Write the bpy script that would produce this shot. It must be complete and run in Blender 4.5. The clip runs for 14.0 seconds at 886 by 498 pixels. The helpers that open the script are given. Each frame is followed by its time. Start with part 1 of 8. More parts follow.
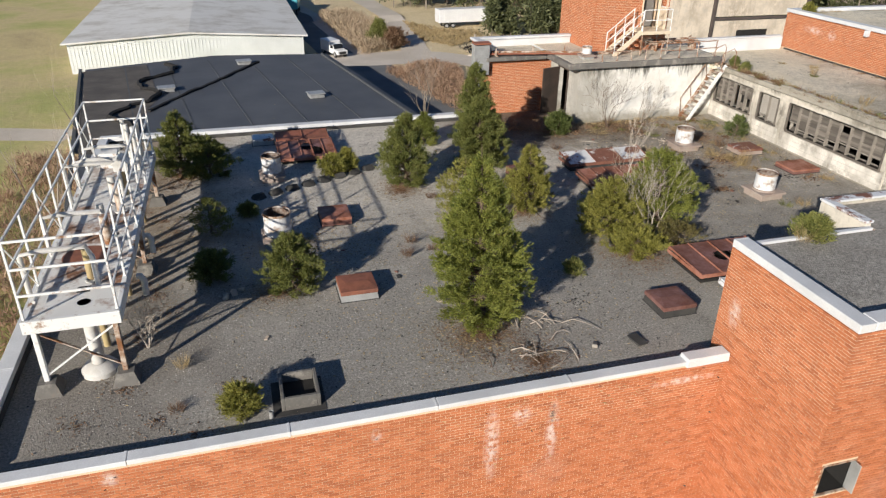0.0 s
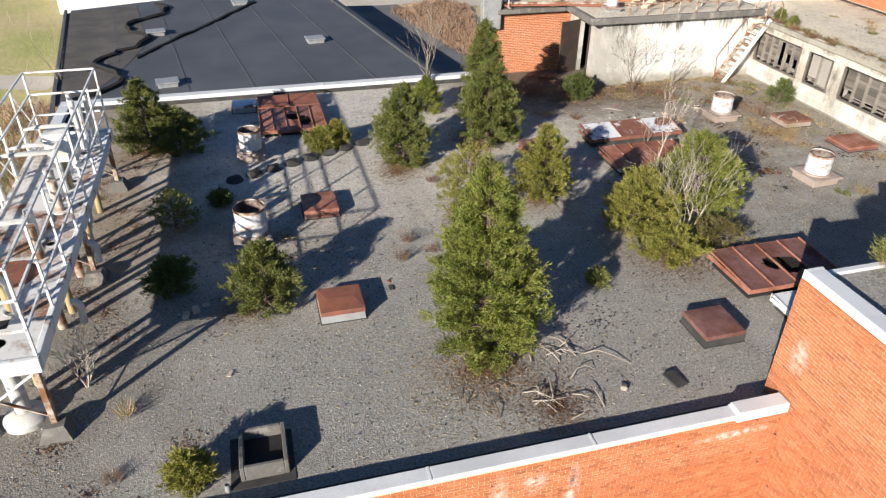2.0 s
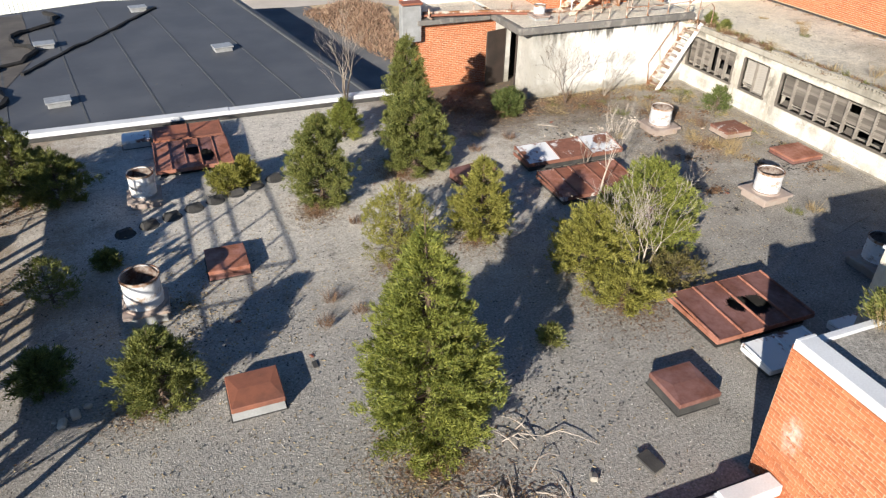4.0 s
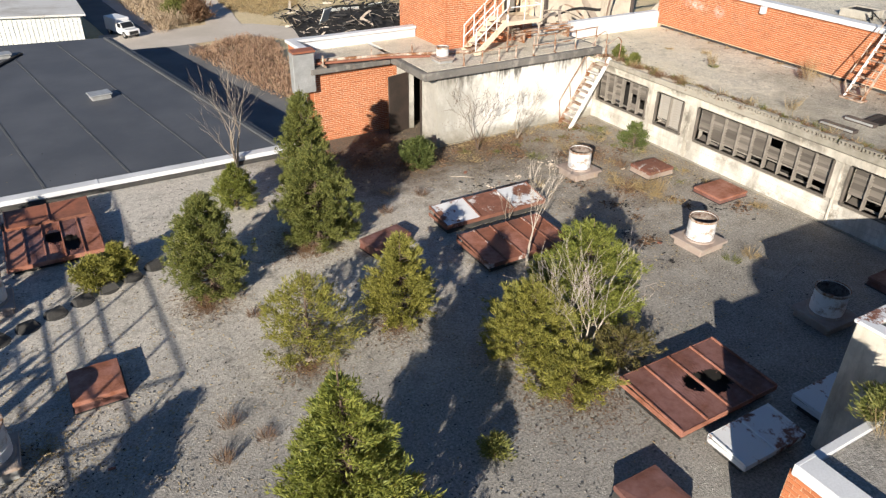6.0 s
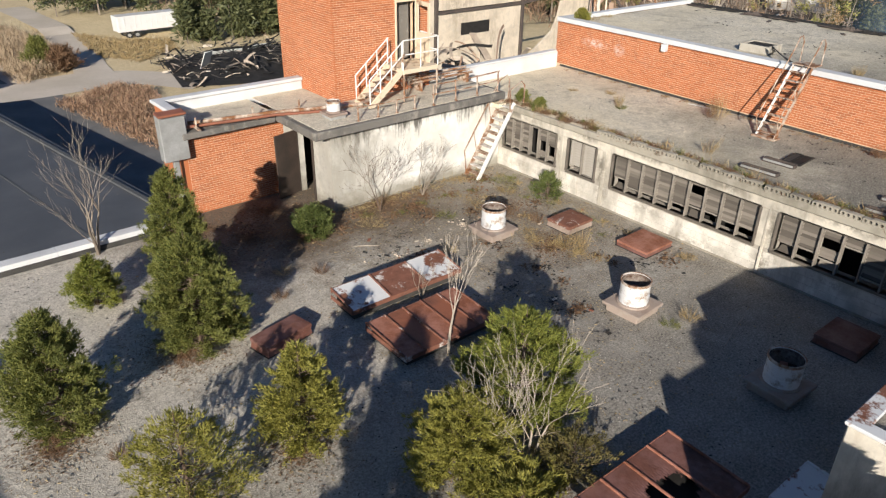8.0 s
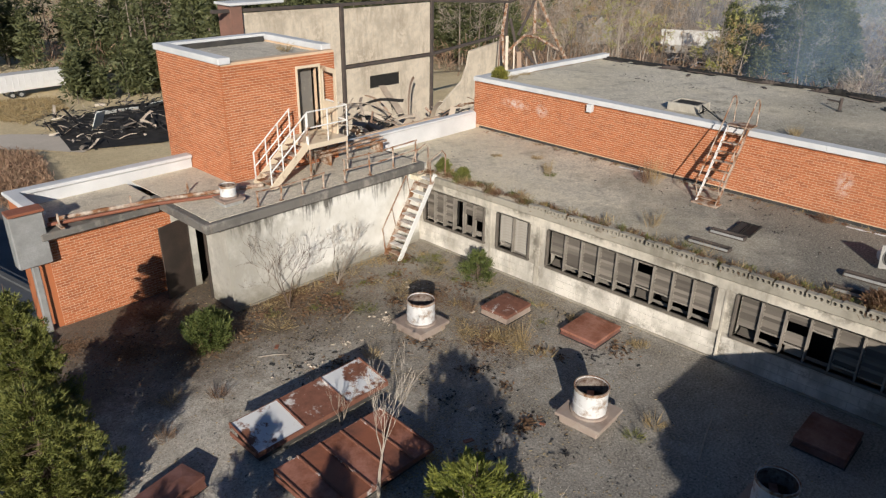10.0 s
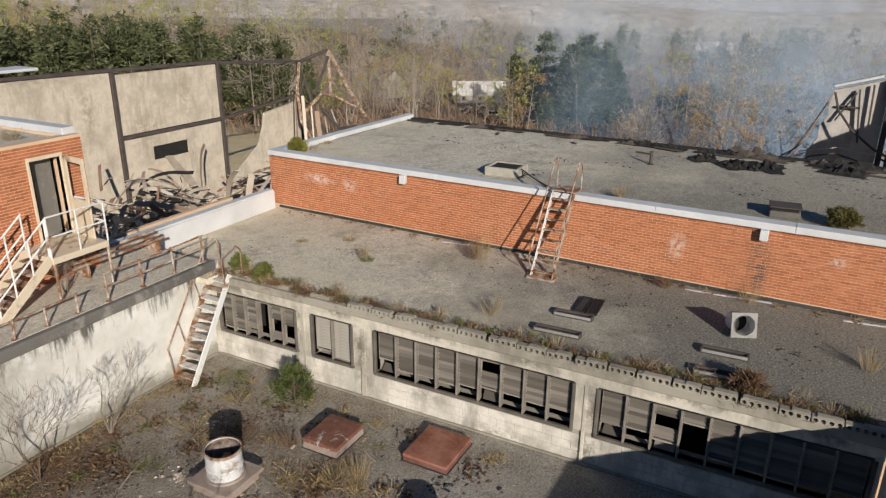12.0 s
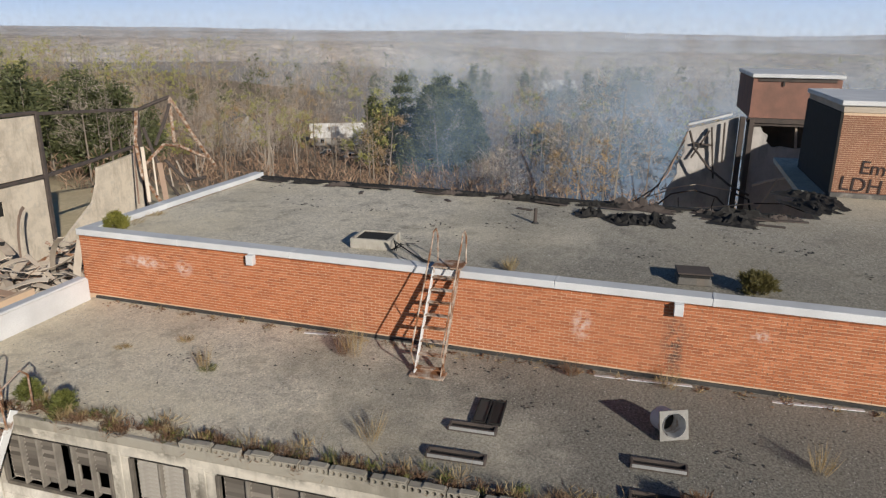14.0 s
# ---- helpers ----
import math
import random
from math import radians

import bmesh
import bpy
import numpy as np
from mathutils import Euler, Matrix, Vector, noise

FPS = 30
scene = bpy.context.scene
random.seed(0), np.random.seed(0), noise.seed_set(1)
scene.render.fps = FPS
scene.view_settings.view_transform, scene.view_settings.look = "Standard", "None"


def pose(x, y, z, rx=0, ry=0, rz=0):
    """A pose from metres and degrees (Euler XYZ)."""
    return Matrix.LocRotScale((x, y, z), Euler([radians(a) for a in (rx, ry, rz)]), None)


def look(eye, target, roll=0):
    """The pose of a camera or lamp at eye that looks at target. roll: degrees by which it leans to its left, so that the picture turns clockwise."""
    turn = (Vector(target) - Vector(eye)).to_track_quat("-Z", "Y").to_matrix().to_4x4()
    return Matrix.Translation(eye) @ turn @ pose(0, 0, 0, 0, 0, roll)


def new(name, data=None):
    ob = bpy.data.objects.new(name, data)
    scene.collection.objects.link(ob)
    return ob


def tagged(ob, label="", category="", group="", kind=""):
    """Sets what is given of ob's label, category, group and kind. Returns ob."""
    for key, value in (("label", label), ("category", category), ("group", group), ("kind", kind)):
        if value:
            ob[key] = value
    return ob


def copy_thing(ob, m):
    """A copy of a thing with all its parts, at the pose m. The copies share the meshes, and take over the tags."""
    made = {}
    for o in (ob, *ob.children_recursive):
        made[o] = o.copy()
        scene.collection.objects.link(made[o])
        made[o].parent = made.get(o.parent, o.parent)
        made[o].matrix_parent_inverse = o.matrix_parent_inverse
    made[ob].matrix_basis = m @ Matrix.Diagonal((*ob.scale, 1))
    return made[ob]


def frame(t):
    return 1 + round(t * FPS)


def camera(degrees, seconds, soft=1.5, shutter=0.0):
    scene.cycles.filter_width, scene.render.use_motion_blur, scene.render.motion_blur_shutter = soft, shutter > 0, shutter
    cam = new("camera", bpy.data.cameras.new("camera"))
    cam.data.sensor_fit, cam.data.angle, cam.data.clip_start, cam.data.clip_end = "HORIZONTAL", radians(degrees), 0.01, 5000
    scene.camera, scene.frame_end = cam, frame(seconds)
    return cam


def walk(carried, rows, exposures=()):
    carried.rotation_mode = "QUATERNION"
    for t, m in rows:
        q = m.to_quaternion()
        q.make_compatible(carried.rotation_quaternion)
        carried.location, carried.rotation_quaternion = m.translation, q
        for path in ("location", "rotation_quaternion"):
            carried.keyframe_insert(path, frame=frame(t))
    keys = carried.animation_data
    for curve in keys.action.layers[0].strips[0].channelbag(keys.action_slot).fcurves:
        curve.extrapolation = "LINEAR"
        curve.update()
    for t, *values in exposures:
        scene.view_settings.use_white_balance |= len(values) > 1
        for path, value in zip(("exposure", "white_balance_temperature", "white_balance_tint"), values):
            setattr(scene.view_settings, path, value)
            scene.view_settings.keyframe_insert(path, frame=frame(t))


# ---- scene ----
cam = camera(64.0, 14.0, 1.3)
PATH = [
    (0, (0.587, 1.508, 9.041), (1.092, 3.216, 8.13), 0.9),
    (0.5, (0.883, 2.367, 9.036), (1.376, 4.052, 8.078), 0.9),
    (1, (1.192, 3.25, 9.071), (1.673, 4.919, 8.079), 0.9),
    (1.5, (1.442, 3.978, 9.081), (1.912, 5.629, 8.055), 0.9),
    (2, (1.663, 4.593, 9.053), (2.123, 6.225, 7.992), 0.9),
    (2.5, (1.846, 5.163, 8.966), (2.303, 6.784, 7.888), 0.9),
    (3, (2.051, 5.764, 8.894), (2.554, 7.372, 7.818), 0.9),
    (3.2, (2.116, 6.021, 8.923), (2.651, 7.617, 7.842), 1.0),
    (5.3, (2.971, 8.528, 9.088), (3.764, 10.04, 8.047), 0.9),
    (5.5, (3.092, 8.768, 9.089), (3.908, 10.272, 8.054), 0.8),
    (6, (3.347, 9.327, 9.071), (4.227, 10.809, 8.056), 0.9),
    (6.5, (3.651, 9.879, 9.032), (4.591, 11.337, 8.036), 0.9),
    (7, (3.975, 10.444, 8.998), (4.977, 11.873, 8.022), 0.9),
    (7.5, (4.326, 10.994, 8.957), (5.389, 12.394, 8.002), 0.9),
    (8, (4.702, 11.572, 8.953), (5.826, 12.936, 8.017), 0.9),
    (8.2, (4.887, 11.788, 8.951), (6.032, 13.14, 8.021), 0.8),
    (10.3, (6.853, 14.039, 9.014), (8.226, 15.252, 8.21), 0.8),
    (10.5, (7.103, 14.226, 9.019), (8.511, 15.406, 8.23), 0.7),
    (11, (7.732, 14.752, 9.001), (9.243, 15.825, 8.248), 0.7),
    (11.5, (8.38, 15.226, 8.955), (9.974, 16.196, 8.235), 0.6),
    (12, (9.103, 15.692, 8.908), (10.77, 16.558, 8.223), 0.6),
    (12.5, (9.808, 16.104, 8.875), (11.534, 16.872, 8.219), 0.6),
    (13, (10.538, 16.469, 8.896), (12.307, 17.157, 8.266), 0.6),
    (13.5, (11.305, 16.784, 8.913), (13.111, 17.397, 8.312), 0.5),
    (14, (12.129, 17.076, 8.921), (13.967, 17.61, 8.341), 0.5),
]
EXPOSURES = [(0.0, 0.415, 6150, 10), (1.0, 0.625, 6150, 10), (2.0, 0.875, 6120, 10), (3.0, 1.035, 6100, 10), (5.5, 0.875, 6280, 10), (6.5, 0.775, 6330, 10), (8.0, 0.545, 6280, 10), (10.5, 0.095, 6240, 10), (11.5, 0.025, 6240, 10), (12.5, -0.005, 6240, 10), (14.0, -0.045, 6150, 10)]
walk(cam, [(t, look(eye, target, roll)) for t, eye, target, roll in PATH], EXPOSURES)

# ---- world, sun, exposure ----
SUN_TO = Vector((-0.672, -0.659, 0.338))
world = bpy.data.worlds.new("world")
scene.world = world
world.use_nodes = True
_wn = world.node_tree.nodes
_sky = _wn.new("ShaderNodeTexSky")
_sky.sky_type = "NISHITA"
_sky.sun_disc = False
_sky.sun_elevation = radians(19.8)
_sky.sun_rotation = math.atan2(SUN_TO.x, SUN_TO.y)
_sky.air_density, _sky.dust_density, _sky.ozone_density = 0.8, 0.0, 4.0
world.node_tree.links.new(_sky.outputs[0], _wn["Background"].inputs[0])
_wn["Background"].inputs[1].default_value = 0.054
sun = new("sun", bpy.data.lights.new("sun", "SUN"))
sun.data.energy, sun.data.angle, sun.data.color = 5.0, radians(0.55), (1.0, 0.9, 0.76)
sun.matrix_world = look(SUN_TO * 100, (0, 0, 0))


# ---- materials ----
class Nodes:
    def __init__(self, name, by_place=False):
        self.by_place = by_place
        self.m = bpy.data.materials.new(name)
        self.m.use_nodes = True
        self.t = self.m.node_tree
        self.b = self.t.nodes["Principled BSDF"]

    def node(self, kind, **sets):
        n = self.t.nodes.new("ShaderNode" + kind)
        for k, v in sets.items():
            n.inputs[k].default_value = v
        return n

    def link(self, a, b):
        self.t.links.new(a, b)

    def coords(self):
        if self.by_place:
            return self.node("NewGeometry").outputs["Position"]
        return self.node("TexCoord").outputs["Object"]

    def noise(self, scale, detail=4.0, rough=0.55, stretch=None):
        n = self.node("TexNoise", Scale=scale, Detail=detail, Roughness=rough)
        src = self.coords()
        if stretch:
            mp = self.node("Mapping")
            mp.inputs["Scale"].default_value = stretch
            self.link(src, mp.inputs["Vector"])
            src = mp.outputs[0]
        self.link(src, n.inputs["Vector"])
        return n.outputs["Fac"]

    def ramp(self, fac, stops):
        n = self.node("ValToRGB")
        e = n.color_ramp.elements
        while len(e) < len(stops):
            e.new(0.5)
        for el, (p, c) in zip(e, stops):
            el.position = p
            el.color = (*c, 1) if len(c) == 3 else c
        self.link(fac, n.inputs[0])
        return n.outputs[0]

    def band(self, fac, lo, hi):
        n = self.node("MapRange")
        n.inputs["From Min"].default_value, n.inputs["From Max"].default_value = lo, hi
        self.link(fac, n.inputs["Value"])
        return n.outputs[0]

    def mix(self, fac, a, b, mode="MIX"):
        n = self.t.nodes.new("ShaderNodeMix")
        n.data_type, n.blend_type = "RGBA", mode
        for sock, val in ((n.inputs[0], fac), (n.inputs[6], a), (n.inputs[7], b)):
            if isinstance(val, (int, float)):
                sock.default_value = val
            elif isinstance(val, tuple):
                sock.default_value = (*val, 1)
            else:
                self.link(val, sock)
        return n.outputs[2]

    def math(self, op, a, b=0.0):
        n = self.node("Math")
        n.operation = op
        for sock, val in zip(n.inputs, (a, b)):
            if isinstance(val, (int, float)):
                sock.default_value = val
            else:
                self.link(val, sock)
        return n.outputs[0]

    def bump(self, height, strength=0.5, dist=0.01):
        n = self.node("Bump", Strength=strength, Distance=dist)
        self.link(height, n.inputs["Height"])
        self.link(n.outputs[0], self.b.inputs["Normal"])

    def done(self, colour, rough=0.8, metal=0.0):
        for sock, val in ((self.b.inputs["Base Color"], colour), (self.b.inputs["Roughness"], rough), (self.b.inputs["Metallic"], metal)):
            if isinstance(val, (int, float)):
                sock.default_value = val
            elif isinstance(val, tuple):
                sock.default_value = (*val, 1)
            else:
                self.link(val, sock)
        return self.m


def piece_random(n):
    """A value from 0 to 1 for each piece, whether an object or an island of a joined mesh."""
    isl = n.node("NewGeometry").outputs["Random Per Island"]
    obj = n.node("ObjectInfo").outputs["Random"]
    return n.math("FRACT", n.math("ADD", isl, obj))


def two_tone(name, a, b, scale, rough=0.85, metal=0.0, bump=0.3, dist=0.01, fine=40.0, c=None, lo=0.35, hi=0.65):
    n = Nodes(name)
    big = n.band(n.noise(scale, 5), lo, hi)
    col = n.mix(big, a, b)
    small = n.noise(fine, 3)
    col = n.mix(n.band(small, 0.3, 0.7), col, n.mix(0.5, col, c or tuple(v * 0.6 for v in a)))
    n.bump(small, bump, dist)
    return n.done(col, rough, metal)


def spot(n, pos, centre, size, grain):
    """A ragged stain about a point of the wall: 1 in its middle, 0 outside."""
    mp = n.node("VectorMath")
    mp.operation = "SUBTRACT"
    n.link(pos, mp.inputs[0])
    mp.inputs[1].default_value = centre
    sc = n.node("VectorMath")
    sc.operation = "DIVIDE"
    n.link(mp.outputs[0], sc.inputs[0])
    sc.inputs[1].default_value = size
    ln = n.node("VectorMath")
    ln.operation = "LENGTH"
    n.link(sc.outputs[0], ln.inputs[0])
    fade = n.band(ln.outputs["Value"], 1.0, 0.15)
    return n.math("MULTIPLY", fade, n.band(grain, 0.43, 0.56))


def brick_material():
    n = Nodes("red_brick")
    r = piece_random(n)
    col = n.ramp(r, [(0.0, (0.33, 0.106, 0.043)), (0.3, (0.4, 0.134, 0.053)), (0.75, (0.45, 0.152, 0.061)), (1.0, (0.5, 0.182, 0.08))])
    pos = n.node("NewGeometry").outputs["Position"]
    grain = n.node("TexNoise", Scale=7.0, Detail=6.0, Roughness=0.7)
    n.link(pos, grain.inputs["Vector"])
    g = grain.outputs["Fac"]
    broad = n.node("TexNoise", Scale=0.6, Detail=5.0, Roughness=0.6)
    n.link(pos, broad.inputs["Vector"])
    wash = n.band(broad.outputs["Fac"], 0.6, 0.78)
    col = n.mix(n.math("MULTIPLY", wash, 0.14), col, (0.62, 0.5, 0.46))
    soot = n.band(broad.outputs["Fac"], 0.42, 0.25)
    col = n.mix(n.math("MULTIPLY", soot, 0.3), col, (0.24, 0.1, 0.06))
    for centre, size in (((4.7, 11.75, -1.0), (0.2, 0.6, 1.1)), ((6.02, 11.75, -0.95), (0.17, 0.6, 0.95)), ((5.3, 11.75, -0.4), (0.25, 0.6, 0.3)), ((2.36, 11.75, -0.25), (0.12, 0.5, 0.22)), ((9.0, 11.75, -0.24), (0.9, 0.5, 0.12)), ((-2.3, 11.75, -0.1), (0.2, 0.5, 0.2)),
                         ((10.0, 11.85, 1.2), (0.5, 0.22, 0.42)), ((26.2, 28.95, 3.4), (0.5, 0.75, 0.2)), ((26.2, 27.8, 3.35), (0.5, 0.3, 0.25)), ((26.0, 18.1, 3.2), (0.5, 0.25, 0.4)), ((25.9, 14.7, 3.42), (0.5, 0.22, 0.15))):
        col = n.mix(n.math("MULTIPLY", spot(n, pos, centre, size, g), 0.78), col, (0.7, 0.64, 0.62))
    for centre, size in (((25.9, 16.25, 3.0), (0.6, 0.3, 1.0)), ((6.0, 11.75, -0.5), (0.09, 0.5, 0.35))):
        col = n.mix(n.math("MULTIPLY", spot(n, pos, centre, size, g), 0.9), col, (0.05, 0.04, 0.035))
    n.bump(n.noise(90, 3), 0.4, 0.004)
    return n.done(col, 0.86)


def gravel_material(name="roof_gravel", tint=(1.3, 1.27, 1.2), soiled=True, bleached=0.3):
    n = Nodes(name)
    v = n.node("TexVoronoi", Scale=38.0)
    n.link(n.coords(), v.inputs["Vector"])
    stone = n.ramp(v.outputs["Color"], [(0.0, (0.2, 0.19, 0.175)), (0.5, (0.41, 0.39, 0.36)), (1.0, (0.64, 0.61, 0.565))])
    fine = n.noise(20, 6, 0.78)
    col = n.mix(0.55, stone, n.ramp(fine, [(0.36, (0.12, 0.114, 0.105)), (0.5, (0.39, 0.372, 0.344)), (0.66, (0.69, 0.66, 0.61))]))
    mid = n.band(n.noise(5.0, 6, 0.75), 0.5, 0.64)
    col = n.mix(n.math("MULTIPLY", mid, 0.45), col, (0.16, 0.145, 0.125))
    clump = n.band(n.noise(13.0, 3, 0.6), 0.57, 0.66)
    col = n.mix(n.math("MULTIPLY", clump, 0.48), col, (0.07, 0.066, 0.06))
    bright = n.band(n.noise(17.0, 2, 0.5), 0.6, 0.68)
    col = n.mix(n.math("MULTIPLY", bright, 0.34), col, (0.72, 0.69, 0.64))
    moss = n.band(n.noise(0.22, 6, 0.65), 0.5, 0.72)
    col = n.mix(n.math("MULTIPLY", moss, 0.42), col, (0.15, 0.135, 0.11))
    dark = n.band(n.noise(1.6, 6, 0.7), 0.54, 0.7)
    col = n.mix(n.math("MULTIPLY", dark, 0.6), col, (0.075, 0.07, 0.062))
    sep = n.node("SeparateXYZ")
    n.link(n.coords(), sep.inputs[0])
    if not soiled:
        olive = n.band(n.noise(0.16, 5, 0.6), 0.4, 0.62)
        col = n.mix(n.math("MULTIPLY", olive, 0.45), col, (0.54, 0.49, 0.39))
        # darker towards the south end, broken up by noise
        south_dark = n.math("ADD", n.math("MULTIPLY", sep.outputs[1], -0.11), n.math("MULTIPLY", n.noise(0.35, 6, 0.65), 2.2))
        south_dark = n.math("MULTIPLY", n.band(south_dark, -1.7, -0.9), n.band(sep.outputs[0], 45.0, 24.0))
        col = n.mix(n.math("MULTIPLY", south_dark, 0.9), col, n.mix(n.band(fine, 0.4, 0.6), (0.04, 0.039, 0.037), (0.17, 0.167, 0.158)))
        col = n.mix(1.0, col, tint, "MULTIPLY")
        n.bump(n.math("ADD", v.outputs["Distance"], fine), 0.6, 0.012)
        return n.done(col, 0.95)
    west = n.math("ADD", n.math("MULTIPLY", sep.outputs[0], -0.16), n.math("MULTIPLY", n.noise(0.45, 5, 0.6), 1.6))
    soil = n.band(west, 0.7, 1.1)
    col = n.mix(n.math("MULTIPLY", soil, 0.75), col, n.mix(n.band(fine, 0.35, 0.65), (0.1, 0.075, 0.05), (0.24, 0.185, 0.125)))
    south = n.math("ADD", n.math("MULTIPLY", sep.outputs[1], 0.1), n.math("MULTIPLY", n.noise(0.6, 5, 0.65), 2.0))
    weedy = n.math("MULTIPLY", n.band(south, 2.6, 3.25), n.band(sep.outputs[0], 12.0, 16.0))
    col = n.mix(n.math("MULTIPLY", weedy, 0.6), col, n.mix(n.band(fine, 0.35, 0.65), (0.06, 0.054, 0.046), (0.22, 0.195, 0.16)))
    crust = n.math("MULTIPLY", n.band(n.noise(1.1, 7, 0.75), 0.46, 0.58), n.band(sep.outputs[0], 8.5, 13.0))
    col = n.mix(n.math("MULTIPLY", crust, 0.7), col, n.mix(n.band(fine, 0.42, 0.58), (0.05, 0.044, 0.037), (0.27, 0.23, 0.18)))
    # leaf mould, painted darker to include the trees' shadow in the corner
    mould_shade = n.math("ADD", sep.outputs[1], n.math("MULTIPLY", n.noise(0.7, 6, 0.7), 5.0))
    mould_shade = n.math("MULTIPLY", n.math("MULTIPLY", n.band(mould_shade, 27.8, 29.4), n.band(sep.outputs[0], 8.2, 9.8)), n.band(sep.outputs[0], 19.5, 15.5))
    col = n.mix(n.math("MULTIPLY", mould_shade, 0.92), col, n.mix(n.band(fine, 0.35, 0.65), (0.045, 0.036, 0.028), (0.15, 0.115, 0.082)))
    front = n.math("ADD", sep.outputs[1], n.math("MULTIPLY", n.noise(0.5, 6, 0.65), 7.0))
    col = n.mix(n.math("MULTIPLY", n.band(front, 26.5, 21.0), 0.75), col, n.mix(n.band(fine, 0.38, 0.62), (0.072, 0.071, 0.068), (0.25, 0.243, 0.232)))
    pale = n.band(n.noise(0.5, 5, 0.6), 0.5, 0.72)
    col = n.mix(n.math("MULTIPLY", pale, bleached), col, (0.5, 0.475, 0.44))
    col = n.mix(1.0, col, tint, "MULTIPLY")
    n.bump(n.math("ADD", v.outputs["Distance"], fine), 0.6, 0.012)
    return n.done(col, 0.95)


def concrete_material(name="weathered_concrete", light=(0.66, 0.62, 0.54), dirt=(0.2, 0.185, 0.16), stains=()):
    n = Nodes(name, True)
    streak = n.band(n.noise(1.2, 8, 0.72, (1, 1, 0.3)), 0.5, 0.7)
    col = n.mix(n.math("MULTIPLY", streak, 0.75), light, dirt)
    blotch = n.band(n.noise(0.45, 7, 0.7), 0.46, 0.64)
    col = n.mix(n.math("MULTIPLY", blotch, 0.8), col, tuple(0.35 * a + 0.65 * b for a, b in zip(light, dirt)))
    run = n.band(n.noise(3.0, 5, 0.6, (1, 1, 0.1)), 0.6, 0.72)
    col = n.mix(n.math("MULTIPLY", run, 0.35), col, (0.3, 0.2, 0.12))
    patch = n.band(n.noise(2.4, 6, 0.7), 0.52, 0.66)
    col = n.mix(n.math("MULTIPLY", patch, 0.5), col, (0.4, 0.37, 0.32))
    if stains:
        pos = n.node("NewGeometry").outputs["Position"]
        grain = n.noise(2.2, 7, 0.75)
        for centre, size, depth in stains:
            col = n.mix(n.math("MULTIPLY", spot(n, pos, centre, size, grain), depth), col, tuple(v * 1.1 for v in dirt))
    n.bump(n.noise(30, 5, 0.7), 0.5, 0.01)
    return n.done(col, 0.9)


def limewash_material(stains):
    """Whitewashed concrete with sooty drips that hang down from its head and bare grey patches."""
    n = Nodes("limewashed_concrete")
    pos = n.node("NewGeometry").outputs["Position"]
    sep = n.node("SeparateXYZ")
    n.link(pos, sep.inputs[0])
    grain = n.noise(2.2, 7, 0.75)
    col = n.mix(n.band(n.noise(0.7, 7, 0.7), 0.4, 0.66), (0.8, 0.785, 0.74), (0.6, 0.575, 0.51))
    bare = n.math("ADD", n.math("MULTIPLY", sep.outputs[0], -0.3), n.math("MULTIPLY", n.noise(0.9, 7, 0.7, (1, 1, 0.5)), 1.6))
    col = n.mix(n.math("MULTIPLY", n.band(bare, -4.2, -3.6), 0.75), col, n.mix(n.band(grain, 0.35, 0.65), (0.18, 0.168, 0.14), (0.42, 0.395, 0.34)))
    drip = n.math("ADD", n.math("MULTIPLY", sep.outputs[2], 0.42), n.math("MULTIPLY", n.noise(1.9, 7, 0.75, (1, 1, 0.12)), 1.9))
    col = n.mix(n.math("MULTIPLY", n.band(drip, 1.86, 2.06), 0.93), col, (0.07, 0.064, 0.055))
    foot = n.math("SUBTRACT", n.math("MULTIPLY", n.noise(1.7, 6, 0.75), 1.2), sep.outputs[2])
    col = n.mix(n.math("MULTIPLY", n.band(foot, 0.12, 0.5), 0.7), col, (0.17, 0.155, 0.115))
    for centre, size, depth in stains:
        col = n.mix(n.math("MULTIPLY", spot(n, pos, centre, size, grain), depth * 0.5), col, (0.22, 0.205, 0.165))
    n.bump(n.noise(30, 5, 0.7), 0.5, 0.01)
    return n.done(col, 0.9)


def rust_paint(name, paint, rust, lo, hi, scale=1.6, rough=0.55):
    n = Nodes(name)
    f = n.band(n.noise(scale, 8, 0.72), lo, hi)
    f2 = n.ramp(n.noise(7, 5, 0.7), [(0.3, tuple(v * 0.55 for v in rust)), (0.7, rust)])
    col = n.mix(f, paint, f2)
    n.bump(n.noise(50, 4), 0.35, 0.004)
    return n.done(col, n.math("ADD", n.math("MULTIPLY", f, 0.35), rough))


def leaf_material(name, dark, mid, light):
    n = Nodes(name)
    col = n.ramp(piece_random(n), [(0.0, dark), (0.5, mid), (1.0, light)])
    big = n.band(n.noise(1.3, 3), 0.35, 0.7)
    col = n.mix(n.math("MULTIPLY", big, 0.4), col, light)
    n.done(col, 0.65)
    tr = n.node("BsdfTranslucent")
    n.link(col, tr.inputs[0])
    mx = n.node("MixShader", Fac=0.3)
    n.link(n.b.outputs[0], mx.inputs[1])
    n.link(tr.outputs[0], mx.inputs[2])
    n.link(mx.outputs[0], n.t.nodes["Material Output"].inputs[0])
    return n.m


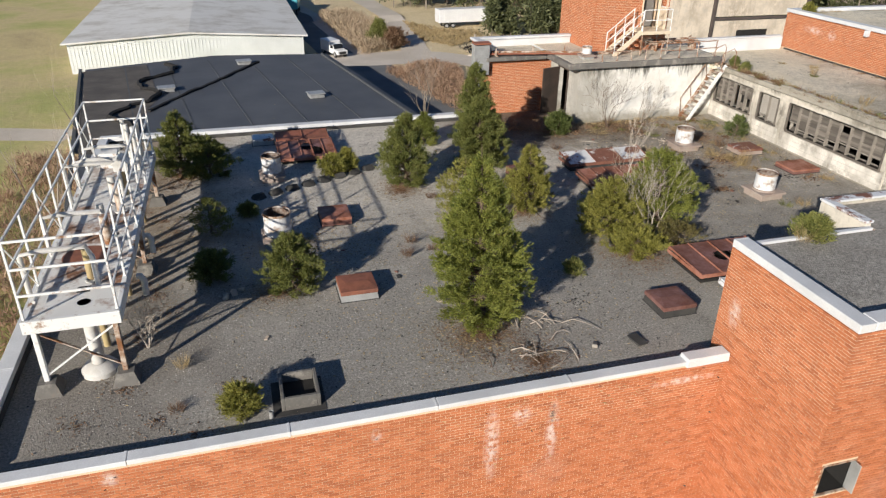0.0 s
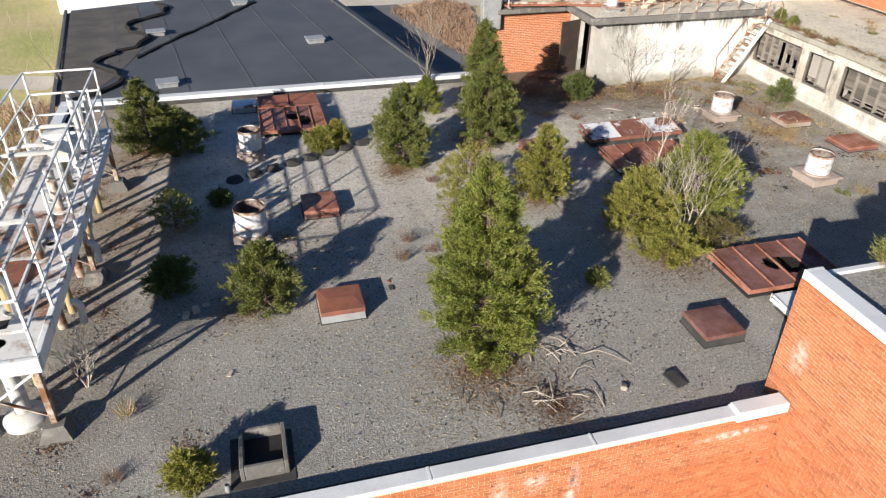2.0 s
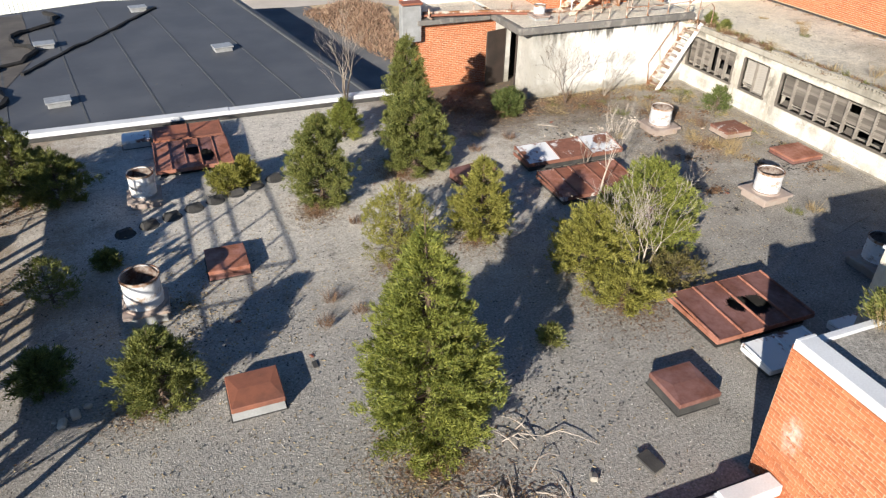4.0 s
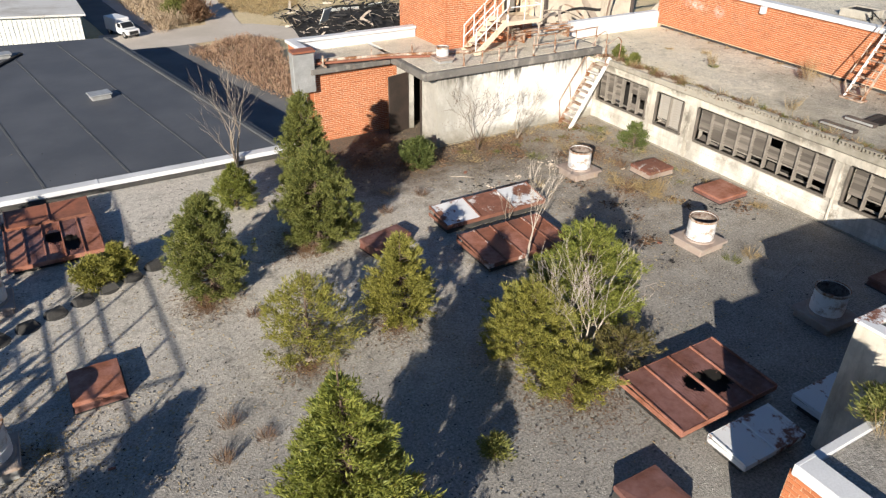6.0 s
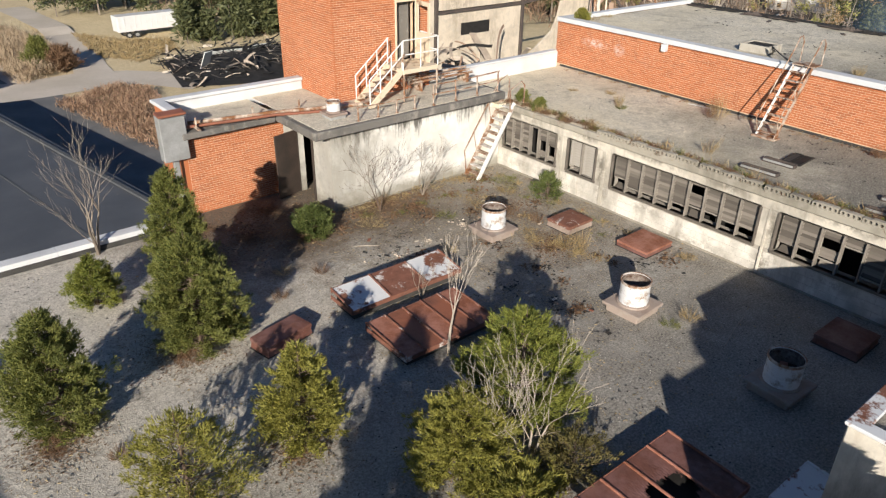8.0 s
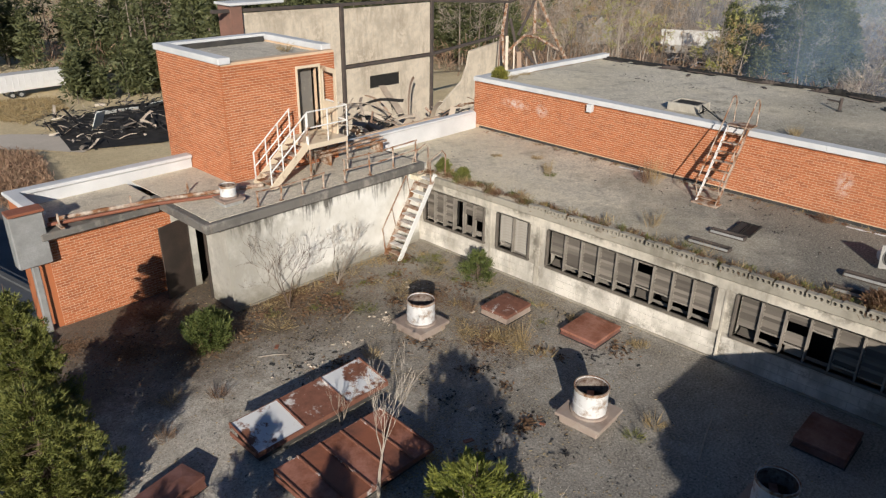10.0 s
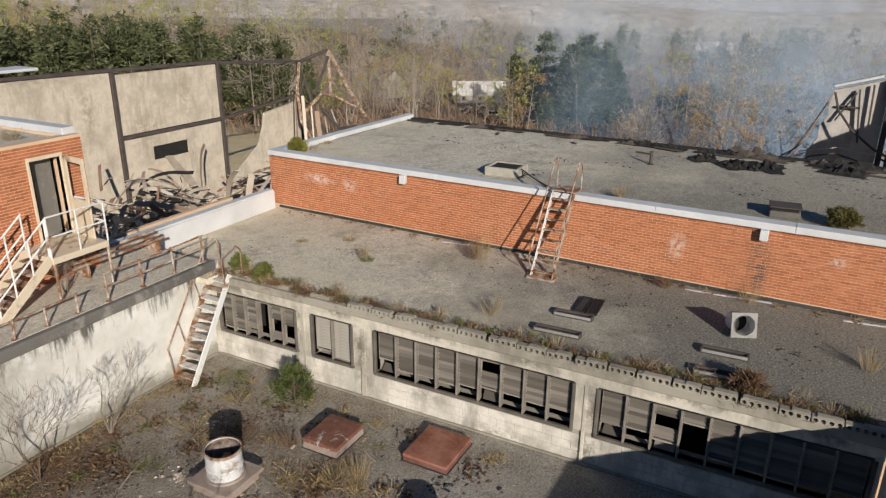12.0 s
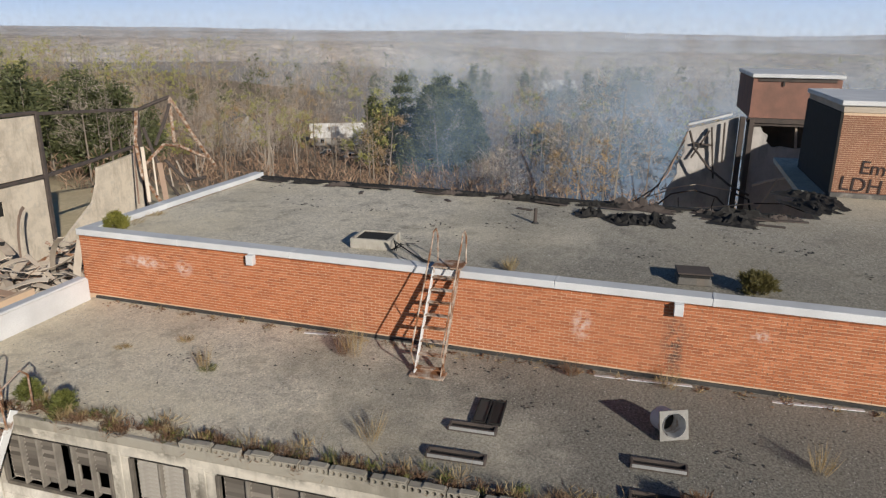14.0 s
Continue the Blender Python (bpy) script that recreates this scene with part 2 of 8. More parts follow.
def ground_material():
    n = Nodes("grassland")
    f = n.noise(0.06, 7, 0.65)
    col = n.ramp(f, [(0.3, (0.25, 0.3, 0.075)), (0.46, (0.42, 0.41, 0.14)), (0.58, (0.56, 0.46, 0.23)), (0.75, (0.36, 0.28, 0.15))])
    g = n.noise(2.5, 6, 0.7)
    sep = n.node("SeparateXYZ")
    n.link(n.coords(), sep.inputs[0])
    tan = n.ramp(f, [(0.3, (0.5, 0.4, 0.23)), (0.5, (0.68, 0.56, 0.35)), (0.7, (0.56, 0.44, 0.27))])
    col = n.mix(n.band(n.math("ADD", sep.outputs[0], n.math("MULTIPLY", f, 20.0)), 5.0, 22.0), col, tan)
    col = n.mix(n.band(n.math("ADD", sep.outputs[0], n.math("MULTIPLY", f, 20.0)), 96.0, 112.0), col, n.ramp(f, [(0.3, (0.2, 0.15, 0.1)), (0.7, (0.3, 0.23, 0.16))]))
    col = n.mix(n.band(g, 0.35, 0.7), col, n.mix(0.28, col, (0.16, 0.13, 0.07)))
    n.bump(g, 0.6, 0.2)
    return n.done(col, 0.95)


def membrane_material():
    n = Nodes("black_membrane")
    f = n.band(n.noise(0.25, 5), 0.4, 0.7)
    col = n.mix(f, (0.07, 0.074, 0.083), (0.1, 0.104, 0.113))
    dust = n.band(n.noise(1.5, 6, 0.7), 0.55, 0.8)
    col = n.mix(n.math("MULTIPLY", dust, 0.35), col, (0.13, 0.127, 0.122))
    n.bump(n.noise(3, 4), 0.2, 0.02)
    return n.done(col, 0.6)


def louver_material():
    n = Nodes("grey_louvre_wood")
    r = piece_random(n)
    col = n.ramp(r, [(0.0, (0.085, 0.073, 0.06)), (0.6, (0.155, 0.135, 0.113)), (1.0, (0.24, 0.212, 0.178))])
    g = n.noise(6, 5, 0.6, (1, 0.2, 1))
    col = n.mix(n.band(g, 0.35, 0.7), col, n.mix(0.3, col, (0.08, 0.07, 0.06)))
    n.bump(g, 0.3, 0.004)
    return n.done(col, 0.85)


BRICK = brick_material()
MORTAR = two_tone("brick_mortar", (0.73, 0.54, 0.37), (0.63, 0.455, 0.31), 1.2, fine=60, c=(0.55, 0.39, 0.265))
GRAVEL = gravel_material("roof_gravel", (1.34, 1.305, 1.235), True, 0.18)
GRAVEL_TAN = gravel_material("tan_roof_gravel", (1.62, 1.56, 1.38), False, 0.75)
GRAVEL_PALE = gravel_material("pale_roof_gravel", (1.42, 1.38, 1.28), False, 0.5)
CONCRETE = concrete_material("weathered_concrete", (0.64, 0.59, 0.5), (0.12, 0.108, 0.085), tuple(((21.0, y - 0.7, z), (0.5, w, h), d) for y, z, w, h, d in (
    (28.2, 2.0, 1.6, 0.25, 0.8), (26.4, 1.4, 0.2, 0.8, 0.9), (25.2, 2.05, 0.9, 0.2, 0.8), (24.65, 1.2, 0.3, 1.0, 0.9), (22.8, 2.05, 1.3, 0.16, 0.85), (20.6, 2.0, 1.1, 0.2, 0.8), (19.2, 1.3, 0.3, 0.9, 0.9), (17.4, 2.05, 1.5, 0.2, 0.85), (15.2, 2.0, 1.2, 0.2, 0.8))))
CONCRETE_PALE = concrete_material("pale_curb", (0.46, 0.43, 0.37), (0.14, 0.125, 0.1))
SLAB = concrete_material("dark_slab_edge", (0.16, 0.15, 0.135), (0.045, 0.043, 0.04))
BLOCK = concrete_material("painted_block", (0.74, 0.7, 0.63), (0.17, 0.152, 0.12), tuple(((21.0, y - 0.7, z), (0.5, w, h), d) for y, z, w, h, d in (
    (26.5, 0.4, 0.25, 0.7, 0.8), (24.6, 0.3, 0.35, 0.7, 0.9), (23.0, 0.55, 0.9, 0.3, 0.6), (21.2, 0.1, 1.3, 0.25, 0.7), (19.3, 0.35, 0.5, 0.7, 0.9), (17.6, 0.5, 0.7, 0.3, 0.7), (16.0, 0.2, 1.2, 0.4, 0.7), (27.9, 0.3, 0.7, 0.25, 0.5), (14.4, 0.3, 0.8, 0.5, 0.8))))
LIMEWASH = limewash_material((
    ((14.8, 28.44, 1.4), (2.0, 0.8, 2.2), 0.75), ((16.6, 28.44, 2.4), (1.6, 0.8, 0.75), 0.9), ((15.4, 28.44, 2.4), (1.6, 0.8, 0.6), 0.9), ((18.4, 28.44, 2.45), (1.2, 0.8, 0.4), 0.9), ((19.8, 28.44, 2.4), (1.0, 0.8, 0.8), 0.8), ((20.8, 28.44, 2.2), (0.5, 0.8, 1.0), 0.7),
    ((17.5, 28.44, 0.0), (3.0, 0.8, 0.45), 0.7), ((20.4, 28.44, 0.1), (1.0, 0.8, 0.4), 0.7)))
STAINED_PAD = concrete_material("rust_stained_concrete", (0.34, 0.275, 0.235), (0.18, 0.11, 0.08))
DOOR_BROWN = two_tone("dark_brown_steel", (0.05, 0.04, 0.034), (0.085, 0.062, 0.05), 2.0, rough=0.5, bump=0.1)
MOSSY = concrete_material("mossy_eave", (0.36, 0.33, 0.27), (0.1, 0.09, 0.065))
JOINT = two_tone("block_joint", (0.5, 0.46, 0.4), (0.36, 0.33, 0.28), 2.0)
COPING = two_tone("white_coping", (0.74, 0.75, 0.76), (0.58, 0.59, 0.6), 0.9, rough=0.5, bump=0.1, c=(0.5, 0.5, 0.5))
FLASHING = two_tone("tar_flashing", (0.035, 0.034, 0.033), (0.07, 0.066, 0.06), 2.5)
RUST = rust_paint("rusted_sheet", (0.38, 0.175, 0.125), (0.26, 0.092, 0.048), 0.38, 0.62, 1.9, 0.5)
RUST_DARK = rust_paint("maroon_rusted_sheet", (0.22, 0.115, 0.1), (0.17, 0.068, 0.048), 0.36, 0.6, 1.6, 0.42)
RUST_ORANGE = rust_paint("orange_rusted_sheet", (0.27, 0.1, 0.055), (0.19, 0.08, 0.055), 0.42, 0.66, 1.1, 0.55)
WHITE_RUST = rust_paint("white_paint_over_rust", (0.66, 0.67, 0.68), (0.24, 0.1, 0.06), 0.52, 0.58, 1.7, 0.4)
WHITE_RUST_RED = rust_paint("mostly_rusted_white_paint", (0.62, 0.6, 0.58), (0.24, 0.1, 0.065), 0.36, 0.43, 2.2, 0.45)
FRAME_PAINT = rust_paint("flaking_white_steel", (0.72, 0.72, 0.7), (0.3, 0.16, 0.08), 0.55, 0.66, 2.6, 0.45)
CREAM = rust_paint("flaking_cream_paint", (0.66, 0.56, 0.42), (0.36, 0.22, 0.13), 0.56, 0.7, 2.2, 0.5)
DECK_PAINT = rust_paint("rust_stained_deck", (0.68, 0.67, 0.64), (0.3, 0.15, 0.08), 0.47, 0.6, 0.9, 0.5)
RUSTY_STEEL = rust_paint("rusty_steel", (0.55, 0.48, 0.4), (0.27, 0.12, 0.05), 0.38, 0.56, 3.0, 0.55)
GALV = two_tone("galvanised_sheet", (0.5, 0.505, 0.5), (0.36, 0.36, 0.35), 3.0, rough=0.42, metal=0.35, bump=0.1)
LINER = rust_paint("rusted_liner", (0.3, 0.27, 0.24), (0.1, 0.05, 0.03), 0.36, 0.56, 2.6, 0.5)
CAN_WHITE = rust_paint("whitewashed_can", (0.66, 0.66, 0.66), (0.34, 0.25, 0.18), 0.5, 0.64, 3.4, 0.45)
MEMBRANE = membrane_material()
GRASSLAND = ground_material()
ASPHALT = two_tone("asphalt", (0.12, 0.124, 0.13), (0.19, 0.19, 0.188), 0.3, fine=12)
GRAVEL_ROAD = two_tone("gravel_drive", (0.6, 0.54, 0.47), (0.48, 0.43, 0.36), 0.25, fine=6, c=(0.44, 0.38, 0.32))
# near black, for soot and for the painted darkness inside openings
DARK = two_tone("soot_and_shade_black", (0.012, 0.011, 0.01), (0.022, 0.02, 0.018), 3.0)
LOUVER = louver_material()
TIMBER_DARK = two_tone("sooty_timber", (0.17, 0.148, 0.122), (0.09, 0.078, 0.065), 3.0, fine=25)
TIMBER = two_tone("weathered_timber", (0.4, 0.365, 0.31), (0.26, 0.235, 0.2), 3.0, fine=25)
BARK_PALE = two_tone("pale_bark", (0.47, 0.41, 0.345), (0.33, 0.28, 0.23), 5.0)
BARK_DARK = two_tone("cedar_bark", (0.16, 0.11, 0.08), (0.1, 0.07, 0.05), 5.0)
CEDAR = leaf_material("cedar_foliage", (0.07, 0.095, 0.018), (0.172, 0.2, 0.036), (0.315, 0.318, 0.062))
CEDAR_DARK = leaf_material("dark_cedar_foliage", (0.062, 0.08, 0.02), (0.14, 0.16, 0.038), (0.26, 0.26, 0.064))
CEDAR_BROWN = leaf_material("brown_cedar_foliage", (0.06, 0.055, 0.02), (0.13, 0.11, 0.035), (0.2, 0.17, 0.05))
CEDAR_GOLD = leaf_material("golden_cedar_foliage", (0.1, 0.105, 0.022), (0.215, 0.215, 0.04), (0.37, 0.335, 0.07))
PINE = leaf_material("pine_foliage", (0.055, 0.066, 0.03), (0.105, 0.12, 0.05), (0.165, 0.172, 0.07))
TWIGS = leaf_material("bare_twigs", (0.19, 0.155, 0.125), (0.3, 0.25, 0.2), (0.42, 0.36, 0.29))
WOOD_TWIGS = leaf_material("pale_wood_twigs", (0.36, 0.3, 0.24), (0.45, 0.38, 0.31), (0.53, 0.455, 0.38))
BRUSH = leaf_material("dry_brush", (0.2, 0.12, 0.08), (0.34, 0.21, 0.135), (0.46, 0.32, 0.21))
BRUSH_TAN = leaf_material("tan_brush", (0.3, 0.22, 0.14), (0.42, 0.32, 0.215), (0.54, 0.43, 0.3))
BUDS = leaf_material("spring_buds", (0.25, 0.25, 0.07), (0.37, 0.365, 0.1), (0.47, 0.44, 0.15))
RUSTY_BUDS = leaf_material("rusty_spring_buds", (0.28, 0.18, 0.08), (0.4, 0.27, 0.13), (0.5, 0.36, 0.2))
SHRUB = leaf_material("dark_shrub_foliage", (0.04, 0.06, 0.016), (0.09, 0.125, 0.03), (0.18, 0.2, 0.055))
STRAW = leaf_material("dry_grass", (0.24, 0.17, 0.08), (0.38, 0.28, 0.14), (0.48, 0.38, 0.2))
WEED = leaf_material("green_weed", (0.07, 0.09, 0.02), (0.14, 0.16, 0.035), (0.26, 0.25, 0.07))
LITTER = leaf_material("dead_needle_litter", (0.12, 0.065, 0.035), (0.19, 0.11, 0.06), (0.27, 0.17, 0.1))
CHAR = leaf_material("charred_debris", (0.012, 0.011, 0.011), (0.03, 0.028, 0.027), (0.09, 0.085, 0.08))
ASH = leaf_material("ash_pale_debris", (0.42, 0.34, 0.27), (0.66, 0.56, 0.45), (0.83, 0.74, 0.62))
SCALED = leaf_material("heat_scaled_steel", (0.2, 0.11, 0.075), (0.36, 0.23, 0.16), (0.52, 0.38, 0.28))
PLASTER = concrete_material("scorched_plaster", (0.62, 0.54, 0.43), (0.3, 0.25, 0.19), (
    ((39.0, 62, 3.2), (4.5, 1.5, 1.1), 0.9), ((48.0, 62, 3.0), (4.5, 1.5, 1.0), 0.9), ((47.6, 62, -1.6), (2.2, 1.5, 1.8), 0.95), ((51.8, 62, 0.5), (0.8, 1.5, 3.0), 0.8), ((42.6, 62, 0.5), (0.8, 1.5, 3.0), 0.8), ((39.0, 62, -2.0), (3.0, 1.5, 1.5), 0.7), ((59.0, 62, -4.0), (3.0, 1.5, 2.0), 0.7)))
SCORCHED = two_tone("scorched_brick", (0.29, 0.15, 0.11), (0.19, 0.11, 0.085), 1.0, fine=14)
BRICK_SOOTY = two_tone("smoke_dulled_brick", (0.33, 0.15, 0.085), (0.24, 0.115, 0.07), 0.8, fine=14)
SOOTY_STEEL = two_tone("sooty_steel", (0.1, 0.078, 0.066), (0.055, 0.046, 0.042), 1.5, fine=9)
PALE_WALL = two_tone("weathered_clapboard", (0.42, 0.4, 0.37), (0.3, 0.285, 0.26), 0.5, rough=0.7)
SIDING = two_tone("white_siding", (0.72, 0.74, 0.72), (0.62, 0.64, 0.62), 0.5, rough=0.6)
TIN_ROOF = rust_paint("chalky_tin_roof", (0.66, 0.65, 0.62), (0.5, 0.47, 0.42), 0.45, 0.7, 0.25, 0.6)
VAN_WHITE = two_tone("vehicle_white", (0.78, 0.78, 0.78), (0.72, 0.72, 0.72), 1.0, rough=0.3, bump=0.02)
GLASS_DARK = two_tone("dark_vehicle_glass", (0.02, 0.022, 0.025), (0.03, 0.03, 0.035), 1.0, rough=0.1, bump=0.0)
RUBBER = two_tone("tyre_rubber", (0.02, 0.02, 0.02), (0.03, 0.03, 0.03), 4.0)
BLUE = two_tone("turquoise_paint", (0.1, 0.42, 0.5), (0.08, 0.35, 0.42), 1.5, rough=0.4)
SPRAY = two_tone("black_spray_paint", (0.03, 0.02, 0.02), (0.06, 0.04, 0.035), 6.0)
PVC = two_tone("white_pipe", (0.72, 0.71, 0.68), (0.55, 0.52, 0.47), 3.0, rough=0.45)
YELLOW_PIPE = two_tone("yellowed_pipe", (0.5, 0.4, 0.2), (0.36, 0.25, 0.13), 3.0, rough=0.5)


# ---- geometry helpers ----
class Geo:
    def __init__(self):
        self.v, self.f = [], []

    def add(self, verts, faces, m=None):
        k = len(self.v)
        self.v += [tuple(m @ Vector(p)) for p in verts] if m is not None else [tuple(p) for p in verts]
        self.f += [tuple(i + k for i in f) for f in faces]
        return self

    def box(self, x0, y0, z0, x1, y1, z1, c=0.0, m=None):
        lo, hi = (min(x0, x1), min(y0, y1), min(z0, z1)), (max(x0, x1), max(y0, y1), max(z0, z1))
        if c <= 0:
            vs = [[(lo, hi)[(i >> a) & 1][a] for a in range(3)] for i in range(8)]
            fs = [(0, 2, 3, 1), (4, 5, 7, 6), (0, 1, 5, 4), (2, 6, 7, 3), (0, 4, 6, 2), (1, 3, 7, 5)]
            return self.add(vs, fs, m)
        c = min([c] + [(h - l) * 0.45 for l, h in zip(lo, hi)])
        vs = []
        for i in range(8):
            for keep in range(3):
                p = []
                for a in range(3):
                    up = (i >> a) & 1
                    e = (lo, hi)[up][a]
                    p.append(e if a == keep else e + (-c if up else c))
                vs.append(p)
        fs = []
        quads = {0: (0, 2, 6, 4), 1: (0, 1, 5, 4), 2: (0, 1, 3, 2)}
        for a in range(3):
            q = quads[a]
            fs.append([i * 3 + a for i in q])
            fs.append([(i | (1 << a)) * 3 + a for i in q])
        for a in range(3):
            o1, o2 = [b for b in range(3) if b != a]
            for s in range(4):
                base = ((s & 1) << o1) | ((s >> 1) << o2)
                j = base | (1 << a)
                fs.append((base * 3 + o1, j * 3 + o1, j * 3 + o2, base * 3 + o2))
        for i in range(8):
            fs.append((i * 3, i * 3 + 1, i * 3 + 2))
        return self.add(vs, fs, m)

    def tube(self, pts, r, n=8, caps=True, m=None):
        pts = [Vector(p) for p in pts]
        rs = r if isinstance(r, (list, tuple)) else [r] * len(pts)
        vs, fs = [], []
        side = None
        for i, p in enumerate(pts):
            d = (pts[min(i + 1, len(pts) - 1)] - pts[max(i - 1, 0)])
            d = d.normalized() if d.length > 1e-9 else Vector((0, 0, 1))
            if side is None:
                side = d.orthogonal().normalized()
            side = (side - d * side.dot(d))
            side = side.normalized() if side.length > 1e-6 else d.orthogonal().normalized()
            up = d.cross(side)
            for k in range(n):
                a = 2 * math.pi * k / n
                vs.append(p + (side * math.cos(a) + up * math.sin(a)) * rs[i])
        for i in range(len(pts) - 1):
            for k in range(n):
                fs.append((i * n + k, i * n + (k + 1) % n, (i + 1) * n + (k + 1) % n, (i + 1) * n + k))
        if caps:
            fs += [tuple(range(n))[::-1], tuple((len(pts) - 1) * n + k for k in range(n))]
        return self.add(vs, fs, m)

    def lathe(self, prof, n=24, m=None):
        vs, fs = [], []
        for r, z in prof:
            for k in range(n):
                a = 2 * math.pi * k / n
                vs.append((r * math.cos(a), r * math.sin(a), z))
        for i in range(len(prof) - 1):
            for k in range(n):
                fs.append((i * n + k, i * n + (k + 1) % n, (i + 1) * n + (k + 1) % n, (i + 1) * n + k))
        return self.add(vs, fs, m)

    def beam(self, a, b, w, h, c=0.0):
        """A bar of section w by h from a to b."""
        a, b = Vector(a), Vector(b)
        d = b - a
        rot = d.to_track_quat("Z", "Y").to_matrix().to_4x4()
        return self.box(-w / 2, -h / 2, 0, w / 2, h / 2, d.length, c, Matrix.Translation(a) @ rot)

    def blades(self, rng, centre, out, n, length, width, spread):
        """Thin leaf blades that leave a point about a direction."""
        out = Vector(out).normalized()
        for _ in range(n):
            d = (out + Vector((rng.gauss(0, spread), rng.gauss(0, spread), rng.gauss(0, spread)))).normalized()
            s = d.orthogonal().normalized()
            s = (Matrix.Rotation(rng.uniform(0, 6.28), 3, d) @ s) * width * rng.uniform(0.6, 1.3)
            p = Vector(centre) + Vector((rng.gauss(0, 1), rng.gauss(0, 1), rng.gauss(0, 1))) * length * 0.2
            tip = p + d * length * rng.uniform(0.6, 1.25)
            k = len(self.v)
            self.v += [tuple(p), tuple(p + (tip - p) * 0.5 + s), tuple(tip), tuple(p + (tip - p) * 0.5 - s)]
            self.f.append((k, k + 1, k + 2, k + 3))
        return self


def mesh_of(name, geo, material, smooth=False, tidy=True):
    me = bpy.data.meshes.new(name)
    me.from_pydata(geo.v, [], geo.f)
    if tidy and len(geo.f) < 20000:
        bm = bmesh.new()
        bm.from_mesh(me)
        bmesh.ops.recalc_face_normals(bm, faces=bm.faces)
        bm.to_mesh(me)
        bm.free()
    me.materials.append(material)
    if smooth:
        me.polygons.foreach_set("use_smooth", [True] * len(me.polygons))
        me.set_sharp_from_angle(angle=radians(38))
    me.update()
    return me


def part(name, geo, material, parent=None, label="", smooth=False, kind="", tidy=True):
    ob = new(name, mesh_of(name, geo, material, smooth, tidy))
    if parent is not None:
        ob.parent = parent
    return tagged(ob, label, kind=kind)


def thing(name, label, category, x=0, y=0, z=0, rz=0, group="", kind=""):
    ob = new(name)
    ob.empty_display_size = 0.1
    ob.matrix_basis = pose(x, y, z, 0, 0, rz)
    return tagged(ob, label, category, group, kind)


def structure(name, geo, material, label, category, smooth=False):
    return tagged(part(name, geo, material, None, "", smooth), label, category, "", "structure")


# ---- brickwork ----
COURSE, BRICK_L, BRICK_H = 0.0677, 0.1915, 0.0548
_brick_mesh = mesh_of("brick", Geo().box(0, 0, 0, BRICK_L, -0.02, BRICK_H, 0.003), BRICK)


def brickwork(wall, origin, angle, width, height, near=None, most=300, seed=1, hole=None, material=None):
    """Courses of brick on the face that starts at origin, runs along angle (degrees from x) and looks to its right. near: the stretch (u0, u1, v0, v1) whose bricks are parts of their own."""
    rng = random.Random(seed)
    base = pose(*origin, 0, 0, angle)
    rest, made = Geo(), 0
    for row in range(int(height / COURSE)):
        v = row * COURSE + 0.005
        u = -(0.1015 if row % 2 else 0.0)
        while u < width:
            a, b = max(u, 0.0), min(u + BRICK_L, width)
            u += 0.203
            if hole and hole[2] - 0.05 < v < hole[3] and a < hole[1] and b > hole[0]:
                for c, d in ((a, min(b, hole[0])), (max(a, hole[1]), b)):
                    if d - c > 0.02:
                        rest.box(c, 0.012, v, d, -0.008, v + BRICK_H, 0.0, base)
                continue
            if b - a < 0.03:
                continue
            proud = rng.uniform(-0.0015, 0.003)
            whole = b - a > BRICK_L - 1e-6
            if near and whole and made < most and near[0] <= a <= near[1] and near[2] <= v <= near[3]:
                o = new("brick", _brick_mesh)
                o.parent = wall
                o.matrix_basis = base @ pose(a, -proud + 0.012, v)
                made += 1
            else:
                rest.box(a, 0.012 - proud, v, b, -0.008 - proud, v + BRICK_H, 0.0, base)
    part("brick_courses", rest, material or BRICK, wall, kind="stuff", tidy=False)


# ---- terrain ----
def ground_z(x, y):
    d = max(0.0, min(1.0, (x - 70) / 90))
    e = max(0.0, min(1.0, (y - 130) / 120))
    z = -10.3 - 9.0 * d * d * (3 - 2 * d) * (1 - 0.5 * e) + 4.0 * e * e
    far = max(0.0, min(1.0, (math.hypot(x, y) - 500) / 3500))
    z += far * (26 + 16 * noise.noise((x * 0.0011, y * 0.0011, 3.1)) + 9 * noise.noise((x * 0.004, y * 0.004, 7.7)))
    if math.hypot(x - 10, y - 60) > 60:
        z += 1.2 * noise.noise((x * 0.012, y * 0.012, 0.5))
    return z


def build_ground():
    g = Geo()
    radii = [0] + [6 * 1.115 ** i for i in range(62)]
    n = 120
    vs, fs = [(10, 60, ground_z(10, 60))], []
    for r in radii[1:]:
        for k in range(n):
            a = 2 * math.pi * k / n
            x, y = 10 + r * math.cos(a), 60 + r * math.sin(a)
            vs.append((x, y, ground_z(x, y)))
    for k in range(n):
        fs.append((0, 1 + k, 1 + (k + 1) % n))
    for i in range(len(radii) - 2):
        for k in range(n):
            a, b = 1 + i * n, 1 + (i + 1) * n
            fs.append((a + k, b + k, b + (k + 1) % n, a + (k + 1) % n))
    g.add(vs, fs)
    structure("ground", g, GRASSLAND, "dry spring grassland falling away to wooded hills", "ground", True)


build_ground()


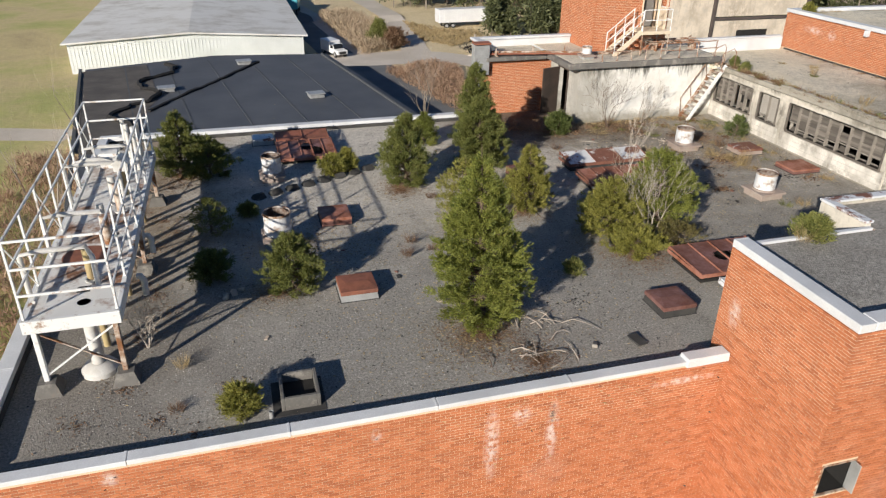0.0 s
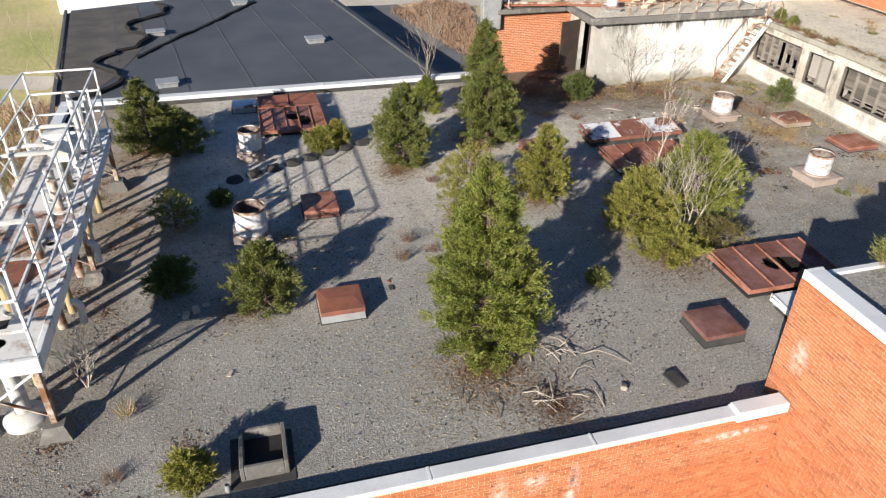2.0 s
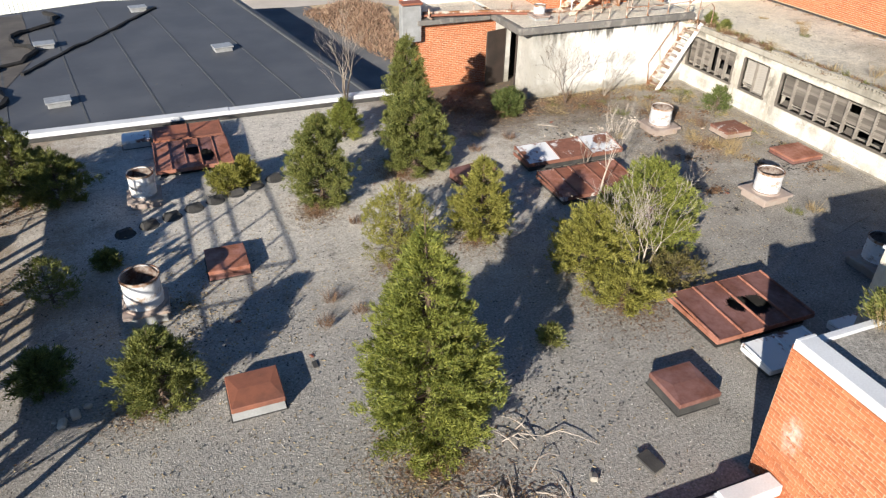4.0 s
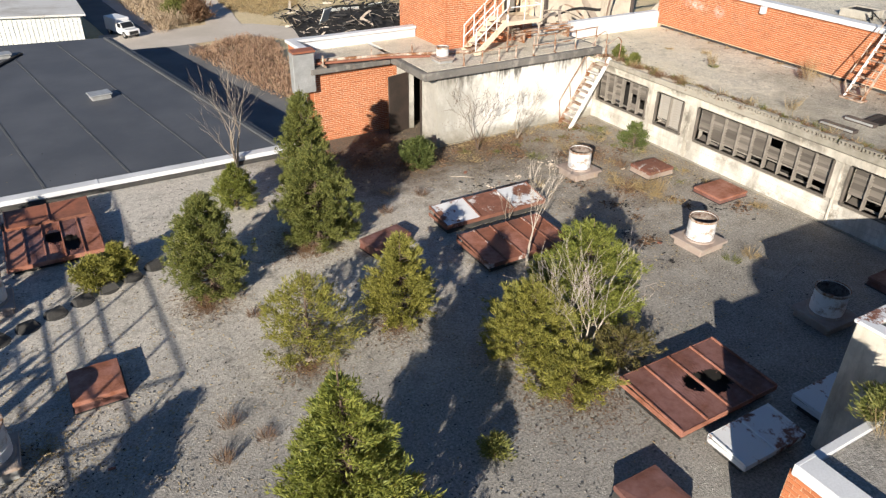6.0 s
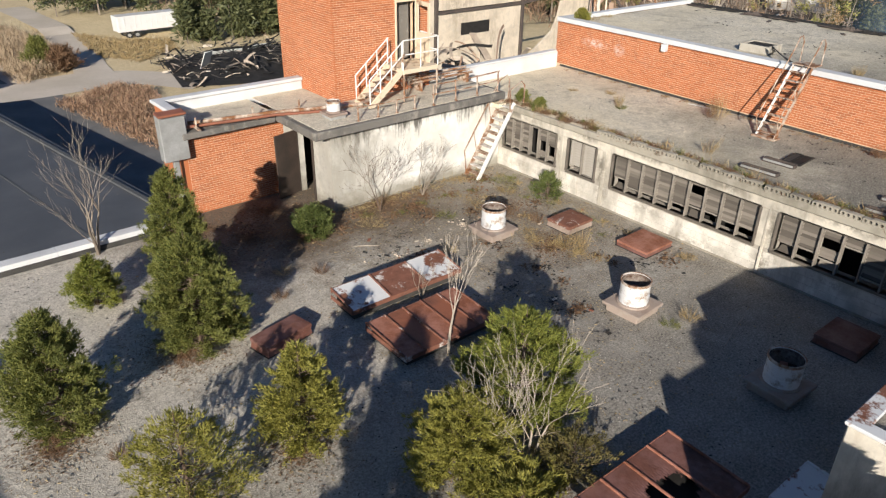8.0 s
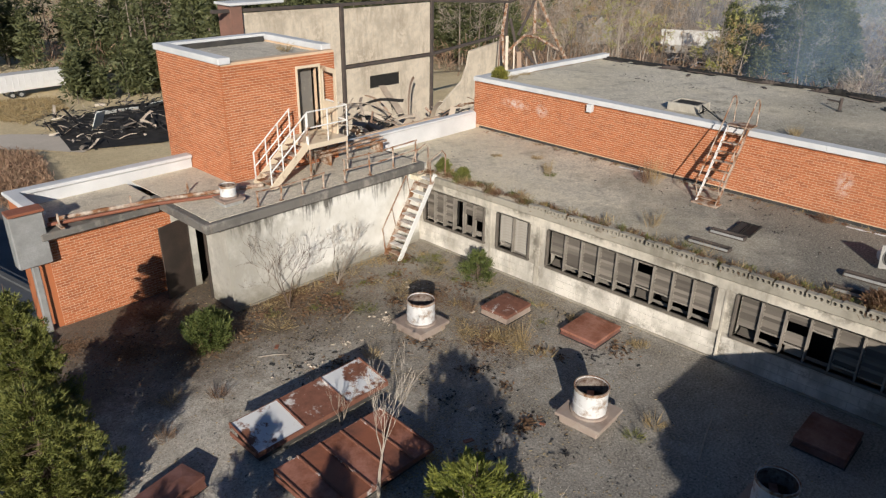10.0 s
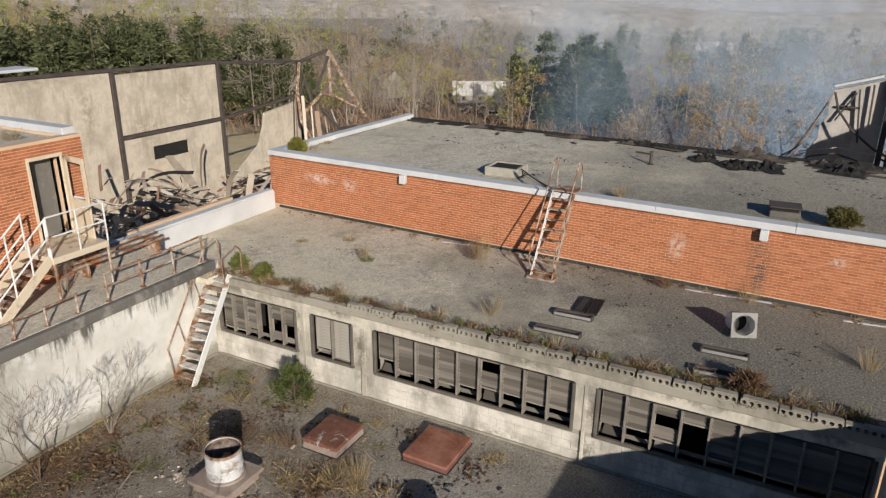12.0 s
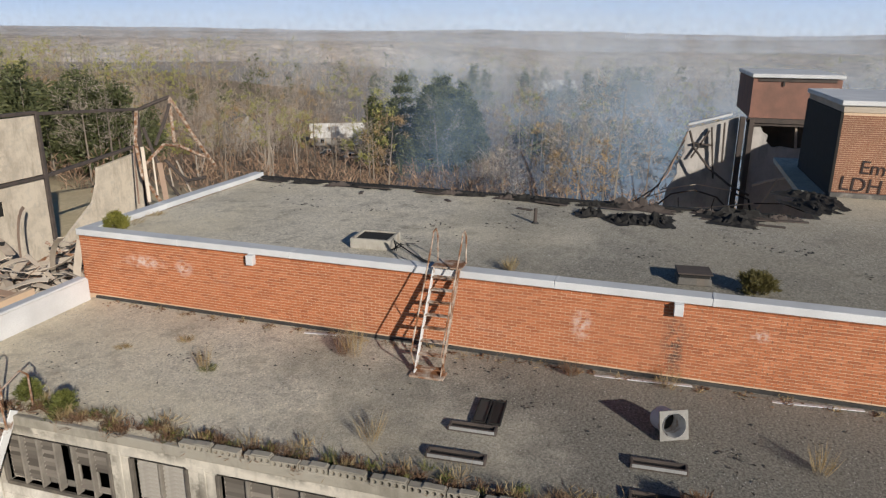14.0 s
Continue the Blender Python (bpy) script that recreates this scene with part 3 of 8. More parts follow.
def strip(name, pts, width, material, label, category, lift=0.03):
    g, vs, fs = Geo(), [], []
    line = []
    for (a, b) in zip(pts, pts[1:]):
        for i in range(8):
            f = i / 8
            line.append((a[0] + (b[0] - a[0]) * f, a[1] + (b[1] - a[1]) * f))
    line.append(pts[-1])
    for i, p in enumerate(line):
        q, o = line[min(i + 1, len(line) - 1)], line[max(i - 1, 0)]
        d = Vector((q[0] - o[0], q[1] - o[1])).normalized()
        w = width * 0.5 * (1 + 0.14 * noise.noise((p[0] * 0.15, p[1] * 0.15, 2)))
        for s in (-1, 0, 1):
            x, y = p[0] - d.y * w * s, p[1] + d.x * w * s
            vs.append((x, y, ground_z(x, y) + lift))
    for i in range(len(line) - 1):
        for s in (0, 1):
            fs.append((i * 3 + s, i * 3 + s + 1, i * 3 + 4 + s, i * 3 + 3 + s))
    g.add(vs, fs)
    return structure(name, g, material, label, category)


strip("road", [(19.6, 40), (17.8, 62), (16.0, 78), (14.2, 90)], 8.2, ASPHALT, "worn dark asphalt lane beside the low roof", "road", 0.03)
strip("road_1", [(13.8, 91), (12.8, 104), (10.8, 120), (2.6, 190)], 5.0, ASPHALT, "grey asphalt lane beside the metal shed", "road", 0.045)
strip("road_2", [(10.1, 90.5), (17.1, 89.8), (23.1, 90.4)], 7.2, GRAVEL_ROAD, "pale gravel drive", "road", 0.06)
strip("road_7", [(21.1, 91.4), (25.1, 89.8), (28.6, 86.6), (31.6, 82.5)], 5.4, GRAVEL_ROAD, "pale gravel drive past the burnt heap", "road", 0.067)
strip("road_3", [(23.4, 92), (24.4, 99), (25.1, 107), (25.8, 116), (24.6, 140)], 3.8, GRAVEL_ROAD, "pale gravel track", "road", 0.075)
strip("road_6", [(16.5, 93), (15.1, 105), (13.8, 120), (8.1, 160)], 2.0, GRAVEL_ROAD, "sandy shoulder of the lane", "road", 0.07)
strip("road_4", [(-13.4, 66), (-23.4, 69), (-44.4, 72)], 3.2, GRAVEL_ROAD, "pale dirt path through the grass", "path", 0.04)

# ---- main roof ----
X0 = -4.55
structure("roof_main", Geo().box(X0, 12.0, -0.5, 22.0, 31.0, 0.0), GRAVEL, "flat tar-and-gravel roof deck with moss and litter", "roof")

g = Geo().box(X0 - 0.15, 11.75, -11, 10.0, 12.0, 0.17)
wall_front = structure("wall_front", g, MORTAR, "red brick facade under the roof edge", "wall")
g = Geo().box(X0 - 0.15, 12.0, -11, X0 + 0.12, 30.4, 0.12)
wall_west = structure("wall_west", g, MORTAR, "red brick side wall under the roof edge", "wall")
g = Geo().box(X0 - 0.15, 30.15, -11, 10.6, 30.42, 0.12)
structure("wall_north", g, MORTAR, "brick wall above the lower black roof", "wall")


def coping(name, x0, y0, x1, y1, z, thick=0.15):
    """A row of sheet-metal coping lengths with butt joints, on a timber nailer."""
    long_x = abs(x1 - x0) > abs(y1 - y0)
    span = abs(x1 - x0) if long_x else abs(y1 - y0)
    n = max(1, round(span / 3.05))
    rng = random.Random(int(x0 * 10 + y0))
    core = structure(name, Geo().box(x0 + 0.03, y0 + 0.03, z - thick - 0.001, x1 - 0.03, y1 - 0.03, z - 0.02), COPING, "white sheet-metal parapet coping with lapped joints", "coping")
    for i in range(n):
        a, b = i / n, (i + 1) / n
        dz = rng.uniform(-0.006, 0.006)
        if long_x:
            xa, xb = x0 + (x1 - x0) * a + 0.003, x0 + (x1 - x0) * b - 0.003
            g = Geo().box(xa, y0, z - thick + dz, xb, y1, z + dz, 0.012)
            lap = Geo().box(xb - 0.05, y0 - 0.003, z - thick - 0.002, xb - 0.002, y1 + 0.003, z + dz + 0.004, 0.004)
        else:
            ya, yb = y0 + (y1 - y0) * a + 0.003, y0 + (y1 - y0) * b - 0.003
            g = Geo().box(x0, ya, z - thick + dz, x1, yb, z + dz, 0.012)
            lap = Geo().box(x0 - 0.003, yb - 0.05, z - thick - 0.002, x1 + 0.003, yb - 0.002, z + dz + 0.004, 0.004)
        piece = part("coping_length", g, COPING, core)
        part("lap_joint", lap, COPING, piece)
    return core


coping("coping_front", X0 - 0.18, 11.7, 9.1, 11.97, 0.26, 0.1)
g = Geo()
for i in range(2):
    g.box(8.95 + 0.02 * i, 11.66 + 0.01 * i, 0.12, 9.98, 11.99 - 0.02 * i, 0.27 + 0.05 * i, 0.015, Matrix.Translation((0, 0, 0.01 * i)))
structure("coping_end", g, COPING, "lifted white coping end piece against the brick tower", "coping")
coping("coping_west", X0 - 0.18, 12.06, X0 + 0.16, 30.1, 0.26)
coping("coping_north", X0 - 0.18, 30.1, 10.2, 30.46, 0.27)
g = Geo()
g.box(X0 + 0.12, 12.0, 0.0, 9.98, 12.07, 0.19, 0.01).box(X0 + 0.12, 12.07, 0, X0 + 0.2, 30.1, 0.14, 0.01).box(X0 + 0.2, 30.05, 0, 10.6, 30.14, 0.14, 0.01)
structure("flashing", g, FLASHING, "black tar flashing along the roof edge", "flashing")

# ---- brick tower with its own gravel roof ----
g = Geo().box(10.012, 9.62, -11, 20.95, 12.35, 2.5).box(10.012, 9.012, -11, 20.95, 9.62, -1.22).box(10.012, 9.012, -0.44, 20.95, 9.62, 2.5).box(10.012, 9.012, -1.22, 10.22, 9.62, -0.44).box(11.0, 9.012, -1.22, 20.95, 9.62, -0.44).box(13.55, 12.35, -11, 20.95, 13.65, 2.35)
tower = structure("wall_tower", g, MORTAR, "red brick tower with white coping and a dark window", "wall")
g = Geo().box(10.3, 9.3, 2.4, 20.95, 12.25, 2.52).box(13.6, 12.25, 2.4, 20.95, 13.55, 2.525)
structure("roof_tower", g, GRAVEL, "flat gravel roof of the brick tower", "roof")
coping("coping_tower_w", 9.96, 8.96, 10.3, 12.3, 2.73, 0.17)
coping("coping_tower_s", 10.3, 8.96, 20.95, 9.3, 2.73, 0.17)
structure("trim", Geo().box(10.3, 12.26, 2.44, 13.5, 12.38, 2.57, 0.01), COPING, "thin pale metal edge of the tower roof", "trim")
g = Geo().box(10.3, 9.3, 2.5, 10.36, 12.2, 2.66, 0.01).box(10.36, 9.3, 2.5, 20.9, 9.36, 2.66, 0.01)
structure("flashing_tower", g, FLASHING, "black tar flashing inside the tower coping", "flashing")
g = Geo().box(13.4, 12.38, 0.0, 13.56, 13.72, 2.62, 0.02).box(13.56, 13.56, 0, 20.9, 13.74, 2.6, 0.02)
structure("wall_lift", g, CONCRETE, "bare weathered concrete wall with a chipped top edge", "wall")
g = Geo().box(13.38, 12.38, 2.62, 13.62, 13.76, 2.68, 0.015).box(13.62, 13.5, 2.62, 20.9, 13.76, 2.675, 0.015)
structure("trim_lift", g, WHITE_RUST, "peeling white metal rim on the concrete wall", "trim")
# a deep window in the tower's front
tower_window = tagged(part("window_1", Geo().box(10.22, 8.99, -1.22, 10.245, 9.04, -0.44).box(10.975, 8.99, -1.22, 11.0, 9.04, -0.44).box(10.245, 8.99, -1.22, 10.975, 9.04, -1.195).box(10.245, 8.99, -0.465, 10.975, 9.04, -0.44), RUSTY_STEEL), "small open steel-framed window in the brick tower", "window", kind="structure")
# black pane and lining paint the darkness inside the opening
part("pane", Geo().box(10.23, 9.55, -1.21, 10.99, 9.61, -0.45), DARK, tower_window, "black pane standing for the dark inside")
part("reveal", Geo().box(10.222, 9.045, -1.218, 10.232, 9.55, -0.442).box(10.988, 9.045, -1.218, 10.998, 9.55, -0.442).box(10.232, 9.045, -1.218, 10.988, 9.55, -1.208).box(10.232, 9.045, -0.452, 10.988, 9.55, -0.442), DARK, tower_window, "black lining painting the shade in the reveal")
part("sash", Geo().box(10.95, 8.84, -1.18, 10.97, 9.06, -0.48, 0.004), GALV, tower_window, "open steel sash")

# ---- east wall with louvred windows, and the middle roof ----
XE, ZM = 21.0, 2.25
WINDOWS = [(28.14, 25.8, 6), (25.26, 24.2, 2), (23.52, 18.98, 9), (18.43, 13.9, 9)]
SILL, HEAD = 0.76, 1.79
g = Geo()
g.box(XE + 0.01, 13.75, 0, XE + 0.3, 28.6, SILL)
g.box(XE + 0.01, 13.75, HEAD, XE + 0.3, 28.6, ZM - 0.12)
ends = [28.6] + [y for w in WINDOWS for y in w[:2]] + [13.75]
for i in range(0, len(ends), 2):
    g.box(XE + 0.01, ends[i + 1], SILL, XE + 0.3, ends[i], HEAD)
wall_east = structure("wall_east", g, JOINT, "whitewashed concrete-block wall with louvred window openings", "wall")
_block_mesh = mesh_of("block", Geo().box(0, 0.004, 0.004, 0.03, 0.399, 0.197, 0.006), BLOCK)
rng = random.Random(5)
for row in range(3):
    y = 13.9 - (0.2 if row % 2 else 0)
    while y < 28.25:
        o = new("block", _block_mesh)
        o.parent = wall_east
        o.matrix_basis = pose(XE - rng.uniform(-0.001, 0.0035), y, 0.03 + row * 0.2033)
        y += 0.4033
g = Geo()
for a, b in zip(ends[::2], ends[1::2]):
    g.box(XE - 0.035, b + 0.05, SILL + 0.0, XE + 0.012, a - 0.05, HEAD, 0.012)
    g.box(XE - 0.055, b + 0.1 + (a - b) * 0.25, 0.05, XE - 0.03, a - 0.1 - (a - b) * 0.25, HEAD + 0.1, 0.01)
part("pier_facing", g, CONCRETE, wall_east, "stained concrete piers between the windows")
g = Geo().box(XE - 0.05, 13.75, HEAD, XE + 0.012, 28.3, ZM - 0.13, 0.015)
part("lintel", g, CONCRETE, wall_east, "stained concrete lintel band")
# painted black in place of the darkness behind the louvres
structure("wall_east_back", Geo().box(XE + 1.6, 13.7, 0, XE + 1.7, 28.7, ZM - 0.1).box(XE + 0.3, 13.7, 0, XE + 1.6, 28.7, 0.05), DARK, "black back wall and floor standing for the unlit room behind the louvres", "wall")
structure("floor_curb", Geo().box(XE - 0.07, 13.8, 0, XE - 0.002, 28.28, 0.045, 0.015).box(14.4, 28.37, 0, 20.9, 28.44, 0.04, 0.015), MOSSY, "dirty mortar fillet at the foot of the walls", "flashing")

_slat_mesh = {}
MULLION = two_tone("weathered_mullion", (0.29, 0.26, 0.22), (0.18, 0.16, 0.135), 3.0, fine=25)
LOUVER_PALE = two_tone("bleached_louvre_wood", (0.44, 0.41, 0.36), (0.3, 0.27, 0.23), 5.0, fine=30)


# for each bay: open gap at the foot, slats missing from and to (from the foot), as shares of the height
BAYS = {
    2: ((0.08, 0, 0), (0.08, 0, 0), (0.22, 0, 0), (0.96, 0, 0), (0.14, 0.3, 0.62), (0.12, 0.2, 0.55)),
    3: ((0.16, 0, 0), (0.02, 0, 0)),
    4: ((0.36, 0, 0), (0.17, 0, 0), (0.2, 0, 0), (0.18, 0, 0), (0.25, 0, 0), (0.32, 0.66, 0.95), (0.33, 0, 0), (0.28, 0, 0), (0.3, 0, 0)),
    5: ((0.3, 0, 0), (0.33, 0, 0), (0.24, 0.5, 0.8), (0.74, 0, 0), (0.16, 0, 0), (0.12, 0, 0), (0.1, 0, 0), (0.14, 0, 0), (0.2, 0, 0))}


def louver_window(index, y_left, y_right, bays, seed):
    rng = random.Random(seed)
    win = tagged(part("window_%d" % index, Geo().box(XE - 0.06, y_right - 0.06, SILL - 0.07, XE + 0.16, y_left + 0.06, SILL, 0.012)
                      .box(XE - 0.05, y_right - 0.05, HEAD, XE + 0.14, y_left + 0.05, HEAD + 0.05, 0.01)
                      .box(XE - 0.07, y_right - 0.07, SILL, XE + 0.14, y_right, HEAD, 0.01)
                      .box(XE - 0.07, y_left, SILL, XE + 0.14, y_left + 0.07, HEAD, 0.01), TIMBER_DARK),
                 "row of weathered grey louvred shutters with open lower gaps", "window", "louvred windows", "structure")
    w, h = (y_left - y_right) / bays, HEAD - SILL
    slat_mat = LOUVER_PALE if index == 3 else LOUVER
    key = (round(w, 2), index == 3)
    if key not in _slat_mesh:
        _slat_mesh[key] = mesh_of("slat", Geo().box(-0.004, 0.03, -0.044, 0.004, w - 0.03, 0.044, 0.0, pose(0, 0, 0, 0, 38, 0)), slat_mat)
    for i in range(1, bays):
        y = y_right + i * w
        part("mullion", Geo().box(XE - 0.04, y - 0.021, SILL, XE + 0.12, y + 0.021, HEAD, 0.006), MULLION, win)
    for i, (low, g0, g1) in enumerate(BAYS[index]):
        yb = y_left - (i + 1) * w
        z_low = SILL + low * h
        panel = part("louvre_panel", Geo().box(XE + 0.05, yb + 0.024, z_low, XE + 0.075, yb + 0.04, HEAD).box(XE + 0.05, yb + w - 0.04, z_low, XE + 0.075, yb + w - 0.024, HEAD)
                     .box(XE + 0.045, yb + 0.024, z_low - 0.03, XE + 0.08, yb + w - 0.024, z_low), TIMBER, win)
        z = HEAD - 0.035
        while z > z_low + 0.02:
            if not SILL + g0 * h < z < SILL + g1 * h:
                o = new("slat", _slat_mesh[key])
                o.parent = panel
                o.matrix_basis = pose(XE + 0.055, yb, z, rng.gauss(0, 0.5), rng.gauss(0, 4), 0)
            z -= 0.083
    if index > 3:
        for i, t in ((0, 50), (5 if index == 4 else 2, 20)):
            part("flap", Geo().box(0, 0.06, 0, 0.012, w - 0.07, 0.2, 0.0, pose(XE + 0.09, y_left - (i + 1) * w, SILL + 0.02, 0, t, 0)), LOUVER, win, "fallen shutter board")


for i, (a, b, n) in enumerate(WINDOWS):
    louver_window(i + 2, a, b, n, 20 + i)

YN = 30.62
structure("roof_middle", Geo().box(XE - 0.02, -5, ZM - 0.14, 26.4, YN + 0.1, ZM).box(20.6, 28.12, ZM - 0.14, XE - 0.02, YN, ZM), GRAVEL_TAN, "flat gravel roof with weeds along its edge", "roof")
g = Geo().box(XE - 0.14, 13.75, ZM - 0.17, XE - 0.022, 28.05, ZM + 0.02, 0.02)
eave = structure("trim_eave", g, MOSSY, "crumbling concrete eave edge", "trim")


def hollow_plank(y0, holes, pitch, h, r, depth):
    """The end of a hollow-core roof plank: a concrete face with a row of round cores that run inwards."""
    g, voids, n = Geo(), Geo(), 12
    width = holes * pitch
    for c in range(holes):
        yc = y0 + (c + 0.5) * pitch
        vs = []
        for k in range(n):
            a = 2 * math.pi * (k + 0.5) / n
            vs.append((0, yc + r * math.cos(a), h / 2 + r * math.sin(a)))
        for k in range(n):
            a = 2 * math.pi * (k + 0.5) / n
            q = 1 / max(abs(math.cos(a)) / (pitch / 2), abs(math.sin(a)) / (h / 2))
            vs.append((0, yc + q * math.cos(a), h / 2 + q * math.sin(a)))
        vs += [(depth, y, z) for _, y, z in vs[:n]]
        g.add(vs, [(k, (k + 1) % n, n + (k + 1) % n, n + k) for k in range(n)] + [(k, 2 * n + k, 2 * n + (k + 1) % n, (k + 1) % n) for k in range(n)])
        # black discs at the back paint the darkness of the cores
        voids.add(vs[2 * n:], [tuple(range(n))])
    y1 = y0 + width
    g.add([(0, y0, h), (0, y1, h), (0.14, y1, h), (0.14, y0, h)], [(0, 1, 2, 3)])
    g.add([(0, y0, 0), (0, y0, h), (0.14, y0, h), (0.14, y0, 0), (0, y1, 0), (0, y1, h), (0.14, y1, h), (0.14, y1, 0)], [(0, 1, 2, 3), (4, 7, 6, 5), (0, 3, 7, 4)])
    return g, voids


rng = random.Random(31)
y = 13.82
while y < 23.9:
    holes = 5 if rng.random() < 0.75 else 4
    face, voids = hollow_plank(0, holes, 0.118, 0.115, 0.04, 0.09)
    plank = part("plank_end", face, MOSSY, eave, "broken end of a hollow-core concrete plank")
    plank.matrix_basis = pose(XE - 0.165 + rng.uniform(0, 0.03), y, ZM + 0.022 + rng.uniform(-0.006, 0.008), rng.gauss(0, 0.8), 0, 0)
    part("core_back_disc", voids, DARK, plank, "black disc painted as the dark of a core")
    if rng.random() < 0.7:
        l = holes * 0.118 * rng.uniform(0.4, 0.95)
        part("topping", Geo().box(0.01, 0.02, 0.116, 0.14, 0.02 + l, 0.13 + rng.uniform(0, 0.015), 0.006), MOSSY, plank, "thin broken topping")
    y += holes * 0.118 + rng.choice((0.02, 0.05, 0.11))

# ---- upper roof ----
XU, ZU = 26.2, 3.98
UPPER = pose(26.3, 30.9, 0, 0, 0, -1.55) @ Matrix.Translation((-26.2, -31.7, 0))


def turned(ob):
    """Set a thing of the upper block by that block's own, slightly turned, axes."""
    ob.matrix_basis = UPPER @ ob.matrix_basis
    return ob



g = Geo().box(XU + 0.012, -5, -11, XU + 0.3, 31.7, ZU - 0.1).box(XU + 0.3, 31.4, -11, 34.5, 31.7, ZU - 0.1).box(34.2, 14, -11, 34.5, 31.4, ZU - 0.1)
wall_upper = turned(structure("wall_upper", g, MORTAR, "long red brick wall with pale stains and a white coping", "wall"))
turned(structure("roof_upper", Geo().box(XU + 0.3, -5, ZU - 0.25, 34.45, 31.4, ZU - 0.06).box(34.45, -5, ZU - 0.25, 46, 13.2, ZU - 0.06), GRAVEL_TAN, "broad flat gravel roof with a charred far edge", "roof"))
turned(coping("coping_upper_w", XU - 0.05, -5, XU + 0.33, 31.75, ZU + 0.12, 0.16))
turned(coping("coping_upper_n", XU + 0.33, 31.4, 34.5, 31.75, ZU + 0.12, 0.16))
turned(structure("flashing_upper", Geo().box(XU - 0.05, 9.4, ZM, XU + 0.01, 31.4, ZM + 0.075, 0.01), FLASHING, "black tar flashing at the foot of the brick wall", "flashing"))

# ---- north strip: brick wall, concrete wall, roof slab, parapet ----
ZS, YC, YB = 2.62, 28.44, 30.72
g = Geo().box(11.1, YB, 0, 14.1, YB + 0.28, ZS - 0.2)
wall_brick_n = structure("wall_brick_corner", g, MORTAR, "red brick wall beside a dark doorway", "wall")
wall_n = structure("wall_concrete", Geo().box(14.4, YC, 0, XE + 0.3, YC + 0.24, ZS - 0.16), LIMEWASH, "stained pale concrete wall with dark streaks", "wall")
part("return_wall", Geo().box(14.4, YC + 0.24, 0, 14.6, 29.5, ZS - 0.16).box(14.4, 30.42, 0, 14.6, YB + 0.28, ZS - 0.16).box(14.4, 29.5, 2.05, 14.6, 30.42, ZS - 0.16), LIMEWASH, wall_n)
part("corner_pier", Geo().box(14.1, YB - 0.02, 0, 14.4, YB + 0.28, ZS - 0.2), LIMEWASH, wall_n)
# black sheets paint the darkness behind the doorway
structure("doorway_backing", Geo().box(15.6, YC + 0.3, 0, 15.7, YB + 0.28, 2.3).box(14.6, YB + 0.28, 0, 15.7, YB + 0.38, 2.3), DARK, "black sheets standing for the unlit room behind the doorway", "wall")
g = Geo()
g.box(13.75, YC - 0.3, ZS - 0.24, 20.95, YB + 0.28, ZS, 0.03).box(10.95, YB - 0.3, ZS - 0.26, 13.75, YB + 0.28, ZS - 0.08, 0.03)
structure("slab_north", g, SLAB, "dark soot-stained concrete roof slab with a ragged lip", "roof slab")
structure("roof_north", Geo().box(11.1, YB + 0.05, ZS - 0.06, 13.8, 32.4, ZS - 0.02).box(13.95, YC - 0.14, ZS - 0.01, 20.8, 32.4, ZS + 0.012).box(20.6, YC + 0.4, ZM - 0.1, 20.84, YN, ZS), GRAVEL_PALE, "narrow flat gravel roof strip", "roof")
g = Geo().box(11.05, 32.4, ZS - 0.3, 15.75, 32.55, ZS + 0.3, 0.02).box(10.9, 32.32, ZS + 0.3, 15.75, 32.65, ZS + 0.4, 0.02).box(10.9, 30.6, ZS + 0.3, 11.2, 32.32, ZS + 0.42, 0.02)
structure("wall_corner", Geo().box(10.98, 30.75, -11, 11.1, 32.55, ZS + 0.3), BRICK, "red brick return wall at the roof corner", "wall")
structure("parapet_north", g, COPING, "white-painted parapet with coping", "parapet")
g = Geo().box(19.45, YN, ZM, 26.1, YN + 0.16, ZS + 0.22, 0.02).box(19.45, YN - 0.05, ZS + 0.22, 26.0, YN + 0.22, ZS + 0.29, 0.02)
structure("parapet_middle", g, COPING, "white-painted low parapet with a peeling top", "parapet")
structure("wall_north_outer", Geo().box(11.05, 32.55, -11, 26.2, 32.7, ZS - 0.3), MORTAR, "brick outer wall of the north side", "wall")

# ---- brick penthouse ----
PX0, PX1, PY0, PY1, PZ = 15.77, 19.4, 30.3, 33.7, 5.8
g = Geo().box(PX0 + 0.012, PY0 + 0.012, ZS - 0.4, 18.1, PY0 + 0.25, PZ).box(18.82, PY0 + 0.012, ZS - 0.4, PX1, PY0 + 0.25, PZ).box(18.1, PY0 + 0.012, 5.44, 18.82, PY0 + 0.25, PZ).box(18.1, PY0 + 0.012, ZS - 0.4, 18.82, PY0 + 0.25, 3.55)
g.box(PX0 + 0.012, PY0 + 0.25, -11, PX0 + 0.25, PY1, PZ).box(PX1 - 0.25, PY0 + 0.25, -11, PX1, PY1, PZ).box(PX0 + 0.25, PY1 - 0.25, -11, PX1 - 0.25, PY1, PZ)
penthouse = structure("wall_penthouse", g, MORTAR, "red brick stair penthouse with an open door", "wall")
structure("roof_penthouse", Geo().box(PX0 + 0.25, PY0 + 0.2, PZ - 0.2, PX1 - 0.2, PY1 - 0.2, PZ - 0.08), GRAVEL_PALE, "small gravel penthouse roof with weeds", "roof")
structure("flashing_penthouse", Geo().box(PX0 + 0.3, PY0 + 0.22, PZ - 0.1, PX0 + 0.34, PY1 - 0.28, PZ + 0.08).box(PX0 + 0.34, PY1 - 0.32, PZ - 0.1, PX1 - 0.28, PY1 - 0.28, PZ + 0.08), FLASHING, "black flashing inside the penthouse coping", "flashing")
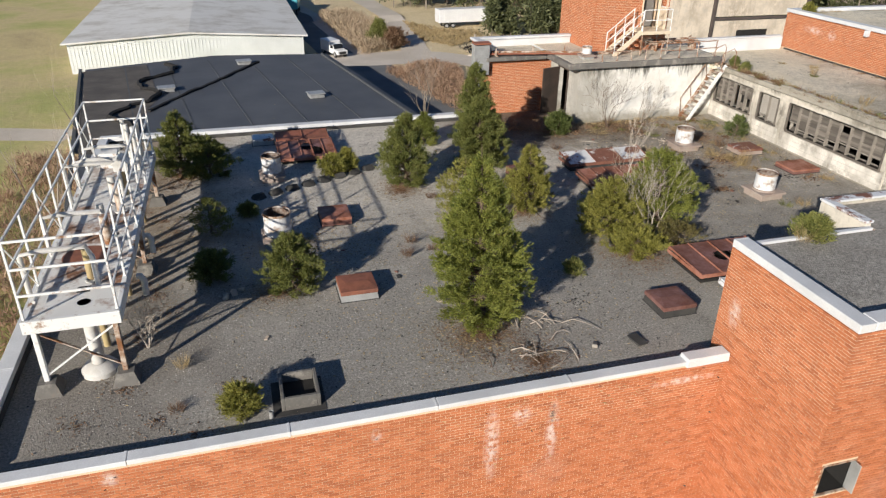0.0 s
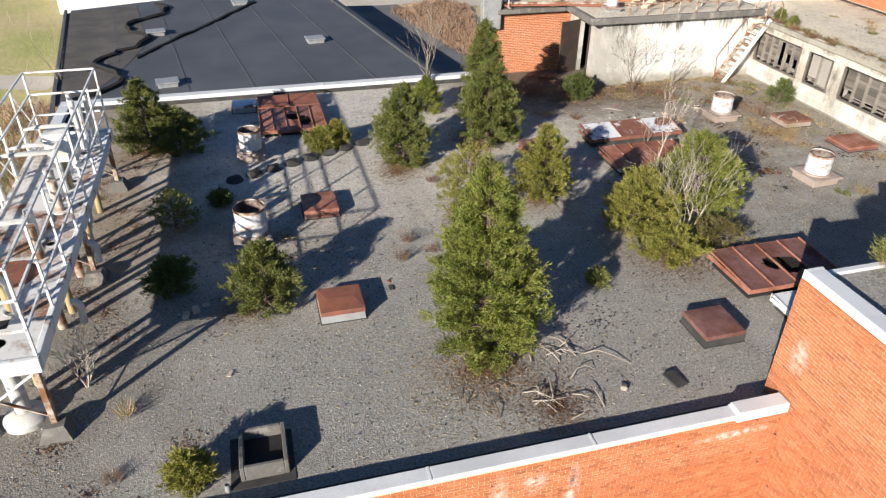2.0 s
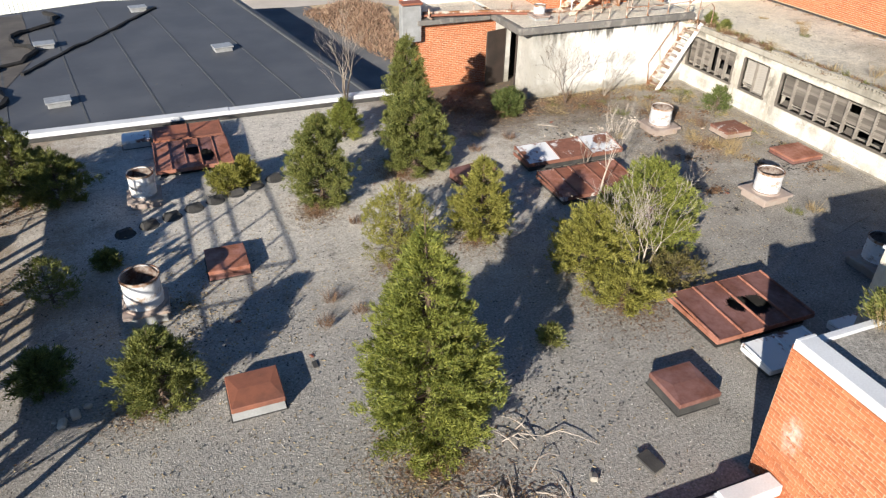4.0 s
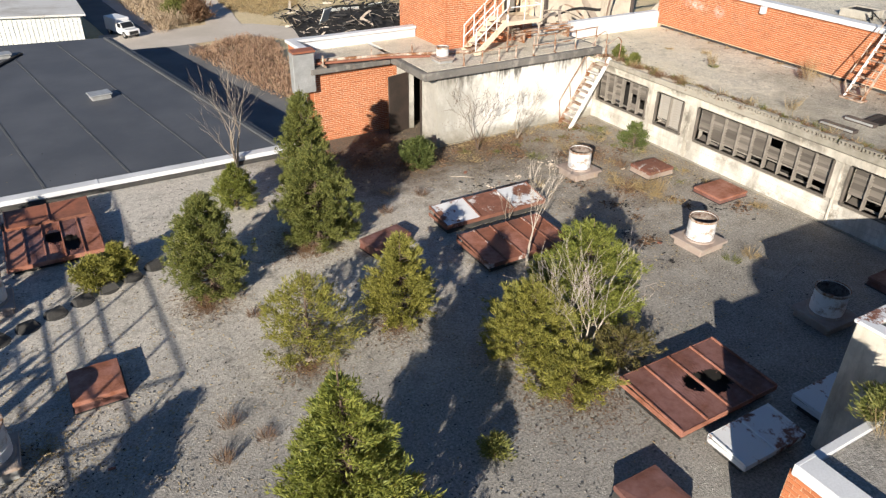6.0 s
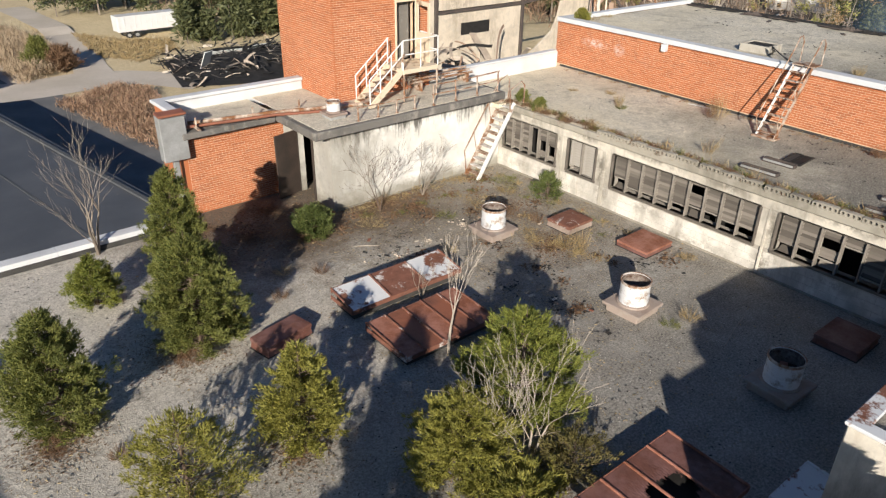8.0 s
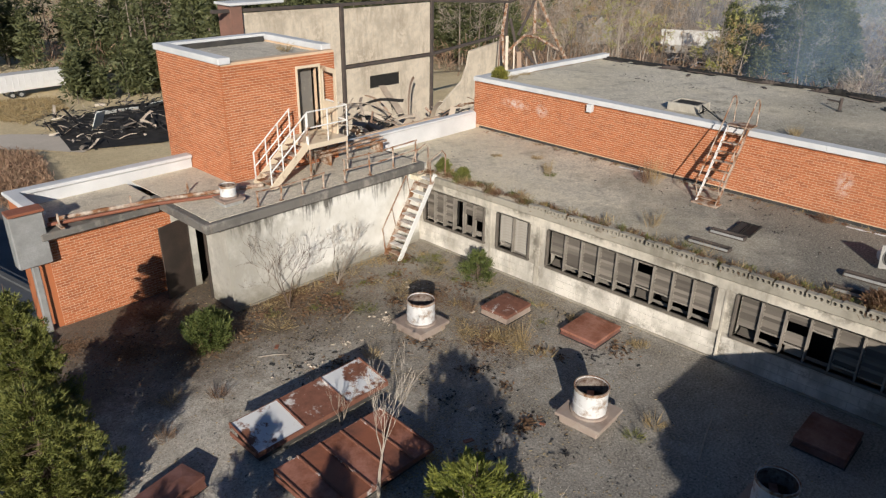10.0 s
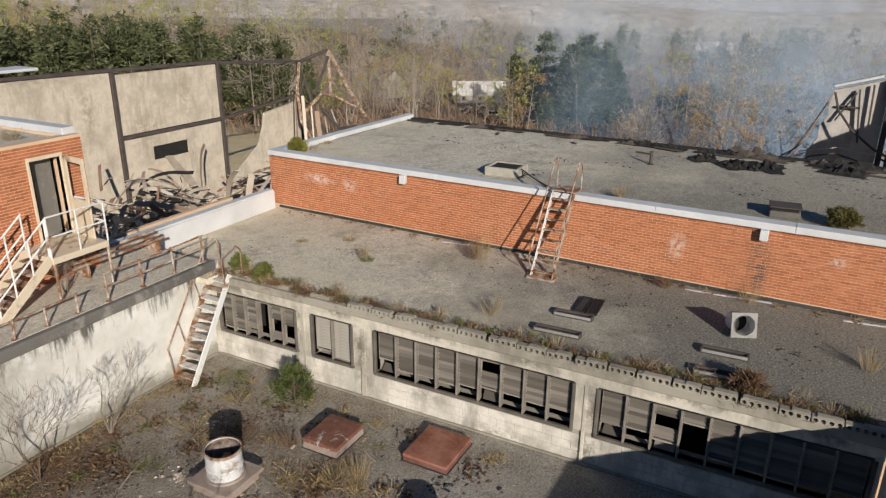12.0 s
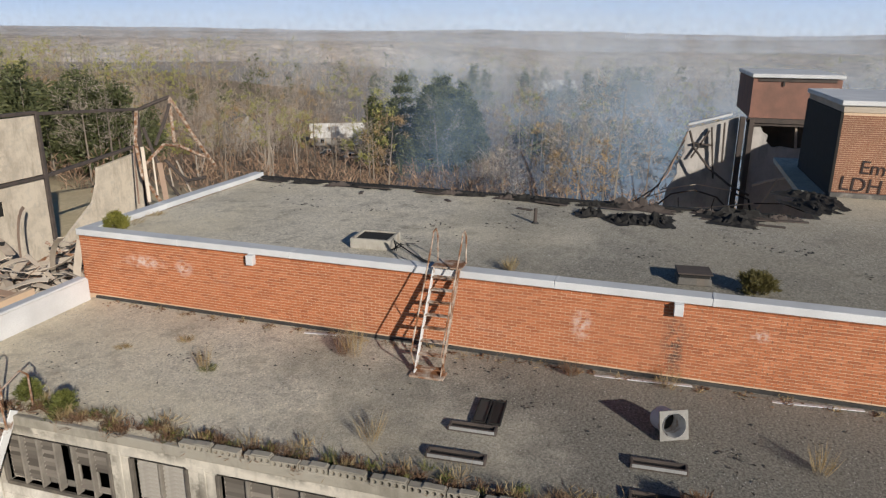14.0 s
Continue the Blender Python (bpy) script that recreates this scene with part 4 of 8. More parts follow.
g = Geo().box(PX0 - 0.05, PY0 - 0.05, PZ - 0.02, PX0 + 0.3, PY1 + 0.05, PZ + 0.15, 0.015).box(PX0 + 0.3, PY1 - 0.28, PZ - 0.02, PX1 + 0.05, PY1 + 0.05, PZ + 0.15, 0.015).box(PX1 - 0.28, PY0 + 0.2, PZ - 0.02, PX1 + 0.05, PY1 - 0.28, PZ + 0.148, 0.015)
structure("coping_penthouse", g, COPING, "white coping round the penthouse roof, broken away at one corner", "coping")
# black back and floor paint the stairwell's darkness
structure("penthouse_void", Geo().box(16.4, PY0 + 1.2, ZS, 19.1, PY0 + 1.3, PZ - 0.2).box(17.6, PY0 + 0.26, 3.4, 19.1, PY0 + 1.2, 3.5), DARK, "black sheets standing for the unlit stairwell in the penthouse", "wall")
pdoor = tagged(part("door_1", Geo().box(18.04, PY0 - 0.03, 3.55, 18.1, PY0 + 0.12, 5.48, 0.006).box(18.82, PY0 - 0.03, 3.55, 18.88, PY0 + 0.12, 5.48, 0.006).box(18.1, PY0 - 0.03, 5.4, 18.82, PY0 + 0.12, 5.48, 0.006), CREAM), "open cream half-glazed door on the penthouse landing", "door", kind="structure")
leaf_m = pose(18.86, PY0 - 0.04, 3.58, 0, 0, -96)
leaf = part("door_leaf", Geo().box(0, -0.02, 0, 0.12, 0.02, 1.85, 0.004, leaf_m).box(0.68, -0.02, 0, 0.8, 0.02, 1.85, 0.004, leaf_m).box(0.12, -0.02, 1.72, 0.68, 0.02, 1.85, 0.004, leaf_m).box(0.12, -0.02, 0.75, 0.68, 0.02, 0.9, 0.004, leaf_m).box(0.12, -0.02, 0, 0.68, 0.02, 0.2, 0.004, leaf_m).box(0.12, -0.008, 0.2, 0.68, 0.008, 0.75, 0, leaf_m), CREAM, pdoor, "cream door leaf with empty glazing")
part("door_curtain", Geo().box(18.3, PY0 + 0.25, 3.6, 18.75, PY0 + 0.27, 5.35, 0.0, Matrix.Identity(4)), SLAB, pdoor, "grey inner panel")

# ---- steel door in the corner ----
sdoor = tagged(part("door_2", Geo().box(14.34, 29.45, 0, 14.4, 29.51, 2.1, 0.005).box(14.34, 30.4, 0, 14.4, 30.46, 2.1, 0.005).box(14.34, 29.51, 2.04, 14.4, 30.4, 2.1, 0.005), DOOR_BROWN), "dark steel door standing open against the brick wall", "door", kind="structure")
part("door_leaf", Geo().box(0, -0.022, 0.02, 0.86, 0.022, 2.03, 0.005, pose(14.34, 30.42, 0.0, 0, 0, 196)), DOOR_BROWN, sdoor, "dark brown steel leaf")

# ---- low black-membrane roof behind ----
ZB = -7.5
roof_pts = [(-7.6, 31.0), (18.6, 31.0), (10.4, 81.0), (-1.5, 82.6), (-13.6, 78.5)]
g = Geo()
g.add([(x, y, ZB) for x, y in roof_pts] + [(x, y, ZB - 0.4) for x, y in roof_pts], [(0, 1, 2, 3, 4)] + [(i, (i + 1) % 5, 5 + (i + 1) % 5, 5 + i) for i in range(5)])
structure("roof_black", g, MEMBRANE, "wide low-slope roof of black membrane with welded seams", "roof")
g = Geo()
for k in range(1, 6):
    f = k / 6
    a = (-8 + 26.2 * f, 31.0)
    b = (-14.1 + 24.0 * f, 79.5 if f < 0.5 else 80.3)
    g.beam((a[0], a[1], ZB + 0.01), (b[0], b[1], ZB + 0.01), 0.12, 0.03)
g.beam((18.1, 31.2, ZB + 0.05), (9.85, 80.8, ZB + 0.05), 0.25, 0.16)
g.beam((-8, 31.2, ZB + 0.05), (-14.0, 78.3, ZB + 0.05), 0.25, 0.16)
structure("roof_seams", g, two_tone("membrane_seam", (0.1, 0.105, 0.11), (0.07, 0.075, 0.08), 2.0), "raised seams and metal edge of the black roof", "roof seam")
g = Geo().add([(-13.8, 77.5, ZB + 0.02), (-8, 79.5, ZB + 0.02), (-6.0, 66, ZB + 0.02), (-7.5, 58, ZB + 0.02), (-9.5, 52, ZB + 0.02), (-10.8, 52.5, ZB + 0.02)], [(0, 1, 2, 3, 4, 5)])
structure("roof_patch", g, two_tone("bare_felt", (0.13, 0.115, 0.1), (0.07, 0.062, 0.055), 0.5, fine=3), "bare brown felt where the membrane has peeled back", "roof patch")
rng = random.Random(3)
t = thing("peeled_membrane", "crumpled folds of peeled black membrane on the low roof", "membrane")
part("fold", Geo().tube([(-6.0 + 1.3 * math.sin(i * 0.5) - i * 0.09 + rng.uniform(-0.4, 0.4), 79 - i * 0.8, ZB + rng.uniform(0.02, 0.2)) for i in range(34)], 0.2, 5), DARK, t)
part("fold", Geo().tube([(-6.5 + i * 0.5, 62 + i * 0.85 + rng.uniform(-0.3, 0.3), ZB + rng.uniform(0.0, 0.08)) for i in range(20)], 0.16, 5), DARK, t)
structure("wall_black_roof", Geo().add([(x, y, z) for z in (ZB - 0.4, -11.2) for x, y in roof_pts], [(i, (i + 1) % 5, 5 + (i + 1) % 5, 5 + i) for i in range(5)]), SIDING, "pale side wall of the low building", "wall")
for i, (x, y) in enumerate([(1.5, 77.8), (-5.5, 68.3), (7.1, 63.4), (-3.9, 55.0)]):
    rv = thing("roof_vent", "small grey curb vent on the black roof", "vent", x, y, ZB, 8, "black roof vents")
    part("curb", Geo().box(-0.65, -0.5, 0, 0.65, 0.5, 0.3, 0.03), GALV, rv)
    part("cap", Geo().box(-0.75, -0.6, 0.3, 0.75, 0.6, 0.4, 0.03), GALV, rv)

# ---- white metal shed far behind ----
shed = thing("metal_shed", "long white metal shed with a chalky low-gabled roof", "shed")
sx0, sx1, sy0, sy1, se = -17.0, 8.8, 89.5, 150, -6.85
g = Geo().add([(sx0, sy0, -10.6), (sx1, sy0, -10.6), (sx1, sy0, se), ((sx0 + sx1) / 2, sy0, se + 0.7), (sx0, sy0, se), (sx0, sy1, -10.6), (sx1, sy1, -10.6), (sx1, sy1, se), ((sx0 + sx1) / 2, sy1, se + 0.7), (sx0, sy1, se)],
              [(0, 1, 2, 3, 4), (5, 6, 7, 8, 9), (0, 4, 9, 5), (1, 6, 7, 2)])
part("wall", g, SIDING, shed, "white ribbed metal siding")
g = Geo()
for i in range(64):
    x = sx0 + 0.2 + i * 0.4
    g.box(x, sy0 - 0.04, -10.5, x + 0.06, sy0, se + 0.02 + 0.7 * (1 - abs(x - (sx0 + sx1) / 2) / 12.9))
part("rib", g, SIDING, shed, kind="stuff")
mid = (sx0 + sx1) / 2
g = Geo().add([(sx0 - 0.5, sy0 - 0.5, se - 0.02), (mid, sy0 - 0.5, se + 0.75), (mid, sy1, se + 0.75), (sx0 - 0.5, sy1, se - 0.02), (sx1 + 0.5, sy0 - 0.5, se - 0.02), (sx1 + 0.5, sy1, se - 0.02),
               (sx0 - 0.5, sy0 - 0.5, se - 0.2), (mid, sy0 - 0.5, se + 0.57), (sx1 + 0.5, sy0 - 0.5, se - 0.2)], [(0, 1, 2, 3), (1, 4, 5, 2), (0, 6, 7, 1), (1, 7, 8, 4)])
part("roof", g, TIN_ROOF, shed, "chalky pale tin roof")


# ---- foliage helpers ----
def quads_mesh(name, verts, material):
    """A mesh of separate four-cornered leaves from an array of corner points."""
    n = len(verts)
    me = bpy.data.meshes.new(name)
    me.vertices.add(n)
    me.vertices.foreach_set("co", verts.astype(np.float32).ravel())
    me.loops.add(n)
    me.loops.foreach_set("vertex_index", np.arange(n, dtype=np.int32))
    me.polygons.add(n // 4)
    me.polygons.foreach_set("loop_start", np.arange(0, n, 4, dtype=np.int32))
    me.polygons.foreach_set("loop_total", np.full(n // 4, 4, dtype=np.int32))
    me.materials.append(material)
    me.update(calc_edges=True)
    me.validate()
    return me


def leaf_array(rng, centres, outs, count, length, width, spread, jitter=0.25):
    """Corner points of `count` pointed leaves about each centre, that lean along its direction."""
    c = np.repeat(np.asarray(centres, float), count, 0)
    o = np.repeat(np.asarray(outs, float), count, 0)
    n = len(c)
    d = o + rng.normal(0, spread, (n, 3))
    d /= np.linalg.norm(d, axis=1, keepdims=True) + 1e-9
    s = np.cross(d, rng.normal(0, 1, (n, 3)))
    s /= np.linalg.norm(s, axis=1, keepdims=True) + 1e-9
    size = rng.uniform(0.6, 1.3, (n, 1))
    w = s * width * rng.uniform(0.6, 1.3, (n, 1))
    p = c + rng.normal(0, jitter * length, (n, 3))
    tip = p + d * length * size
    half = p + d * length * size * 0.45
    return np.stack([p, half + w, tip, half - w], 1).reshape(-1, 3)


def cedar(x, y, h, r, material, seed, label, z=0.0, dense=1.0, fullness=0.5, sparse=False, leaf=0.088, name="cedar_tree", lean=(0, 0)):
    """An eastern red cedar: a tapered trunk, rising limbs and ragged sprays of fine foliage."""
    rng = np.random.default_rng(seed)
    tree = thing(name, label, "tree" if h > 1.2 else "shrub", x, y, z)
    trunk, limbs = Geo(), Geo()
    trunk.tube([(0, 0, -0.03), (lean[0] * 0.4, lean[1] * 0.4, h * 0.45), (lean[0], lean[1], h * 0.97)], [0.022 * h + 0.01, 0.014 * h, 0.004], 8)
    cs, os_ = [], []
    limb_count = int(60 * h * dense / 2.2) + 18
    for i in range(limb_count):
        f = 0.02 + 0.97 * (i + rng.uniform(0, 0.8)) / limb_count
        a = i * 2.4 + rng.uniform(-0.5, 0.5)
        prof = min(1.0, (f + 0.12) / 0.34) ** 0.7 * (1 - f) ** (1.1 - fullness * 0.55) + 0.015
        reach = r * prof * rng.uniform(0.82, 1.1) * 1.3
        p0 = np.array([lean[0] * f, lean[1] * f, h * f * 0.9])
        rise = reach * rng.uniform(0.1, 0.55) * (1.0 if f > 0.15 else 0.25)
        tip = p0 + np.array([math.cos(a) * reach, math.sin(a) * reach, rise])
        mid = (p0 + tip) / 2 + np.array([0, 0, -0.08 * reach])
        limbs.tube([p0, mid, tip], [0.008 * h * (1 - f) + 0.004, 0.005, 0.002], 4, False)
        plumes = max(2, int(reach / (leaf * 0.95) * (0.9 if sparse else 1.4)))
        for k in range(plumes):
            u = 0.34 + 0.66 * (k + rng.uniform(0, 1)) / plumes
            ang = a + rng.normal(0, 0.55)
            axis = np.array([math.cos(ang), math.sin(ang), 0.6 + 0.7 * f + rng.normal(0, 0.25)])
            axis /= np.linalg.norm(axis)
            q0 = p0 + (tip - p0) * u + rng.normal(0, 0.05 * reach + 0.015, 3)
            size = leaf * rng.uniform(1.1, 2.0) * (0.22 + 0.88 * (1 - f))
            for w in np.linspace(0, 1, 5):
                q = q0 + axis * size * w + rng.normal(0, leaf * 0.3 * (1.1 - w), 3)
                q[2] = max(q[2], 0.03)
                cs.append(q)
                os_.append(axis)
    part("trunk", trunk, BARK_DARK, tree)
    part("branchwork", limbs, BARK_DARK, tree, tidy=False)
    verts = leaf_array(rng, cs, os_, 5 if sparse else 8, leaf * 0.95, leaf * 0.1, 0.42, 0.3)
    o = new("crown", quads_mesh("crown", verts, material))
    o.parent = tree
    return tree


def bare_tree(x, y, h, seed, label, z=0.0, spread=0.5, stems=1, name="bare_tree", material=None, r=None, depth=5, tilt=(0, 0), flare=0.32):
    """A leafless sapling: forking limbs down to fine twigs."""
    rng = random.Random(seed)
    tree = thing(name, label, "tree" if h > 1.2 else "shrub", x, y, z)
    material = material or BARK_PALE
    trunk, twigs = Geo(), Geo()

    def grow(p, d, length, rad, level):
        pts, rs = [p], [rad]
        q = p
        for k in range(3):
            d = (d + Vector((rng.gauss(0, 0.09), rng.gauss(0, 0.09), 0.05))).normalized()
            q = q + d * length / 3
            pts.append(q)
            rs.append(rad * (1 - 0.18 * (k + 1)))
        (trunk if level < 2 else twigs).tube(pts, rs, 6 if level < 2 else 3, False)
        if level >= depth:
            return
        kids = 3 if level < 3 else 2
        for k in range(kids):
            side = d.orthogonal().normalized()
            side = Matrix.Rotation(rng.uniform(0, 6.28), 3, d) @ side
            nd = (d + side * rng.uniform(0.3, 0.75) * spread * 2 + Vector((0, 0, 0.15))).normalized()
            at = pts[-1] if k == 0 else pts[rng.choice([1, 2, 3])]
            grow(at, nd, length * rng.uniform(0.58, 0.82), max(rs[-1] * 0.7, 0.0032), level + 1)

    for s in range(stems):
        a = s * 6.28 / stems + rng.uniform(-0.5, 0.5)
        t = 0.0 if stems == 1 else flare * rng.uniform(0.5, 1.2)
        grow(Vector((0, 0, -0.03)), Vector((math.cos(a) * t + tilt[0], math.sin(a) * t + tilt[1], 1)).normalized(), h * 0.42, r or (0.014 * h + 0.006), 0)
    part("trunk", trunk, material, tree, tidy=False)
    part("twig_mass", twigs, material, tree, tidy=False)
    return tree


def tuft(x, y, h, r, material, seed, label, z=0.0, count=60, name="weed_tuft", width=0.0035):
    rng = np.random.default_rng(seed)
    a = rng.uniform(0, 6.28, count)
    rr = r * rng.uniform(0, 0.5, count)
    cs = np.stack([np.cos(a) * rr, np.sin(a) * rr, np.zeros(count)], 1)
    outs = np.stack([np.cos(a) * r / h * 0.7, np.sin(a) * r / h * 0.7, np.ones(count)], 1)
    verts = leaf_array(rng, cs, outs, 1, h, width, 0.14, 0.02)
    o = new(name, quads_mesh(name, verts, material))
    o.location = (x, y, z)
    return tagged(o, label, "weed", "weeds on the roofs")


# ---- trees on the main roof ----
GREEN_L = "dense green cedar tree rooted in the gravel roof"
cedar(5.42, 14.68, 4.4, 1.04, CEDAR, 1, "tall bushy green cedar growing through the gravel roof", dense=1.8, fullness=0.62, lean=(-0.05, 0.25))
cedar(5.70, 23.35, 2.7, 0.74, CEDAR_DARK, 2, GREEN_L, dense=1.6, fullness=0.9)
cedar(8.62, 24.35, 2.8, 0.9, CEDAR_DARK, 3, "blue-green cedar tree rooted in the gravel roof", dense=1.6, fullness=0.95)
cedar(9.1, 26.3, 3.6, 0.62, CEDAR_DARK, 4, "slender tall cedar tree behind a broader one", dense=1.5, fullness=1.1)
cedar(8.91, 20.42, 2.3, 0.72, CEDAR_GOLD, 5, "yellow-green cedar tree rooted in the gravel roof", dense=1.3, fullness=0.5)
cedar(6.75, 20.14, 2.1, 0.95, CEDAR_GOLD, 6, "thin olive-green cedar with see-through foliage", dense=1.0, fullness=0.8, sparse=True)
cedar(10.5, 18.05, 1.95, 0.85, CEDAR_GOLD, 7, "spreading yellow-green cedar beneath a leafless tree", dense=1.3, fullness=0.9)
cedar(10.75, 16.85, 0.62, 0.75, CEDAR_GOLD, 42, "low yellow-green cedar at the foot of a leafless tree", dense=1.6, fullness=0.9)
cedar(12.35, 18.55, 2.5, 1.1, CEDAR, 8, "wide olive-green cedar tangled with a leafless tree", dense=1.1, fullness=0.9)
cedar(12.1, 17.0, 0.7, 0.6, CEDAR_BROWN, 43, "low olive-brown cedar before a leafless tree", dense=1.2, fullness=0.95, sparse=True)
cedar(-1.54, 25.97, 2.5, 0.82, CEDAR_DARK, 9, "dark cedar tree beside the steel platform", dense=1.3, fullness=0.6)
cedar(-0.65, 25.77, 1.5, 0.75, CEDAR_DARK, 10, "low dark cedar beside a taller one", dense=1.2, fullness=0.8)
cedar(1.35, 17.19, 1.7, 0.64, CEDAR_DARK, 11, "round dark-green young cedar", dense=1.5, fullness=0.85)
cedar(-0.05, 12.76, 0.7, 0.3, CEDAR_GOLD, 12, "small bright yellow-green cedar seedling by the parapet", dense=2.2, fullness=0.8, leaf=0.09)
cedar(3.49, 24.96, 0.75, 0.42, CEDAR_GOLD, 13, "small bright yellow-green cedar by the rusted covers", dense=2.2, fullness=0.8, leaf=0.09)
cedar(3.99, 25.21, 0.85, 0.3, CEDAR_GOLD, 31, "small bright yellow-green cedar seedling", dense=2.0, fullness=0.8, leaf=0.09)
cedar(13.13, 27.44, 0.9, 0.46, SHRUB, 14, "low dark shrub in the shade of the corner", dense=2.0, fullness=0.9, leaf=0.1)
cedar(20.11, 25.22, 0.9, 0.42, SHRUB, 15, "round green cedar shrub at the block wall", dense=1.3, fullness=0.9, leaf=0.1, sparse=True)
cedar(7.37, 27.36, 1.35, 0.5, CEDAR, 16, "small pale green cedar in front of a bare tree", dense=1.6, fullness=0.55)
cedar(-0.61, 18.28, 0.85, 0.42, SHRUB, 17, "small dark shrub in the shadow of the platform", dense=1.8, fullness=0.8, leaf=0.1)
cedar(-0.61, 21.06, 1.2, 0.55, CEDAR_DARK, 18, "thin olive shrub in the shadow of the platform", dense=1.0, fullness=0.8, sparse=True)
cedar(0.48, 22.06, 0.4, 0.28, CEDAR_DARK, 19, "low dark seedling on the gravel", dense=2.5, leaf=0.08)
cedar(8.5, 16.2, 0.42, 0.16, WEED, 20, "small bright green seedling on the gravel", dense=1.6, leaf=0.1, sparse=True)
cedar(9.26, 24.42, 0.55, 0.35, SHRUB, 21, "small seedling in the shade", dense=1.6, leaf=0.09)
cedar(21.45, 27.85, 0.4, 0.15, CEDAR_DARK, 22, "dark seedling on the middle roof's edge", z=ZM, dense=2.2, leaf=0.08)
cedar(21.33, 26.95, 0.34, 0.16, CEDAR_DARK, 23, "dark seedling on the middle roof's edge", z=ZM, dense=2.2, leaf=0.08)
cedar(11.85, 12.25, 0.5, 0.3, WEED, 41, "yellow-green broom bush on the tower roof", z=2.52, dense=2.0, fullness=0.9, leaf=0.1)
cedar(26.95, 14.75, 0.38, 0.28, CEDAR_BROWN, 24, "brown-green shrub on the upper roof", z=ZU - 0.06, dense=2.0, fullness=0.9, leaf=0.1)
cedar(26.95, 30.3, 0.5, 0.24, CEDAR_GOLD, 25, "yellow-green seedling in the upper roof's corner", z=ZU - 0.06, dense=2.2, leaf=0.08)
cedar(21.42, 15.95, 0.28, 0.2, LITTER, 26, "rust-brown dead shrub on the middle roof's edge", z=ZM, dense=2.2, fullness=0.9, leaf=0.1)
bare_tree(11.6, 17.6, 2.35, 1, "pale leafless tree growing out of a cedar", r=0.03, stems=5, spread=0.5, depth=4, flare=0.42, tilt=(-0.06, 0.05))
bare_tree(12.6, 20.92, 2.25, 2, "slim leafless sapling beside a rusted cover", stems=1, spread=0.26, depth=5, r=0.042)
bare_tree(8.1, 29.9, 2.9, 3, "spreading leafless tree at the white roof edge", stems=3, spread=0.45, depth=4, material=TWIGS)
bare_tree(15.5, 27.65, 2.1, 4, "twiggy leafless tree before the concrete wall", r=0.02, stems=3, spread=0.6, depth=5, material=BARK_DARK)
bare_tree(17.2, 27.8, 1.5, 5, "twiggy leafless shrub before the concrete wall", stems=3, spread=0.5, depth=5, material=TWIGS)
bare_tree(-1.92, 15.51, 1.3, 6, "leafless pale shrub beside the platform leg", stems=5, spread=0.7, depth=4, tilt=(0.15, 0.1))
bare_tree(17.9, 29.5, 0.9, 7, "brown leafless shrub under the landing", z=ZS, stems=4, spread=0.6, depth=4, material=TWIGS)
bare_tree(13.43, 22.95, 1.0, 8, "thin leafless weed stem", stems=2, spread=0.4, depth=3, material=TWIGS)


